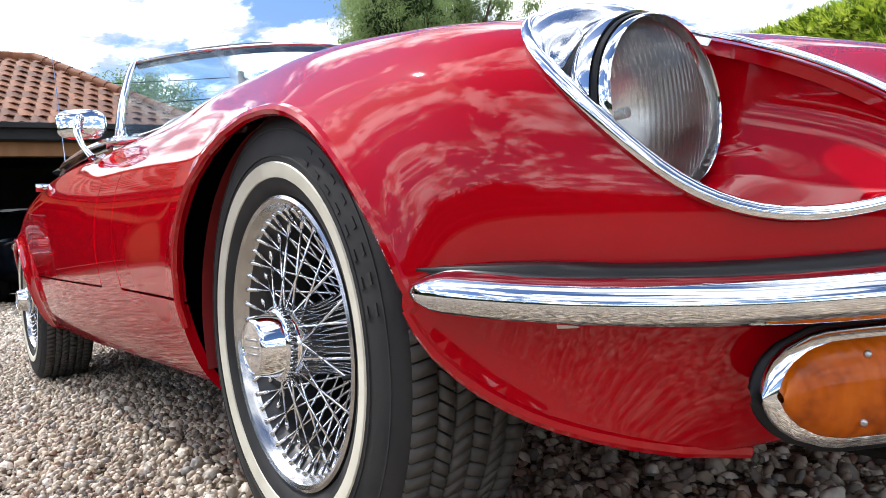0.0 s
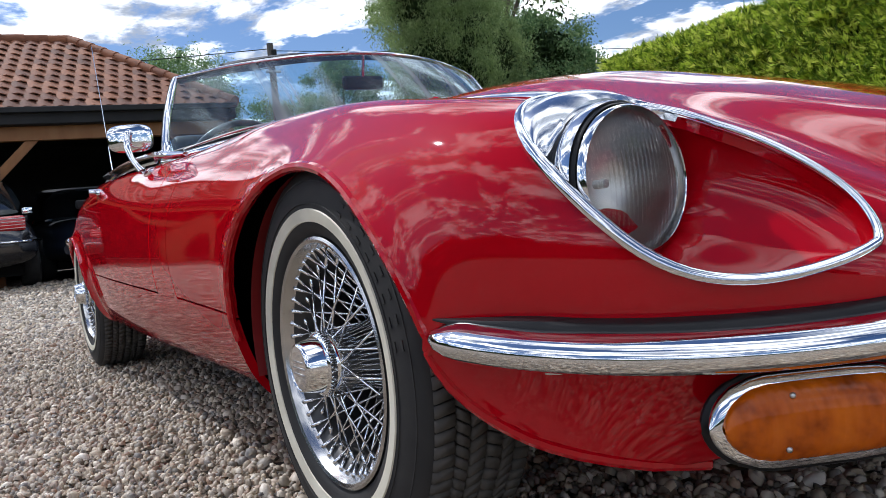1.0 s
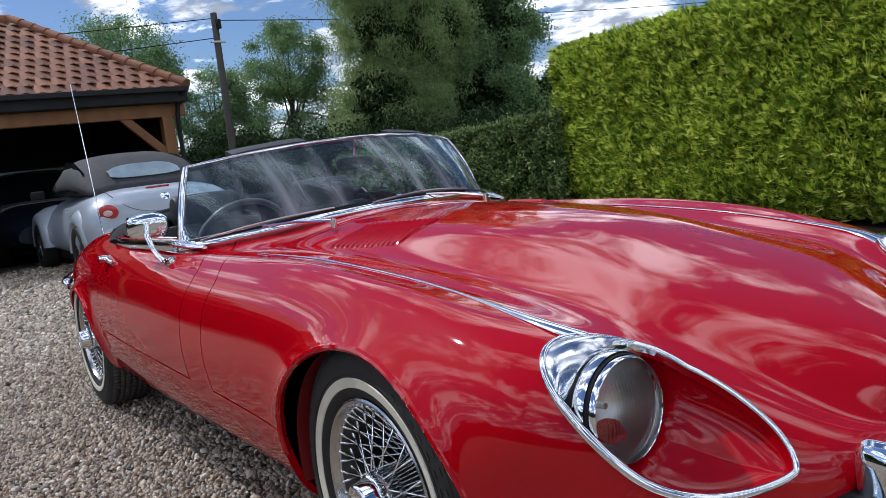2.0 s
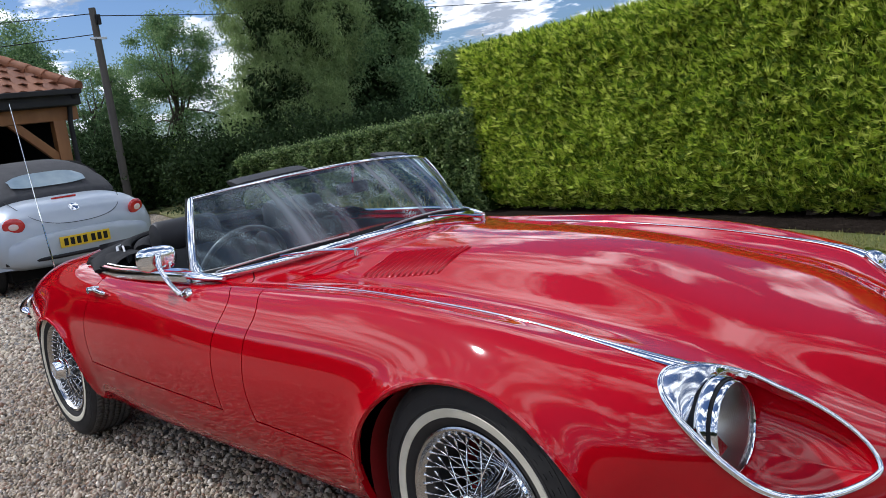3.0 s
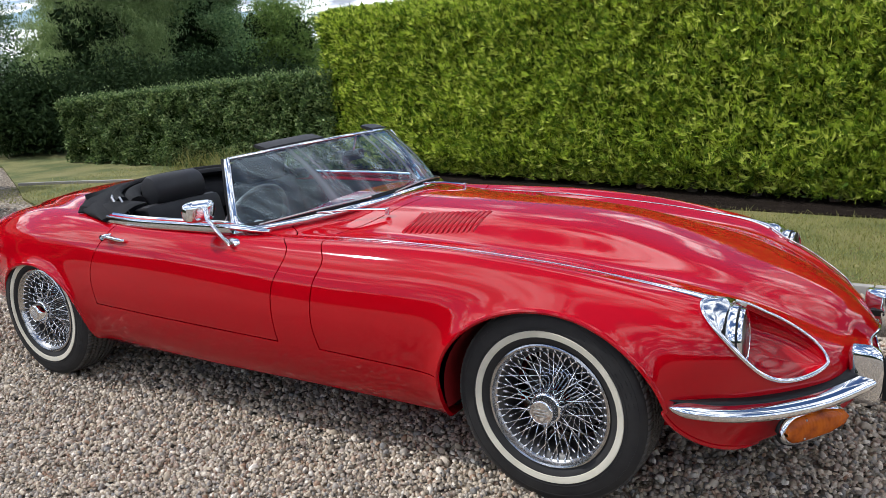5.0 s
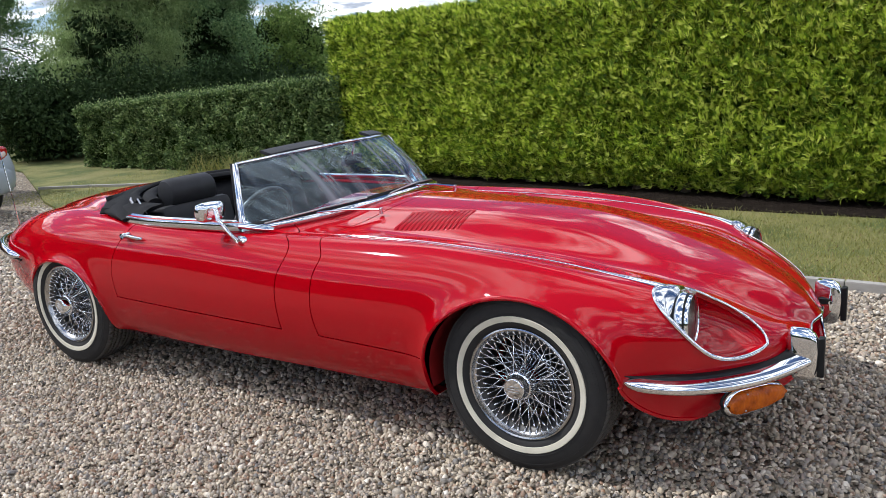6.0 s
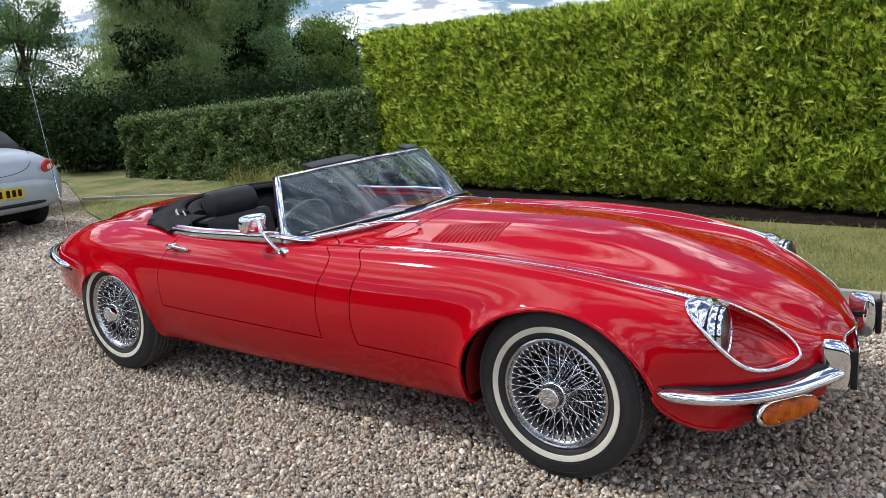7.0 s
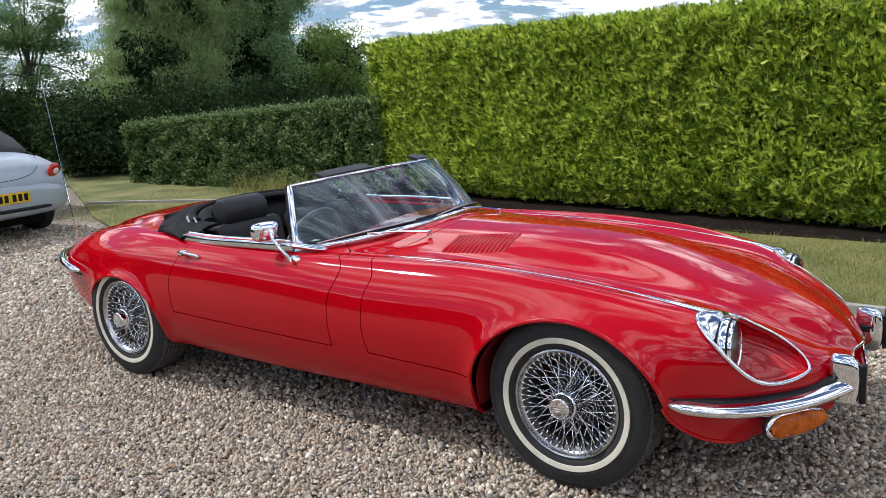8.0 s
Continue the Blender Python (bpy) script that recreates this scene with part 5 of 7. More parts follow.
def wiper(car, pivot, mid, tip, blade_from, blade_to):
    bm = bmesh.new()
    tube(bm, [pivot, Vector(pivot).lerp(Vector(mid), 0.5) + Vector((0, 0, 0.006)), mid], [0.0065, 0.0048, 0.0036], 8)
    lathe(bm, [(0.0, -0.02), (0.010, -0.02), (0.010, 0.006), (0.0, 0.009)], "z", 14, Matrix.Translation(pivot))
    arm = part("wiper_arm", fixed(bm), CHROME, car, "chrome wiper arm resting on the screen")
    bm = bmesh.new()
    tube(bm, dense([blade_from, mid, blade_to], 14), 0.0052, 8, flat=(0.6, 1.1))
    part("wiper_blade", bm, BLACKTRIM, arm, "black wiper blade")
    bm = bmesh.new()
    tube(bm, dense([Vector(blade_from) + Vector((0.01, 0, 0.007)), Vector(mid) + Vector((0.004, 0, 0.012)), Vector(blade_to) + Vector((0.01, 0, 0.007))], 10), 0.0035, 6)
    part("wiper_bridge", bm, STEEL, arm)


def side_mirror(car, sign):
    foot, up = surface_at(-1.365, z=0.752)
    bm = bmesh.new()
    tube(bm, dense([flip(p, sign) for p in ((-1.365, 0.742, 0.755), (-1.385, 0.758, 0.785), (-1.42, 0.764, 0.825), (-1.45, 0.760, 0.855), (-1.462, 0.752, 0.885), (-1.485, 0.742, 0.890))], 20), [0.016, 0.0135, 0.0115, 0.0105, 0.010] + [0.0095] * 15, 10, flat=(1, 0.7))
    lathe(bm, [(0.0, -0.006), (0.030, -0.006), (0.028, 0.003), (0.016, 0.007), (0.0, 0.008)], "z", 20, Matrix.Translation(flip(foot, sign)) @ Matrix.Rotation(radians(-math.degrees(math.acos(up.z)) * sign), 4, "X") @ Matrix.Diagonal((1.3, 0.7, 1, 1)))
    arm = part("door_mirror", fixed(bm), CHROME, car, "chrome door mirror on a curved stalk")
    m = Matrix.Translation(flip((-1.518, 0.735, 0.872), sign)) @ Matrix.Rotation(radians(14 * sign), 4, "Z")
    bm = bmesh.new()
    rings = []
    for x, g in ((0.020, 0.30), (0.0185, 0.72), (0.014, 0.92), (0.004, 1.0), (-0.012, 1.0), (-0.018, 0.97)):
        rings.append([m @ Vector((x, 0.070 * g * abs(math.cos(a)) ** 0.62 * math.copysign(1, math.cos(a)), 0.044 * g * abs(math.sin(a)) ** 0.62 * math.copysign(1, math.sin(a)))) for a in (2 * math.pi * k / 28 for k in range(28))])
    loft(bm, rings, True, True)
    part("mirror_shell", fixed(bm), CHROME, arm, "rounded chrome mirror shell")
    bm = bmesh.new()
    bm.faces.new([bm.verts.new(m @ Vector((-0.0195, 0.062 * math.cos(a), 0.038 * math.sin(a)))) for a in (2 * math.pi * k / 28 for k in range(28))])
    part("mirror_glass", fixed(bm), MIRROR, arm)


def door_fittings(car, sign):
    doors = [c for c in car.children if c.name.startswith("door") and "mirror" not in c.name]
    door = doors[0 if sign < 0 else 1]
    bm = bmesh.new()
    p, n = surface_at(-2.04, z=0.728)
    pts = [(-2.105, p.y + 0.006, 0.735), (-2.085, p.y + 0.013, 0.737), (-2.05, p.y + 0.015, 0.735), (-2.0, p.y + 0.016, 0.730), (-1.965, p.y + 0.012, 0.727)]
    tube(bm, dense([flip(q, sign) for q in pts], 14), [0.006, 0.009, 0.010] + [0.0085] * 8 + [0.008, 0.007, 0.004], 10, flat=(0.8, 1))
    lathe(bm, [(0.0, 0.018), (0.012, 0.016), (0.014, 0.0), (0.014, -0.03)], "y", 14, Matrix.Translation(flip((-2.088, p.y + 0.004, 0.736), sign)))
    part("door_handle", fixed(bm), CHROME, door, "chrome lever door handle")
    bm = bmesh.new()
    run = [(-1.40, 0.690, 0.797), (-1.60, 0.708, 0.798), (-1.80, 0.715, 0.796), (-2.0, 0.712, 0.794), (-2.16, 0.698, 0.796)]
    tube(bm, dense([flip(q, sign) for q in run], 24), 0.0125, 10, flat=(0.5, 1.55))
    part("door_top_strip", fixed(bm), SOFTCHROME, door, "chrome strip along the door top")
    bm = bmesh.new()
    tube(bm, dense([flip((x, y - 0.034, z + 0.017), sign) for x, y, z in run], 24), 0.008, 8)
    part("window_channel", fixed(bm), CHROME, door, "thin chrome window channel")
    bm = bmesh.new()
    tube(bm, dense([flip((x, y - 0.018, z + 0.008), sign) for x, y, z in run], 24), 0.012, 8)
    part("window_seal", fixed(bm), RED, door)


def louvres(car, sign):
    bonnet = [c for c in car.children if c.name == "bonnet"][0]
    for k in range(14):
        s = k / 13
        x = -0.745 + 0.262 * s
        y0, y1 = 0.274 - 0.078 * s, 0.432 - 0.072 * s
        bm = bmesh.new()
        rings = []
        for t in (0.0, 0.06, 0.5, 0.94, 1.0):
            y = y0 + (y1 - y0) * t
            p, n = surface_at(x, ay=y)
            h = 0.009 * (0.15 if t in (0.0, 1.0) else 1.0)
            rings.append([flip(Vector((x + dx, y, p.z)) + Vector((0, 0, dz * h)) + Vector((0, 0, 0 if dz else -0.004)), sign) for dx, dz in ((-0.0085, 0), (-0.0085, 0.9), (-0.004, 1.0), (0.003, 0.6), (0.0085, 0))])
        loft(bm, rings, False, True)
        fin = part("louvre", fixed(bm), RED, bonnet, angle=30)
        # a dark strip paints the shade in the louvre's opening
        bm = bmesh.new()
        loft(bm, [[r[0] + Vector((-0.0012, 0, 0.003)), r[1] + Vector((-0.0012, 0, -0.0012))] for r in rings], False)
        part("slot", fixed(bm), UNDER, fin, "dark strip painted for the shade in the slot", smooth=False)


def nose(car):
    """The dark air intake and its chrome rim."""
    P = np.stack([BX, BY, BZ], -1).reshape(-1, 3)
    P = P[P[:, 0] > 0.7]
    pts = []
    for k in range(56):
        a = 2 * math.pi * k / 56
        y, z = 0.24 * math.cos(a), 0.412 + 0.068 * math.sin(a)
        d = (P[:, 1] - abs(y)) ** 2 + (P[:, 2] - z) ** 2
        near = np.argsort(d)[:5]
        w = 1 / (d[near] + 1e-6)
        pts.append(Vector((float((P[near, 0] * w).sum() / w.sum()) + 0.001, y, z)))
    pts = [(pts[k - 1] + pts[k] * 2 + pts[(k + 1) % 56]) / 4 for k in range(56)]
    bm = bmesh.new()
    tube(bm, pts, 0.0055, 8, True, up=(1, 0, 0))
    part("intake_rim", bm, CHROME, car, "thin chrome rim of the air intake")
    bm = bmesh.new()
    lip = [Vector((p.x - 0.04, p.y * 0.97, 0.42 + (p.z - 0.42) * 0.95)) for p in pts]
    inner = [Vector((0.62, p.y * 0.9, 0.42 + (p.z - 0.42) * 0.9)) for p in pts]
    loft(bm, [lip, inner])
    bm.faces.new([bm.verts.new(p) for p in inner])
    part("air_intake", fixed(bm), UNDER, car, "dark air intake")
    bm = bmesh.new()
    loft(bm, [pts, lip])
    part("intake_lip", fixed(bm), RED, car, "rolled red lip of the air intake")


def aerial(car):
    p, n = surface_at(-3.60, ay=0.42)
    foot = flip(p, -1)
    bm = bmesh.new()
    tip = foot + Vector((-0.10, -0.03, 1.02))
    tube(bm, [foot + Vector((0, 0, -0.01)), foot + Vector((-0.004, 0, 0.04)), foot.lerp(tip, 0.4), foot.lerp(tip, 0.41), tip], [0.0045, 0.004, 0.0033, 0.0024, 0.0018], 8)
    mast = part("aerial", fixed(bm), CHROME, car, "thin chrome telescopic aerial")
    bm = bmesh.new()
    lathe(bm, [(0.014, -0.01), (0.014, 0.004), (0.009, 0.014), (0.008, 0.026), (0.0, 0.028)], "z", 16, Matrix.Translation(foot))
    part("aerial_base", fixed(bm), CHROME, mast)


for side in (-1, 1):
    headlamp(car, side)
    wing_strip(car, side)
    front_bumper(car, side)
    indicator(car, side)
    rear_bumper(car, side)
    door_fittings(car, side)
    louvres(car, side)
side_mirror(car, -1)
windscreen(car)
nose(car)
aerial(car)
wiper(car, (-0.885, -0.335, 0.836), screen_point(-0.46, 0.05, 0.022), None, screen_point(-0.615, 0.03, 0.018), screen_point(-0.25, 0.06, 0.018))
wiper(car, (-0.885, 0.28, 0.838), screen_point(0.10, 0.05, 0.022), None, screen_point(-0.12, 0.03, 0.018), screen_point(0.31, 0.06, 0.018))


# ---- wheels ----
# Steel with the shade behind the spokes put into its dark colour.
SHADESTEEL = surface("shade_dark_steel", [(0.0, (0.03, 0.03, 0.032)), (1.0, (0.10, 0.098, 0.095))], 0.5, 0.7, 20, 5, 0.2, 120, 0.001)

RIMCHROME = surface("worn_chrome", [(0.0, (0.42, 0.42, 0.42)), (1.0, (0.60, 0.60, 0.60))], 0.2, 1, 30, 5, 0.05, 200, 0.0004, rough_var=0.06)


def wheel(car, m):
    """A wire wheel with its whitewall tyre; its outer face looks to -y."""
    hub = new("wheel")
    hub.parent = car
    hub.matrix_basis = m
    hub["label"] = "chrome wire wheel with a whitewall tyre"
    bm = bmesh.new()
    prof = [(0.204, -0.080), (0.212, -0.090), (0.226, -0.0965), (0.245, -0.100), (0.268, -0.1005), (0.288, -0.097), (0.304, -0.0925), (0.315, -0.087), (0.3205, -0.081), (0.3215, -0.070)]
    lathe(bm, prof + [(r, -y) for r, y in prof[::-1]], "y", 96)
    part("tyre", fixed(bm), RUBBER, hub, "black tyre")
    bm = bmesh.new()
    lathe(bm, [(0.2315, -0.0965), (0.2325, -0.0995), (0.242, -0.1016), (0.2525, -0.1026), (0.254, -0.1005)], "y", 96)
    part("whitewall", fixed(bm), WHITEWALL, hub, "cream whitewall band")
    for r in (0.2625, 0.2985):
        bm = bmesh.new()
        y = -0.1003 if r < 0.28 else -0.0935
        lathe(bm, [(r - 0.0022, y + 0.002), (r - 0.0012, y - 0.0018), (r + 0.0012, y - 0.0016), (r + 0.0022, y + 0.003)], "y", 96)
        part("sidewall_rib", fixed(bm), RUBBER, hub)
    # tread: six rows of blocks with slanted cuts
    V, F = [], []
    rows = ((-0.080, -0.052, 104, 0.003), (-0.0485, -0.029, 116, -0.006), (-0.0255, -0.0015, 104, 0.005), (0.0015, 0.0255, 104, -0.005), (0.029, 0.0485, 116, 0.006), (0.052, 0.080, 104, -0.003))
    for y0, y1, n, skew in rows:
        for k in range(n):
            a0, a1 = 2 * math.pi * (k + 0.09) / n, 2 * math.pi * (k + 0.91) / n
            base = len(V)
            for rad in (0.320, 0.330):
                for y, sk in ((y0, -skew), (y1, skew)):
                    rr = rad - (0.0050 if abs(y) > 0.07 else (0.0010 if abs(y) > 0.04 else 0))
                    for a in (a0, (a0 + a1) / 2, a1):
                        aa = a + sk / 0.33
                        V.append((rr * math.cos(aa), y, rr * math.sin(aa)))
            b = base
            for q in ((6, 7, 10, 9), (7, 8, 11, 10), (0, 1, 7, 6), (1, 2, 8, 7), (3, 9, 10, 4), (4, 10, 11, 5), (0, 6, 9, 3), (2, 5, 11, 8)):
                F.append([b + i for i in q])
    t = raw_mesh("tread", V, F, TREAD, hub)
    tagged(t, "tread blocks of the tyre", kind="stuff")
    # raised lettering on the sidewall, as plain bars
    for k in range(8):
        a = radians(62 - k * 7.2)
        bm = bmesh.new()
        for c, w1, r0, r1 in ((a - 0.030, 0.052, 0.268, 0.274), (a - 0.030, 0.052, 0.284, 0.290)):
            vs = [bm.verts.new((r * math.cos(c + w), y, r * math.sin(c + w))) for r in (r0, r1) for w in (0, w1) for y in (-0.094, -0.1012 if r < 0.28 else -0.0980)]
            for q in ((0, 1, 3, 2), (4, 6, 7, 5), (0, 4, 5, 1), (2, 3, 7, 6), (1, 5, 7, 3)):
                bm.faces.new([vs[i] for i in q])
        part("raised_mark", fixed(bm), RUBBER, hub, smooth=False)
    bm = bmesh.new()
    lathe(bm, [(0.203, -0.078), (0.2075, -0.084), (0.2075, -0.091), (0.203, -0.0935), (0.1975, -0.091), (0.194, -0.083), (0.191, -0.078), (0.187, -0.073)], "y", 72)
    part("rim", fixed(bm), RIMCHROME, hub, "dulled chrome wheel rim")
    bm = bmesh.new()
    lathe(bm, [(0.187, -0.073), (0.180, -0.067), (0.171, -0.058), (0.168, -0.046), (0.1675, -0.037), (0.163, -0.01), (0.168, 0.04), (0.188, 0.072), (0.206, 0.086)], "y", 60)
    part("rim_well", fixed(bm), SHADESTEEL, hub, "inner side of the rim, coloured dark for shade")
    bm = bmesh.new()
    lathe(bm, [(0.030, -0.098), (0.046, -0.095), (0.050, -0.084), (0.050, -0.050), (0.055, -0.020), (0.062, 0.002), (0.074, 0.012), (0.080, 0.020), (0.079, 0.034), (0.05, 0.045)], "y", 36)
    part("hub_shell", fixed(bm), CHROME, hub, "chrome splined hub")
    bm = bmesh.new()
    lathe(bm, [(0.044, -0.092), (0.0500, -0.0945), (0.0505, -0.1055), (0.0480, -0.1085), (0.0465, -0.1095), (0.0400, -0.1360), (0.0385, -0.1400), (0.0360, -0.1415), (0.0350, -0.1400), (0.0, -0.1404)], "y", 40)
    nut = part("hub_nut", fixed(bm), CHROME, hub, "round chrome knock-off hub nut")
    for k in range(40):
        a = 2 * math.pi * k / 40
        if k == 0:
            bm = bmesh.new()
            box(bm, (0.0032, 0.0105, 0.0042), (0.0511, -0.1000, 0), 0.0009, 1)
            knurl = part("knurl", bm, CHROME, hub)
            knurl_me = knurl.data
        else:
            shared("knurl", knurl_me, hub, Matrix.Rotation(a, 4, "Y"))
    for r0, dz in ((0.020, 0.010), (0.024, 0.0), (0.020, -0.010)):
        bm = bmesh.new()
        box(bm, (r0 * 2, 0.001, 0.003), (0, -0.1408, dz), 0.0004, 1)
        part("nut_mark", bm, STEEL, hub)
    # spokes: long ones from the outer edge of the rim to the back of the hub, short ones from its front to the well
    kinds = {}
    for name, hub_r, hub_y, rim_r, rim_y, lean in (("a", 0.076, 0.014, 0.1865, -0.0745, 30), ("b", 0.076, 0.014, 0.1865, -0.0745, -30), ("c", 0.050, -0.086, 0.1760, -0.056, 20), ("d", 0.050, -0.086, 0.1760, -0.056, -20)):
        bm = bmesh.new()
        w = radians(lean)
        p0, p1 = Vector((hub_r * math.cos(w), hub_y, hub_r * math.sin(w))), Vector((rim_r, rim_y, 0))
        d = (p1 - p0).normalized()
        tube(bm, [p0, p1 - d * 0.016], 0.0021, 6)
        tube(bm, [p1 - d * 0.018, p1 - d * 0.003, p1 + d * 0.004], [0.0036, 0.0036, 0.0048], 6)
        me = bpy.data.meshes.new("spoke")
        fixed(bm).to_mesh(me)
        bm.free()
        me.polygons.foreach_set("use_smooth", [True] * len(me.polygons))
        me.materials.append(CHROME)
        kinds[name] = me
    for k in range(24):
        a = 2 * math.pi * k / 24
        shared("spoke", kinds["a"], hub, Matrix.Rotation(a, 4, "Y"))
        shared("spoke", kinds["b"], hub, Matrix.Rotation(a + radians(7.5), 4, "Y"))
        shared("spoke", kinds["c" if k % 2 else "d"], hub, Matrix.Rotation(a + radians(3.7), 4, "Y"))
    # the disc is darkened in its colour too, as shade behind the spokes
    bm = bmesh.new()
    lathe(bm, [(0.05, 0.050), (0.085, 0.048), (0.088, 0.056), (0.140, 0.056), (0.141, 0.068), (0.05, 0.070)], "y", 48)
    part("brake_disc", fixed(bm), SHADESTEEL, hub, "bare steel brake disc")
    bm = bmesh.new()
    lathe(bm, [(0.165, 0.085), (0.06, 0.088), (0.0, 0.088)], "y", 24)
    part("back_plate", fixed(bm), UNDER, hub)
    bm = bmesh.new()
    tube(bm, [(0.176, -0.045, -0.03), (0.172, -0.072, -0.032), (0.166, -0.088, -0.034)], [0.0045, 0.004, 0.0035], 8)
    part("tyre_valve", fixed(bm), BLACKTRIM, hub)
    return hub


def turned(side, deg):
    return Matrix.Rotation(radians(180 if side > 0 else 0), 4, "Z") @ Matrix.Rotation(radians(deg), 4, "Y")


first_wheel = wheel(car, Matrix.Translation((AXLES[0], -TRACK[0], WHEEL_R)) @ turned(-1, 0))
for where, side, deg in (((AXLES[1], -TRACK[1], WHEEL_R), -1, 41), ((AXLES[0], TRACK[0], WHEEL_R), 1, 100), ((AXLES[1], TRACK[1], WHEEL_R), 1, 210)):
    copy_thing(first_wheel, Matrix.Translation(where) @ turned(side, deg))


# ---- underside and cockpit ----
def wheelhouse(car, cx, cz, rx, rz, sign, z_low):
    bm = bmesh.new()
    rings = []
    outer = 0.768 if cx == 0 else 0.748
    for y, g in ((outer, 0.985), (outer - 0.03, 0.97), (0.60, 1.0), (0.50, 1.0), (0.46, 0.95)):
        r = []
        for k in range(25):
            a = math.pi * (k / 24 * 1.00 + 0.08)
            r.append((cx + rx * g * math.cos(a), sign * y, max(z_low, cz + rz * g * math.sin(a)) if math.sin(a) < 0 else cz + rz * g * math.sin(a)))
        rings.append(r)
    loft(bm, rings, False)
    end = [bm.verts.new(p) for p in rings[-1]]
    bm.faces.new(end)
    part("wheel_housing", fixed(bm), INNERRED, car, "dirty dark red wheel housing")


def flank_y(x, z):
    """The skin's half width on the flank at a place, between the grid's lines."""
    xs = BX[0]
    j = int(np.clip(np.searchsorted(-xs, -x) - 1, 0, len(xs) - 2))
    f = (xs[j] - x) / (xs[j] - xs[j + 1])
    low = STRIP_AT * 7
    ys = [float(np.interp(-z, -BZ[low:-21, k], BY[low:-21, k])) for k in (j, j + 1)]
    return ys[0] + (ys[1] - ys[0]) * f


def arch_lip(car, cx, cz, rx, rz, sign):
    bm = bmesh.new()
    pts = []
    for k in range(60):
        if cx == 0 and k < 16:
            z = 0.238 + 0.010 * k
            wide = rx - 0.01 + 8.0 * (0.40 - min(z, 0.40)) ** 2
            x = cx + wide * math.sqrt(max(1 - ((z - cz) / (rz if z > cz else 0.9)) ** 2, 0))
        else:
            first = 0.20 if cx == 0 else 0.0
            a = first + (math.pi - first) * (k - 16 if cx == 0 else k) / (43 if cx == 0 else 59)
            x, z = cx + rx * math.cos(a), cz + rz * math.sin(a)
        pts.append(flip((x, flank_y(x, z) - 0.006, z), sign))
    tube(bm, pts, 0.0085, 8, up=(0, 1, 0))
    part("arch_lip", fixed(bm), RED, car, "rolled red edge of the wheel opening")


for (ax_x, ax_z, ax_rx, ax_rz) in ARCHES:
    for side in (-1, 1):
        arch_lip(car, ax_x, ax_z, ax_rx, ax_rz, side)
        wheelhouse(car, ax_x, ax_z, ax_rx, ax_rz, side, 0.22)


def underside(car):
    bm = bmesh.new()
    for x0, x1, w in ((-3.2, -3.02, 0.55), (-3.0, -2.32, 0.44), (-2.30, -0.40, 0.66), (-0.38, 0.38, 0.44), (0.40, 0.66, 0.42)):
        box(bm, (x1 - x0, 2 * w, 0.05), ((x0 + x1) / 2, 0, 0.235), 0.01, 1)
    for y in (-0.2, 0.22):
        tube(bm, [(-3.4, y, 0.23), (-2.4, y, 0.20), (-0.8, y, 0.19)], 0.03, 8)
    part("underbody", bm, UNDER, car, "black underbody and pipes")


def cockpit_ring(g, z, n=64):
    out = []
    for k in range(n):
        a = 2 * math.pi * k / n
        c, s = math.cos(a), math.sin(a)
        out.append((-1.86 + 0.62 * g * abs(c) ** 0.4 * math.copysign(1, c), 0.655 * g * abs(s) ** 0.4 * math.copysign(1, s), z))
    return out


def cockpit_tub(car):
    bm = bmesh.new()
    rings = [cockpit_ring(1.0, 0.770), cockpit_ring(0.985, 0.74), cockpit_ring(0.97, 0.55), cockpit_ring(0.95, 0.31), cockpit_ring(0.5, 0.30)]
    loft(bm, rings)
    bm.faces.new([bm.verts.new(p) for p in cockpit_ring(0.5, 0.30)])
    bmesh.ops.recalc_face_normals(bm, faces=bm.faces)
    bmesh.ops.reverse_faces(bm, faces=bm.faces)
    part("cockpit_trim", bm, LEATHER, car, "black interior trim")
    bm = bmesh.new()
    rings = []
    for k in range(25):
        y = -0.63 + 1.26 * k / 24
        x = screen_base(y) - 0.05
        rings.append([(x + dx, y, z) for dx, z in ((0.03, 0.80), (-0.02, 0.835 - 0.14 * y * y), (-0.10, 0.835 - 0.13 * y * y), (-0.17, 0.815 - 0.1 * y * y), (-0.19, 0.78), (-0.17, 0.70), (-0.12, 0.60), (0.03, 0.60))])
    loft(bm, rings, True, True)
    part("dashboard", fixed(bm), LEATHER, car, "black padded dashboard")
    bm = bmesh.new()
    box(bm, (0.95, 0.20, 0.24), (-1.72, 0, 0.44), 0.05, 3)
    part("transmission_tunnel", bm, LEATHER, car)


def pads(bm, size, m, bevel, segs=4):
    box(bm, size, (0, 0, 0), bevel, segs, m)


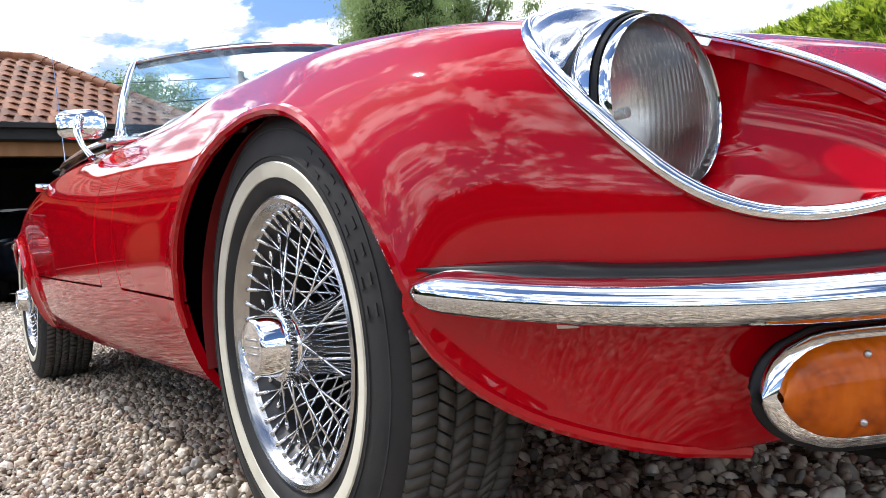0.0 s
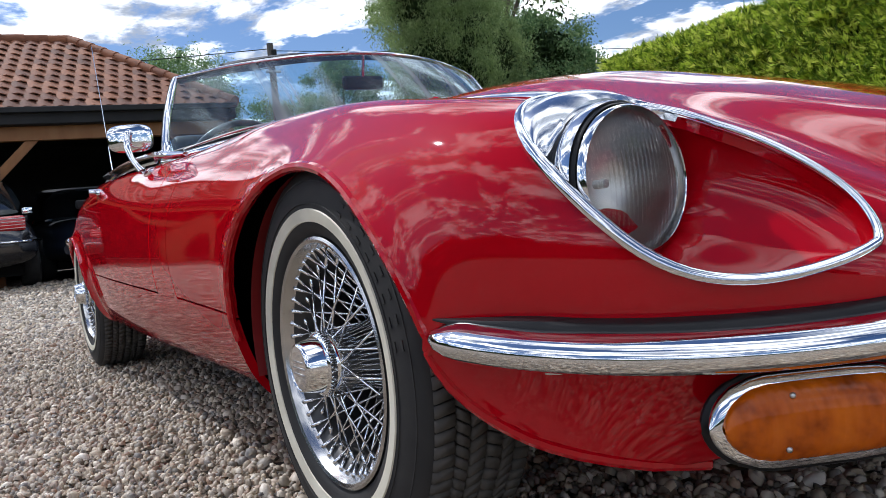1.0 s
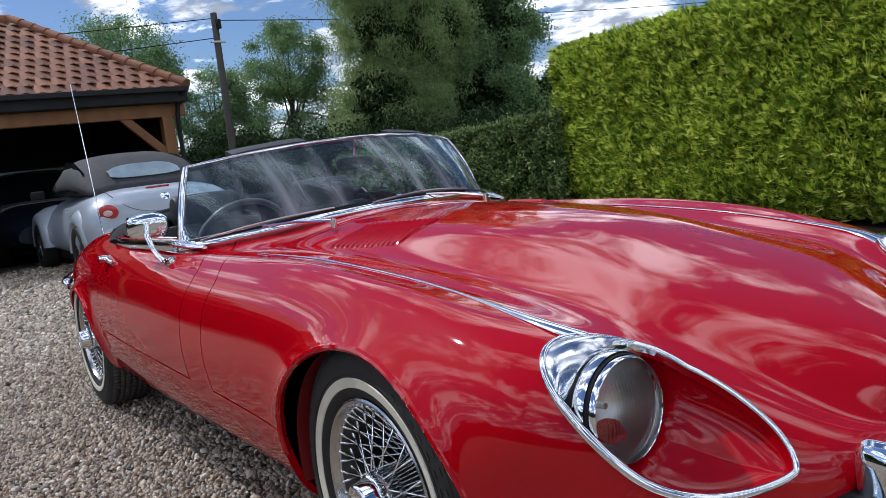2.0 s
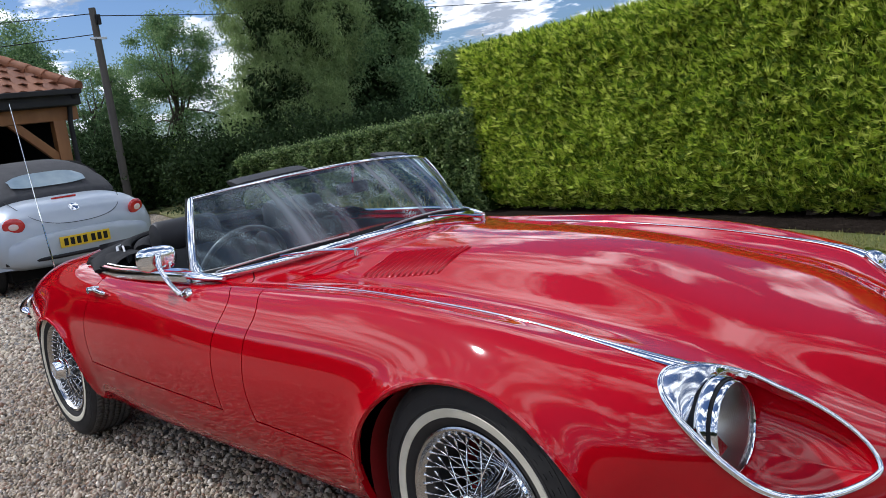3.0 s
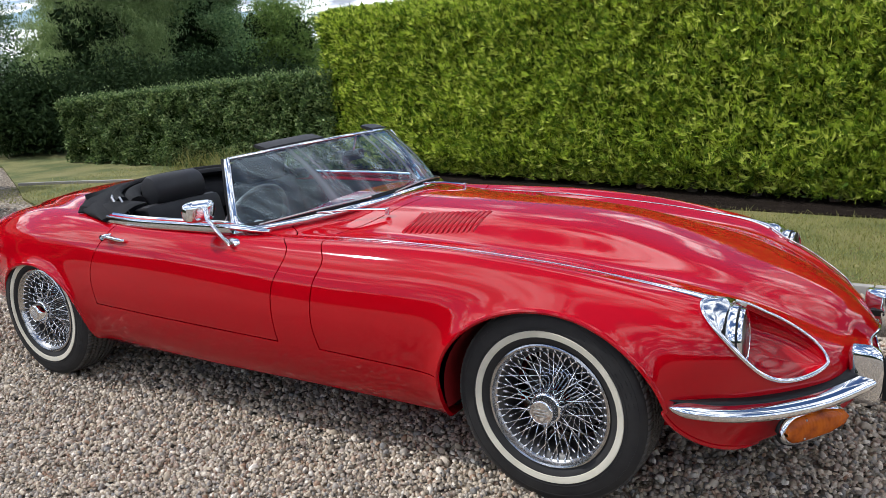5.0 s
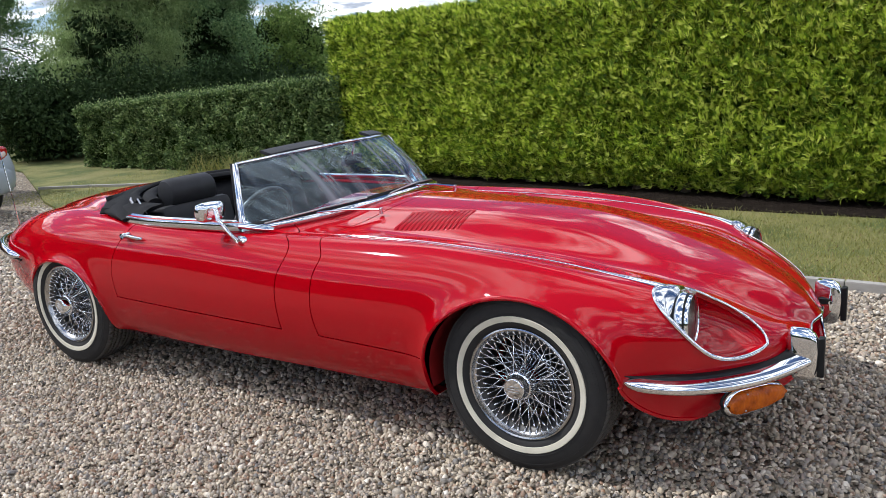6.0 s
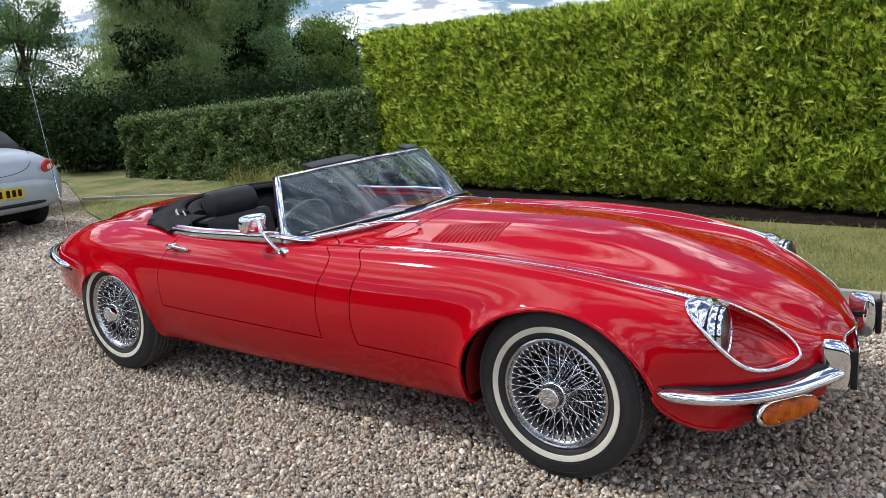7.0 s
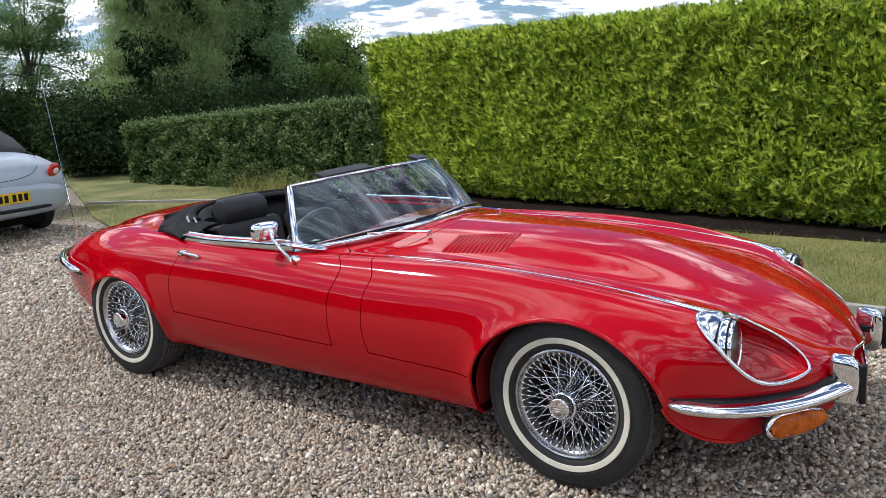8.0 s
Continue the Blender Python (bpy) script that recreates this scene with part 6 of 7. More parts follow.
def car_seat(car, y):
    bm = bmesh.new()
    pads(bm, (0.50, 0.46, 0.16), Matrix.Translation((-1.90, y, 0.43)) @ Matrix.Rotation(radians(-8), 4, "Y"), 0.06)
    seat = part("seat", bm, LEATHER, car, "black leather bucket seat")
    bm = bmesh.new()
    pads(bm, (0.14, 0.46, 0.46), Matrix.Translation((-2.13, y, 0.59)) @ Matrix.Rotation(radians(-14), 4, "Y"), 0.06)
    for k in range(5):
        tube(bm, [(-2.075 - 0.055 * t, y - 0.14 + 0.07 * k, 0.43 + 0.33 * t) for t in (0, 0.25, 0.5, 0.75, 1)], 0.024, 8)
    part("backrest", bm, LEATHER, seat, "pleated black leather backrest")
    bm = bmesh.new()
    prof = [(0.0, -0.152), (0.046, -0.151), (0.068, -0.144), (0.076, -0.130), (0.078, 0.0), (0.076, 0.130), (0.068, 0.144), (0.046, 0.151), (0.0, 0.152)]
    lathe(bm, prof, "y", 28, Matrix.Translation((-2.185, y, 0.872)) @ Matrix.Rotation(radians(-14), 4, "Y") @ Matrix.Diagonal((0.85, 1, 1.0, 1)))
    part("headrest", fixed(bm), LEATHER, seat, "rolled black headrest")
    bm = bmesh.new()
    for s in (-0.07, 0.07):
        tube(bm, [(-2.19, y + s, 0.74), (-2.215, y + s, 0.84)], 0.008, 8)
    part("headrest_post", bm, CHROME, seat)


def steering_wheel(car):
    m = Matrix.Translation((-1.60, -0.36, 0.735)) @ Matrix.Rotation(radians(-66), 4, "Y")
    bm = bmesh.new()
    tube(bm, [m @ Vector((0.192 * math.cos(a), 0.192 * math.sin(a), 0)) for a in (2 * math.pi * k / 48 for k in range(48))], 0.0115, 10, True)
    wood = surface("steering_rim", [(0, (0.07, 0.065, 0.06)), (1, (0.16, 0.15, 0.14))], 0.3, 0, 30, 4, coat=0.5)
    rim = part("steering_wheel", bm, wood, car, "thin-rimmed dark steering wheel")
    bm = bmesh.new()
    for a in (radians(90), radians(-90), radians(180)):
        tube(bm, [m @ Vector((0.03 * math.cos(a), 0.03 * math.sin(a), -0.035)), m @ Vector((0.186 * math.cos(a), 0.186 * math.sin(a), 0))], 0.009, 8, flat=(1.3, 0.4))
    lathe(bm, [(0.0, 0.0), (0.03, -0.006), (0.04, -0.03), (0.03, -0.16), (0.0, -0.3)], "z", 20, m)
    part("steering_spokes", fixed(bm), STEEL, rim)


def sun_visor(car, y):
    bm = bmesh.new()
    w = 0.25
    rings = []
    for k in range(9):
        yy = y - w / 2 + w * k / 8
        p = screen_point(yy * 0.66 / 0.575, 1.0)
        e = 0.006 if k in (0, 8) else 0.0085
        rings.append([p + Vector((-0.016, 0, 0.004 - e)), p + Vector((-0.016, 0, 0.004 + e)), p + Vector((-0.05, 0, 0.011 + e * 1.3)), p + Vector((-0.082, 0, 0.019 + e)), p + Vector((-0.090, 0, 0.019)), p + Vector((-0.082, 0, 0.019 - e)), p + Vector((-0.05, 0, 0.011 - e * 1.3))])
    loft(bm, rings, True, True)
    part("sun_visor", fixed(bm), LEATHER, car, "black padded sun visor turned up")


def inside_mirror(car):
    bm = bmesh.new()
    box(bm, (0.022, 0.15, 0.046), (-1.30, 0.0, 1.005), 0.016, 3)
    m = part("inside_mirror", bm, BLACKTRIM, car, "black inside mirror")
    bm = bmesh.new()
    tube(bm, [(-1.30, 0, 1.02), (-1.285, 0, 1.06), (-1.275, 0, 1.105)], 0.006, 8)
    part("mirror_stem", bm, CHROME, m)


def folded_hood(car):
    """The soft top, folded down in a horseshoe behind the seats."""
    line = dense([(-2.15, -0.665, 0.805), (-2.28, -0.635, 0.822), (-2.42, -0.565, 0.838), (-2.53, -0.44, 0.848), (-2.60, -0.24, 0.857), (-2.62, 0.0, 0.860), (-2.60, 0.24, 0.857), (-2.53, 0.44, 0.848), (-2.42, 0.565, 0.838), (-2.28, 0.635, 0.822), (-2.15, 0.665, 0.805)], 70)
    rng = random.Random(4)
    bm = bmesh.new()
    rings = []
    for k, p in enumerate(line):
        s = k / 69
        d = (line[min(k + 1, 69)] - line[max(k - 1, 0)]).normalized()
        inn = Vector((-d.y, d.x, 0)).normalized()
        if inn.dot(Vector((-1.9, 0, 0)) - Vector((p.x, p.y, 0))) < 0:
            inn = -inn
        full = math.sin(math.pi * min(max((s - 0.01) / 0.98, 0), 1)) ** 0.4
        r = []
        for q in range(18):
            a = 2 * math.pi * q / 18
            wob = 1 + 0.10 * math.sin(3 * a + k * 0.35) + 0.07 * noise.noise(Vector((k * 0.16, q * 0.5, 2)))
            r.append(p + inn * ((0.060 + 0.045 * full) * math.cos(a) * wob + 0.05 * full) + Vector((0, 0, (0.014 + 0.022 * full) * math.sin(a) * wob - 0.012)))
        rings.append(r)
    loft(bm, rings, True, True)
    hood = part("folded_hood", fixed(bm), CLOTH, car, "black cloth soft top folded down behind the seats")
    for j, (off, zz) in enumerate(((0.10, 0.030), (0.17, 0.018))):
        bm = bmesh.new()
        pts = []
        for k, p in enumerate(line[6:-6]):
            c = Vector((-1.9, 0, 0)) - Vector((p.x, p.y, 0))
            pts.append(p + c.normalized() * off + Vector((0, 0, zz)))
        tube(bm, pts, 0.016 + 0.008 * j, 8, flat=(1.5, 0.8))
        part("hood_fold", bm, CLOTH, hood)
    for s in (-1, 1):
        for pts, r in (([(-2.20, s * 0.60, 0.815), (-2.30, s * 0.56, 0.862), (-2.44, s * 0.44, 0.866)], 0.007), ([(-2.22, s * 0.56, 0.83), (-2.36, s * 0.50, 0.872)], 0.006), ([(-2.17, s * 0.575, 0.80), (-2.25, s * 0.555, 0.868)], 0.005)):
            bm = bmesh.new()
            tube(bm, pts, r, 8)
            part("hood_bar", bm, STEEL, hood, "folded steel hood bar")
        # a slack corner of cloth hanging over the rear wing
        bm = bmesh.new()
        rings = []
        for k in range(13):
            x = -2.09 - 0.34 * k / 12
            p, nn = surface_at(x, ay=0.60)
            low = 0.700 - 0.055 * (k / 12) + 0.012 * math.sin(k * 1.7)
            z = p.z
            rings.append([flip((x, 0.53, z + 0.045), s), flip((x, 0.60, z + 0.040 + 0.006 * math.sin(k * 1.3)), s), flip((x, 0.64, z + 0.026), s), flip((x, low, surface_at(x, ay=low)[0].z + 0.010), s), flip((x, low - 0.004, surface_at(x, ay=low)[0].z + 0.003), s)])
        loft(bm, rings, False)
        part("hood_corner", fixed(bm), CLOTH, hood, "slack corner of black hood cloth")
    bm = bmesh.new()
    rings = []
    for k in range(21):
        y = -0.56 + 1.12 * k / 20
        rings.append([(-2.30, y, 0.70), (-2.36, y, 0.80), (-2.50, y, 0.850 + 0.01 * math.sin(k)), (-2.62 + 0.12 * (y / 0.56) ** 2, y, 0.870)])
    loft(bm, rings, False)
    part("rear_shelf_cover", fixed(bm), CLOTH, hood)


underside(car)
cockpit_tub(car)
for seat_y in (-0.29, 0.29):
    car_seat(car, seat_y)
    sun_visor(car, seat_y * 1.05)
steering_wheel(car)
inside_mirror(car)
folded_hood(car)


def settle_nose(car):
    """Draws the nose in: the bonnet narrows ahead of the front axle and sits a little towards the driver's side."""
    shift = ease((-0.95, -0.5, 0.1, 0.55, 0.95), (0.0, -0.010, -0.045, -0.062, -0.066))

    back = ease((-0.2, 0.15, 0.45, 0.9), (0.0, -0.012, -0.020, -0.008))

    def moved(p):
        over = 1 + min(max(p.y / 0.44, -1.0), 1.0)
        return Vector((p.x + float(back(p.x)) * over, p.y + float(shift(p.x)) * over, p.z))
    for ob in car.children_recursive:
        if ob.type != "MESH" or ob.name.startswith(("wheel", "underbody")):
            continue
        if ob.matrix_basis != Matrix.Identity(4):
            if ob.parent == car:
                ob.location = moved(ob.location)
            continue
        if ob.parent.matrix_basis != Matrix.Identity(4):
            continue
        for v in ob.data.vertices:
            if v.co.x > -0.95:
                v.co = moved(v.co)
        ob.data.update()


settle_nose(car)


# ---- garage ----
def garage():
    g = thing("garage", "open oak-framed garage with a red clay pantile roof", "garage", kind="structure")
    X0, X1, YR, YL = -11.0, -16.6, 2.70, -6.4
    RX, RZ, RY = -13.8, 3.84, 0.90
    for y in (2.42, -0.69, -3.3, -5.9):
        bm = bmesh.new()
        box(bm, (0.17, 0.17, 2.0), (X0 - 0.25, y, 1.0), 0.012, 2)
        part("post", bm, OAK, g, "square oak post")
        for s in (-1, 1):
            if (y > 2 and s > 0) or (y < -5.5 and s < 0):
                continue
            bm = bmesh.new()
            m = Matrix.Translation((X0 - 0.25, y + s * 0.36, 1.70)) @ Matrix.Rotation(radians(-45 * s), 4, "X")
            box(bm, (0.10, 0.12, 0.86), (0, 0, 0), 0.01, 2, m)
            part("brace", bm, OAK, g, "slanting oak brace")
    bm = bmesh.new()
    box(bm, (0.18, 8.9, 0.19), (X0 - 0.25, -1.75, 2.045), 0.012, 2)
    part("front_beam", bm, OAK, g, "long oak beam")
    for name, size, at in (("fascia", (0.03, YR - YL, 0.20), (X0 + 0.02, (YR + YL) / 2, 2.245)), ("side_fascia", (X0 - X1, 0.03, 0.20), ((X0 + X1) / 2, YR - 0.015, 2.245)), ("gutter", (0.10, YR - YL, 0.075), (X0 + 0.085, (YR + YL) / 2, 2.325)), ("soffit", (0.30, YR - YL - 0.06, 0.02), (X0 - 0.14, (YR + YL) / 2, 2.15))):
        bm = bmesh.new()
        box(bm, size, at, 0.008, 1)
        part(name, bm, BLACKWOOD, g, "black painted board")
    bm = bmesh.new()
    tube(bm, [(X0 + 0.08, 2.62, 2.30), (X0 - 0.10, 2.58, 2.15), (X0 - 0.14, 2.56, 1.9), (X0 - 0.14, 2.56, 0.05)], 0.035, 10)
    part("downpipe", bm, BLACKWOOD, g, "black downpipe")
    for name, size, at in (("back_wall", (0.12, 8.5, 2.34), (-16.3, -1.8, 1.17)), ("side_wall", (4.9, 0.10, 2.34), (-13.85, 2.50, 1.17)), ("side_wall", (5.0, 0.10, 2.34), (-13.8, -6.1, 1.17))):
        bm = bmesh.new()
        box(bm, size, at)
        part(name, bm, BLACKWOOD, g, "black boarded wall")
    # roof deck: two slopes and a hip end
    bm = bmesh.new()
    v = [bm.verts.new(p) for p in ((X0, YR, 2.345), (X0, YL, 2.345), (RX, YL, RZ - 0.03), (RX, RY, RZ - 0.03), (X1, YR, 2.345), (X1, YL, 2.345))]
    for q in ((0, 3, 2, 1), (4, 5, 2, 3), (0, 4, 3), (1, 2, 5), (0, 1, 5, 4)):
        bm.faces.new([v[i] for i in q])
    part("roof_deck", fixed(bm), BLACKWOOD, g, smooth=False)

    def pantile():
        """One S-shaped clay tile, its long side up the slope (x), lying in a plane."""
        V, F = [], []
        n = 7
        for th in (0.0, 0.014):
            for a in range(2):
                for k in range(n):
                    w = k / (n - 1)
                    V.append((-0.31 * a, (w - 0.5) * 0.235, 0.017 * math.sin(2 * math.pi * (w - 0.06)) + th + (0.016 if a == 0 else 0.0)))
        for k in range(n - 1):
            F += [(2 * n + k, 2 * n + k + 1, 3 * n + k + 1, 3 * n + k), (k, n + k, n + k + 1, k + 1), (k, k + 1, 2 * n + k + 1, 2 * n + k)]
        me = bpy.data.meshes.new("pantile")
        me.from_pydata(V, [], F)
        me.polygons.foreach_set("use_smooth", [True] * len(me.polygons))
        me.set_sharp_from_angle(angle=radians(50))
        me.materials.append(CLAY)
        return me
    tile = pantile()
    run, rise = RX - X0, RZ - 2.345
    slope = math.hypot(run, rise)
    pitch = math.atan2(rise, -run)
    rr = random.Random(9)
    courses = int(slope / 0.265) + 1
    made = 0
    rest = []
    for c in range(courses):
        u = (c * 0.265 - 0.05) / slope
        x, z = X0 + run * u, 2.345 + rise * u
        y_hip = YR + (RY - YR) * max(u, 0)
        y = y_hip - 0.10
        while y > -4.4:
            m = Matrix.Translation((x, y, z + 0.022)) @ Matrix.Rotation(pitch + rr.uniform(-0.012, 0.012), 4, "Y") @ Matrix.Rotation(rr.uniform(-0.012, 0.012), 4, "Z")
            if y > -2.6 and made < 290:
                shared("roof_tile", tile, g, m)
                made += 1
            else:
                rest.append(m)
            y -= 0.205
    V = np.array([v.co[:] + (1,) for v in tile.vertices])
    F = np.array([p.vertices[:] for p in tile.polygons])
    if rest:
        AV = np.concatenate([(np.array(m) @ V.T).T[:, :3] for m in rest])
        AF = np.concatenate([F + i * len(V) for i in range(len(rest))])
        tagged(raw_mesh("further_tiles", AV, AF, CLAY, g, True), "red clay pantiles", kind="stuff")
    hip = [Vector((X0 + run * t, YR + (RY - YR) * t, 2.345 + rise * t + 0.05)) for t in (k / 13 for k in range(14))]
    for a, b in zip(hip, hip[1:]):
        bm = bmesh.new()
        tube(bm, [a - (b - a) * 0.08, b], [0.095, 0.082], 10)
        part("hip_tile", bm, CLAY, g, "half-round clay hip tile")
    for k in range(14):
        bm = bmesh.new()
        tube(bm, [(RX, RY - k * 0.34 + 0.03, RZ + 0.03), (RX, RY - (k + 1) * 0.34, RZ + 0.03)], [0.10, 0.088], 10)
        part("ridge_tile", bm, CLAY, g, "half-round clay ridge tile")


# ---- other parked cars ----
SILVER = surface("silver_paint", [(0.0, (0.36, 0.41, 0.47)), (1.0, (0.44, 0.49, 0.55))], 0.38, 0.2, 4, 3, coat=0.35, rough_var=0.05)
BLACKPAINT = surface("black_paint", [(0.0, (0.006, 0.006, 0.008)), (1.0, (0.012, 0.012, 0.015))], 0.25, 0, 4, 3, coat=1.0, rough_var=0.05)
BLUEPAINT = surface("dark_blue_paint", [(0.0, (0.010, 0.016, 0.028)), (1.0, (0.018, 0.026, 0.042))], 0.3, 0, 4, 3, coat=0.8, rough_var=0.05)
SOFTTOP = surface("charcoal_soft_top", [(0.0, (0.028, 0.028, 0.031)), (1.0, (0.06, 0.06, 0.064))], 0.85, 0, 14, 5, 0.4, 300, 0.001)
DARKGLASS = surface("dark_window_glass", [(0.0, (0.010, 0.013, 0.015)), (1.0, (0.02, 0.024, 0.027))], 0.04, 0, 4, 2, rough_var=0.0, coat=0.6)
PALEGLASS = surface("rear_window_glass", [(0.0, (0.16, 0.22, 0.25)), (0.5, (0.30, 0.38, 0.42)), (1.0, (0.5, 0.56, 0.58))], 0.05, 0, 5, 3, rough_var=0.0, coat=0.8)
REDLENS = surface("red_lamp_lens", [(0.0, (0.42, 0.010, 0.012)), (1.0, (0.60, 0.03, 0.03))], 0.12, 0, 40, 2, coat=0.8, rough_var=0.03)
PALELENS = surface("pale_lamp_lens", [(0.0, (0.7, 0.5, 0.48)), (1.0, (0.85, 0.72, 0.7))], 0.12, 0, 20, 2, coat=0.8, rough_var=0.03)
YELLOW = surface("yellow_plate", [(0.0, (0.62, 0.42, 0.012)), (1.0, (0.72, 0.50, 0.02))], 0.35, 0, 12, 3, rough_var=0.05)
ALLOY = surface("alloy", [(0.0, (0.35, 0.35, 0.36)), (1.0, (0.5, 0.5, 0.51))], 0.3, 1, 20, 3)


def plain_wheel(parent, at, radius, width, side):
    hub = new("wheel")
    hub.parent = parent
    hub.matrix_basis = Matrix.Translation(at) @ Matrix.Rotation(0 if side < 0 else math.pi, 4, "Z")
    w = width / 2
    bm = bmesh.new()
    lathe(bm, [(radius * 0.63, -w * 0.86), (radius * 0.72, -w), (radius * 0.9, -w * 0.97), (radius * 0.99, -w * 0.7), (radius, 0), (radius * 0.99, w * 0.7), (radius * 0.9, w), (radius * 0.6, w)], "y", 40)
    part("tyre", fixed(bm), RUBBER, hub)
    bm = bmesh.new()
    lathe(bm, [(radius * 0.64, -w * 0.84), (radius * 0.60, -w * 0.80), (radius * 0.56, -w * 0.45), (radius * 0.2, -w * 0.40), (0.0, -w * 0.55)], "y", 32)
    rim = part("rim", fixed(bm), BLACKTRIM, hub)
    for k in range(5):
        bm = bmesh.new()
        box(bm, (radius * 0.50, 0.02, radius * 0.16), (radius * 0.33, -w * 0.72, 0), 0.008, 2, Matrix.Rotation(2 * math.pi * k / 5, 4, "Y"))
        part("rim_spoke", bm, ALLOY, hub)
    return hub


def shell(bm, stations, n=20, power=0.55):
    """Lofts rounded sections: (x, half width, low z, high z, half width at the top)."""
    rings = []
    for x, w, z0, z1, wt in stations:
        r = []
        for k in range(n):
            a = math.pi * 2 * k / n
            c, s = math.cos(a), math.sin(a)
            cy = abs(c) ** power * math.copysign(1, c)
            sz = abs(s) ** power * math.copysign(1, s)
            h = (sz + 1) / 2
            r.append((x, cy * (w + (wt - w) * max(0.0, h - 0.45) / 0.55), z0 + (z1 - z0) * h))
        rings.append(r)
    loft(bm, rings, True, True)
    return fixed(bm)


def bubble_car():
    """A small round-backed convertible with its roof up; its nose looks along its own +x, rear axle at 0."""
    c = thing("convertible_car", "small silver-blue rounded convertible with a charcoal roof, parked on gravel", "car", Matrix.Translation((-8.50, 1.20, 0)) @ Matrix.Rotation(radians(180), 4, "Z"))
    bm = shell(bmesh.new(), [(-0.80, 0.60, 0.36, 0.66, 0.56), (-0.76, 0.76, 0.30, 0.80, 0.70), (-0.66, 0.83, 0.26, 0.90, 0.75), (-0.45, 0.85, 0.24, 0.955, 0.76), (-0.15, 0.85, 0.22, 0.99, 0.74), (0.2, 0.84, 0.20, 0.985, 0.72), (0.8, 0.80, 0.20, 0.96, 0.70), (1.6, 0.80, 0.20, 0.945, 0.68), (2.2, 0.79, 0.20, 0.93, 0.60), (2.7, 0.74, 0.22, 0.84, 0.55), (3.05, 0.60, 0.26, 0.70, 0.45), (3.2, 0.4, 0.32, 0.55, 0.3)], 32, 0.5)
    part("body", bm, SILVER, c, "silver-blue bodywork", angle=60)
    for side in (-1, 1):
        for x, r in ((0.0, 0.47), (2.51, 0.46)):
            bm = bmesh.new()
            rings = []
            for k in range(17):
                a = math.pi * k / 16
                ca, sa = math.cos(a), math.sin(a)
                rings.append([(x + r0 * ca * (1.25 if ca < 0 and x == 0 else 1.0), side * y, 0.30 + r0 * sa * 1.02) for y, r0 in ((0.74, 0.33), (0.845, 0.335), (0.862, 0.36), (0.850, 0.42), (0.80, r), (0.70, r + 0.05), (0.55, r + 0.08))])
            loft(bm, rings, False)
            part("wing", fixed(bm), SILVER, c, "rounded silver wing", angle=70)
            plain_wheel(c, (x, side * 0.755, 0.315), 0.315, 0.2, side)
        bm = bmesh.new()
        bmesh.ops.create_uvsphere(bm, u_segments=24, v_segments=14, radius=1, matrix=Matrix.Translation((-0.762, side * 0.635, 0.745)) @ Matrix.Rotation(radians(-24 * side), 4, "Z") @ Matrix.Rotation(radians(-14), 4, "Y") @ Matrix.Diagonal((0.034, 0.105, 0.085, 1)))
        lamp = part("tail_lamp", bm, REDLENS, c, "round red tail lamp")
        bm = bmesh.new()
        bmesh.ops.create_uvsphere(bm, u_segments=18, v_segments=10, radius=1, matrix=Matrix.Translation((-0.785, side * 0.643, 0.738)) @ Matrix.Rotation(radians(-24 * side), 4, "Z") @ Matrix.Rotation(radians(-14), 4, "Y") @ Matrix.Diagonal((0.018, 0.050, 0.036, 1)))
        part("lamp_centre", bm, PALELENS, lamp, "pale centre")
        bm = bmesh.new()
        box(bm, (0.10, 0.16, 0.11), (1.62, side * 0.90, 1.0), 0.04, 3)
        part("wing_mirror", bm, BLACKTRIM, c)
        bm = bmesh.new()
        box(bm, (0.16, 0.03, 0.03), (0.55, side * 0.805, 0.80), 0.012, 2)
        part("door_handle", bm, SILVER, c)
        bm = bmesh.new()
        rings = [[(x, side * y0, z0), (x, side * y1, z1)] for x, y0, z0, y1, z1 in ((0.15, 0.70, 0.985, 0.62, 1.20), (0.6, 0.745, 0.97, 0.61, 1.33), (1.1, 0.75, 0.96, 0.60, 1.37), (1.6, 0.745, 0.955, 0.62, 1.22), (1.95, 0.73, 0.95, 0.70, 1.0))]
        loft(bm, rings, False)
        part("side_window", fixed(bm), DARKGLASS, c)
    bm = shell(bmesh.new(), [(-0.24, 0.60, 0.90, 0.985, 0.56), (-0.16, 0.68, 0.90, 1.05, 0.60), (0.06, 0.72, 0.90, 1.20, 0.60), (0.35, 0.74, 0.90, 1.335, 0.59), (0.70, 0.75, 0.90, 1.405, 0.58), (1.1, 0.75, 0.90, 1.41, 0.57), (1.40, 0.73, 0.90, 1.34, 0.56), (1.45, 0.72, 0.90, 1.31, 0.55)], 28, 0.6)
    roof = part("soft_top", bm, SOFTTOP, c, "charcoal cloth roof", angle=60)
    bm = bmesh.new()
    rings = []
    for k in range(11):
        y = -0.40 + 0.08 * k
        e = (1 - (y / 0.42) ** 4)
        rings.append([(-0.125 + 0.10 * y * y, y, 1.125 - 0.03 * e), (-0.055 + 0.10 * y * y, y, 1.17), (0.03 + 0.10 * y * y, y, 1.175 + 0.075 * e)])
    loft(bm, rings, False)
    part("rear_window", fixed(bm), PALEGLASS, roof, "pale glass rear window")
    bm = bmesh.new()
    tube(bm, dense([(-0.16, -0.52, 0.985), (-0.56, -0.54, 0.915), (-0.785, -0.40, 0.765), (-0.812, 0, 0.69), (-0.785, 0.40, 0.765), (-0.56, 0.54, 0.915), (-0.16, 0.52, 0.985)], 40), 0.0035, 6)
    part("boot_seam", bm, BLACKTRIM, c)
    bm = bmesh.new()
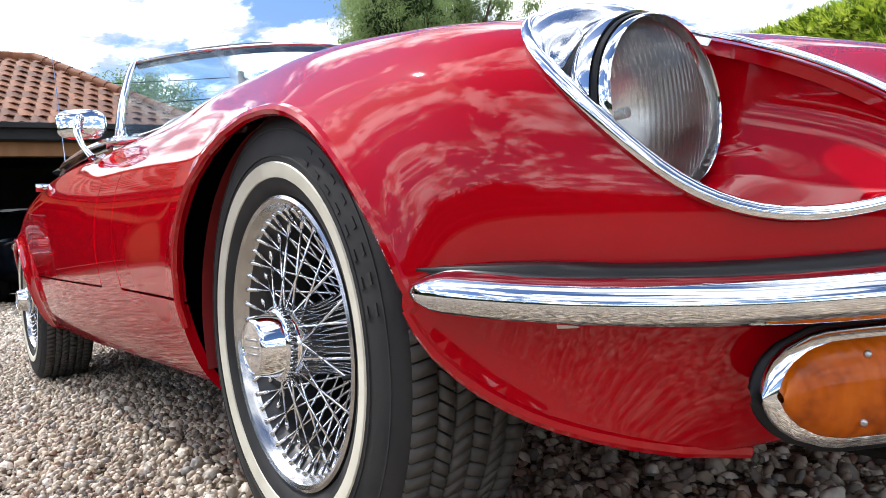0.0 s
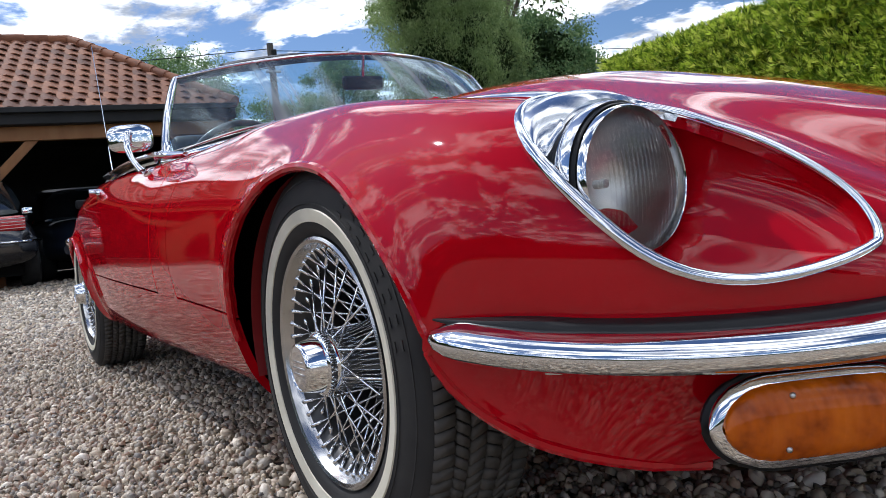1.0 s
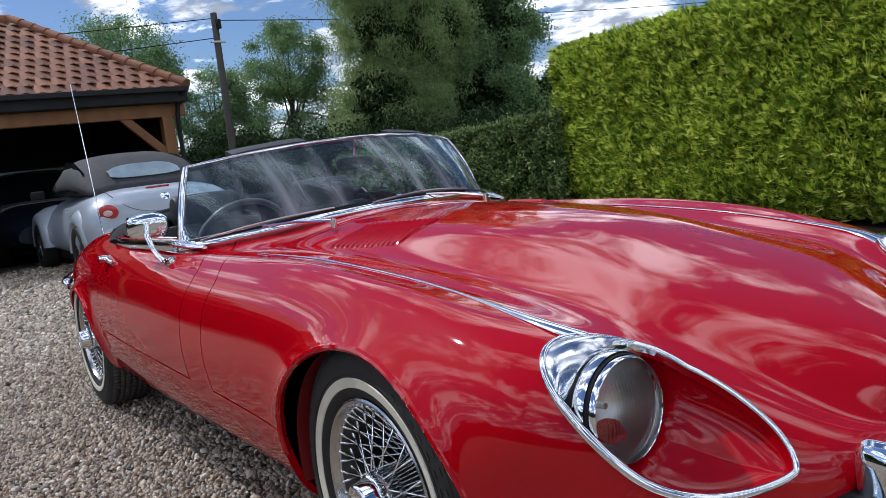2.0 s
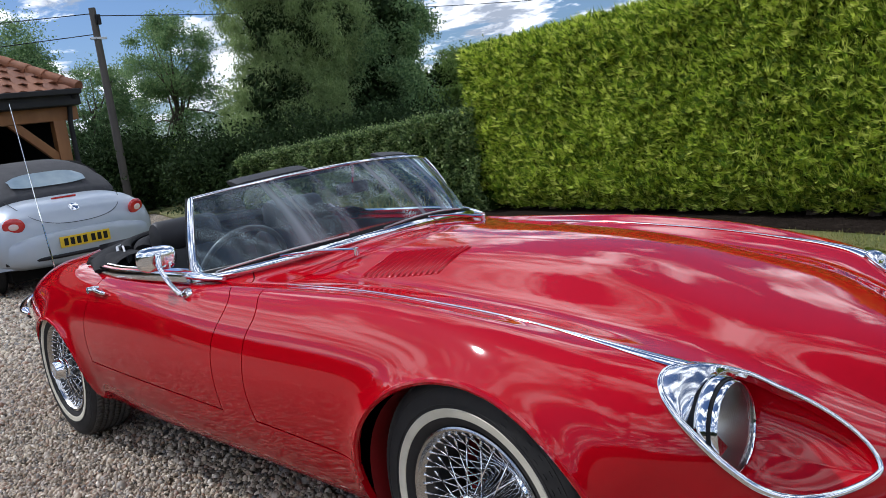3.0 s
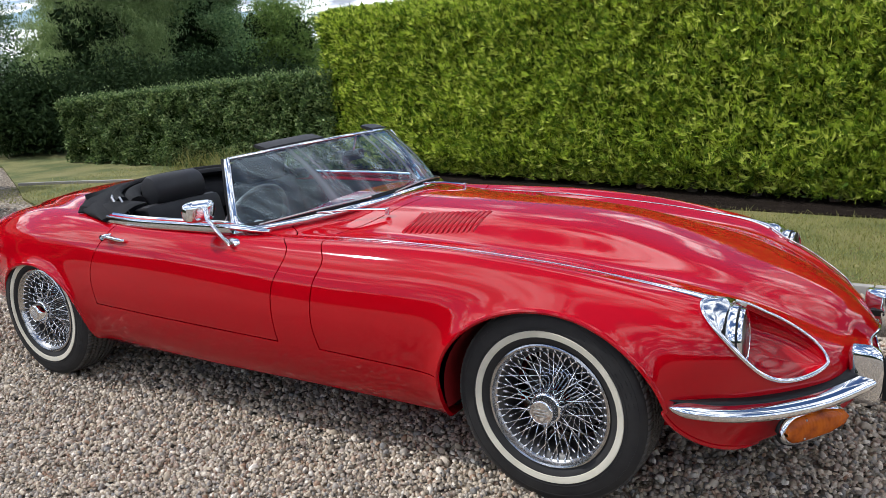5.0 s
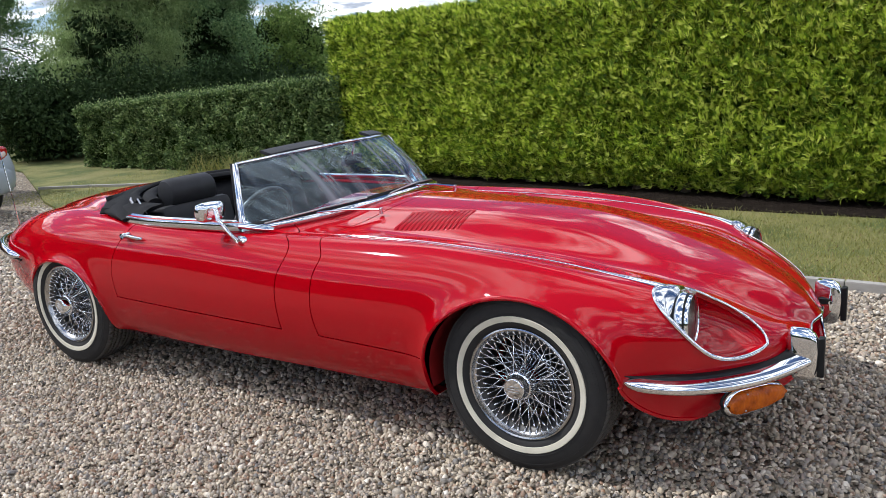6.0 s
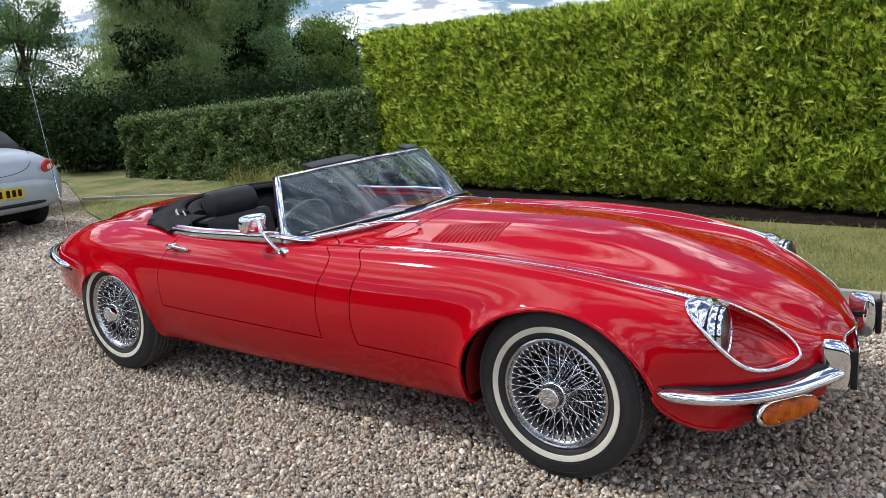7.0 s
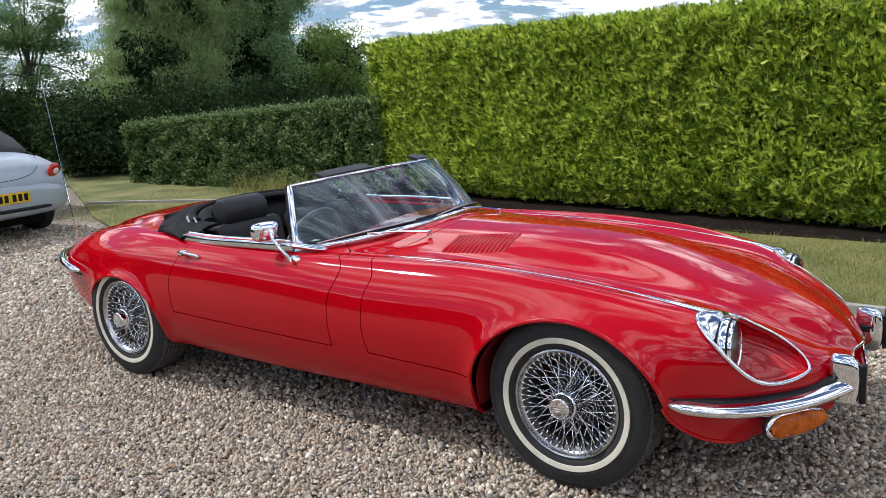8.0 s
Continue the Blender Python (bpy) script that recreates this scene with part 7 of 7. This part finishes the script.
    bmesh.ops.create_uvsphere(bm, u_segments=20, v_segments=8, radius=1, matrix=Matrix.Translation((-0.722, 0, 0.845)) @ Matrix.Rotation(radians(38), 4, "Y") @ Matrix.Diagonal((0.012, 0.055, 0.055, 1)))
    part("boot_badge", bm, CHROME, c, "round chrome badge")
    bm = bmesh.new()
    box(bm, (0.02, 0.26, 0.022), (-0.47, 0, 0.955), 0.006, 2)
    part("brake_light", bm, REDLENS, c)
    bm = shell(bmesh.new(), [(-0.86, 0.42, 0.34, 0.58, 0.42), (-0.845, 0.60, 0.30, 0.62, 0.58), (-0.77, 0.74, 0.28, 0.63, 0.72), (-0.60, 0.825, 0.28, 0.63, 0.80), (-0.42, 0.84, 0.28, 0.60, 0.82)], 28, 0.5)
    bump = part("rear_bumper", bm, SILVER, c, "silver rear bumper", angle=60)
    bm = bmesh.new()
    tube(bm, dense([(-0.70, -0.76, 0.37), (-0.85, -0.45, 0.37), (-0.872, 0, 0.37), (-0.85, 0.45, 0.37), (-0.70, 0.76, 0.37)], 24), 0.02, 8)
    part("bumper_insert", bm, BLACKTRIM, bump)
    bm = bmesh.new()
    box(bm, (0.012, 0.52, 0.115), (-0.872, 0, 0.505), 0.004, 2)
    plate = part("number_plate", bm, YELLOW, c, "yellow number plate")
    for k in range(7):
        bm = bmesh.new()
        box(bm, (0.004, 0.042, 0.075), (-0.880, 0.20 - 0.065 * k - (0.02 if k > 3 else 0), 0.505), 0.001, 1)
        part("plate_mark", bm, BLACKTRIM, plate)
    bm = bmesh.new()
    box(bm, (3.3, 1.3, 0.12), (1.25, 0, 0.20))
    part("underbody", bm, UNDER, c)


def saloon(label, name, paint, m):
    """A plain four-door car seen from behind; its nose looks along its own +x, rear bumper at 0."""
    c = thing(name, label, "car", m)
    bm = shell(bmesh.new(), [(0.0, 0.70, 0.36, 0.62, 0.66), (0.05, 0.82, 0.30, 0.80, 0.72), (0.15, 0.87, 0.27, 0.90, 0.76), (0.6, 0.89, 0.24, 0.955, 0.78), (1.5, 0.90, 0.22, 0.945, 0.82), (2.6, 0.90, 0.22, 0.93, 0.82), (3.5, 0.89, 0.22, 0.88, 0.76), (4.2, 0.84, 0.25, 0.74, 0.68), (4.5, 0.66, 0.32, 0.60, 0.55)], 28, 0.5)
    part("body", bm, paint, c, angle=50)
    bm = shell(bmesh.new(), [(0.10, 0.70, 0.86, 0.93, 0.66), (0.35, 0.76, 0.86, 1.15, 0.62), (0.75, 0.78, 0.86, 1.36, 0.60), (1.4, 0.79, 0.86, 1.435, 0.61), (2.2, 0.79, 0.86, 1.41, 0.60), (2.75, 0.77, 0.86, 1.20, 0.62), (3.2, 0.74, 0.86, 0.93, 0.66)], 28, 0.55)
    part("cabin", bm, DARKGLASS, c, "dark windows and roof", angle=50)
    bm = shell(bmesh.new(), [(0.85, 0.62, 1.36, 1.395, 0.58), (1.4, 0.63, 1.40, 1.455, 0.60), (2.2, 0.62, 1.38, 1.43, 0.58)], 20, 0.5)
    part("roof_panel", bm, paint, c)
    for side in (-1, 1):
        for x in (0.85, 3.55):
            plain_wheel(c, (x, side * 0.80, 0.32), 0.32, 0.21, side)
        bm = bmesh.new()
        box(bm, (0.16, 0.30, 0.17), (0.085, side * 0.60, 0.76), 0.05, 3)
        lamp = part("tail_lamp", bm, REDLENS, c, "ribbed red tail lamp")
        for k in range(4):
            bm = bmesh.new()
            box(bm, (0.165, 0.29, 0.008), (0.083, side * 0.60, 0.705 + 0.036 * k), 0.003, 1)
            part("lamp_rib", bm, PALELENS, lamp)
        bm = bmesh.new()
        box(bm, (0.11, 0.17, 0.12), (2.55, side * 0.98, 0.98), 0.045, 3)
        mir = part("wing_mirror", bm, paint, c)
        bm = bmesh.new()
        box(bm, (0.01, 0.13, 0.085), (2.49, side * 0.985, 0.98), 0.01, 2)
        part("mirror_glass", bm, MIRROR, mir)
    bm = bmesh.new()
    tube(bm, dense([(0.25, -0.90, 0.55), (0.02, -0.78, 0.55), (-0.02, 0, 0.55), (0.02, 0.78, 0.55), (0.25, 0.90, 0.55)], 24), 0.014, 8)
    part("bumper_strip", bm, CHROME, c)
    bm = bmesh.new()
    box(bm, (0.012, 0.52, 0.11), (-0.008, 0, 0.70), 0.004, 2)
    part("number_plate", bm, YELLOW, c)
    bm = bmesh.new()
    box(bm, (3.6, 1.4, 0.12), (2.2, 0, 0.22))
    part("underbody", bm, UNDER, c)


# ---- pole, wires, edging, fence ----
def pole():
    p = thing("utility_pole", "dark weathered wooden utility pole with wires", "pole", Matrix.Translation((-17.6, 5.86, 0)))
    bm = bmesh.new()
    tube(bm, [(0, 0, -0.1), (0, 0, 2.4), (0, 0, 4.72)], [0.095, 0.085, 0.075], 14)
    part("mast", bm, POLEWOOD, p)
    bm = bmesh.new()
    box(bm, (0.10, 0.10, 0.22), (0.10, 0.05, 4.45), 0.01, 1)
    part("junction_box", bm, BLACKTRIM, p)
    bm = bmesh.new()
    box(bm, (0.06, 0.36, 0.05), (0.06, 0.0, 4.05), 0.006, 1)
    part("step_bracket", bm, STEEL, p)
    for a, b, sag in (((0, 0, 4.6), (-14, -34, 6.2), 0.7), ((0, 0, 4.55), (4, 42, 7.2), 0.9), ((0, 0, 4.15), (-16, -34, 5.2), 0.7)):
        bm = bmesh.new()
        A, B = Vector(a), Vector(b)
        tube(bm, [A.lerp(B, t) - Vector((0, 0, sag * 4 * t * (1 - t))) for t in (k / 20 for k in range(21))], 0.011, 5)
        part("wire", bm, BLACKTRIM, p, "thin black overhead wire")


def edging():
    rr = random.Random(2)
    e = thing("lawn_edging", "row of weathered concrete edging blocks", "edging", kind="structure")
    bm = bmesh.new()
    box(bm, (0.60, 0.055, 0.14), (0, 0, -0.012), 0.008, 2)
    me = bpy.data.meshes.new("edging_block")
    bm.to_mesh(me)
    bm.free()
    me.materials.append(CONCRETE)

    def row(a, b):
        a, b = Vector((*a, 0)), Vector((*b, 0))
        d = b - a
        n = max(1, round(d.length / 0.60))
        for k in range(n):
            p = a + d * ((k + 0.5) / n)
            shared("edging_block", me, e, Matrix.Translation(p + Vector((0, 0, rr.uniform(-0.008, 0.008)))) @ Matrix.Rotation(math.atan2(d.y, d.x) + rr.uniform(-0.02, 0.02), 4, "Z") @ Matrix.Scale(d.length / n / 0.606, 4, (1, 0, 0)))
    row((3.0, 1.84), (0.7, 1.95))
    row((0.7, 1.95), (-3.5, 2.09))
    row((-9.75, 3.40), (-9.05, 3.74))
    row((-9.05, 3.74), (-6.4, 4.62))


def field_fence():
    f = thing("field_fence", "low wooden post-and-rail fence at the field's edge", "fence")
    for k in range(22):
        bm = bmesh.new()
        box(bm, (0.10, 0.10, 1.25), (-20 + 2.2 * k, -12.6, 0.62), 0.01, 1)
        part("post", bm, POLEWOOD, f)
    for z in (0.45, 0.78, 1.12):
        bm = bmesh.new()
        box(bm, (47, 0.04, 0.09), (3.1, -12.6, z), 0.005, 1)
        part("rail", bm, POLEWOOD, f)


def far_hedgerow():
    h = thing("far_hedgerow", "overgrown dark green hedgerow along the field", "hedge")
    rng = np.random.default_rng(31)
    xs = np.linspace(-60, 60, 90)
    tops = 2.3 + 2.6 * np.clip((-6 - xs) / 6, 0, 1) + lumpy(xs, xs * 0, 0.15) * 1.1 + lumpy(xs, xs * 0 + 4, 0.6) * 0.6
    bm = bmesh.new()
    # the hedgerow's inner shade, painted as a dark block
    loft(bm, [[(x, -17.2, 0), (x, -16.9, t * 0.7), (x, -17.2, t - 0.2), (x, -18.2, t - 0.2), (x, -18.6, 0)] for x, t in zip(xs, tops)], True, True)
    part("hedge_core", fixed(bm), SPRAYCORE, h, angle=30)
    k = 16000
    x = rng.uniform(-60, 60, k)
    top = np.interp(x, xs, tops)
    pos = np.c_[x, -16.9 + rng.normal(0, 0.25, k) - 0.4 * rng.uniform(0, 1, k), rng.uniform(0, 1.04, k) * top]
    from_leaves("hedge_foliage", leaves_at(pos, rng, 0.38, 0.26), SHADELEAF, "dark leaves", "", h)


garage()
bubble_car()
saloon("glossy black saloon car parked in the garage", "saloon_car", BLACKPAINT, Matrix.Translation((-10.15, -1.19, 0)) @ Matrix.Rotation(math.pi, 4, "Z") @ Matrix.Scale(1.1, 4))
saloon("dark blue car deep in the garage's shade", "saloon_car", BLUEPAINT, Matrix.Translation((-16.1, 0.85, 0)))
pole()
edging()
field_fence()
far_hedgerow()
tall_hedge()
low_hedge()
trees()
grass()
leaf_litter()
pebbles()
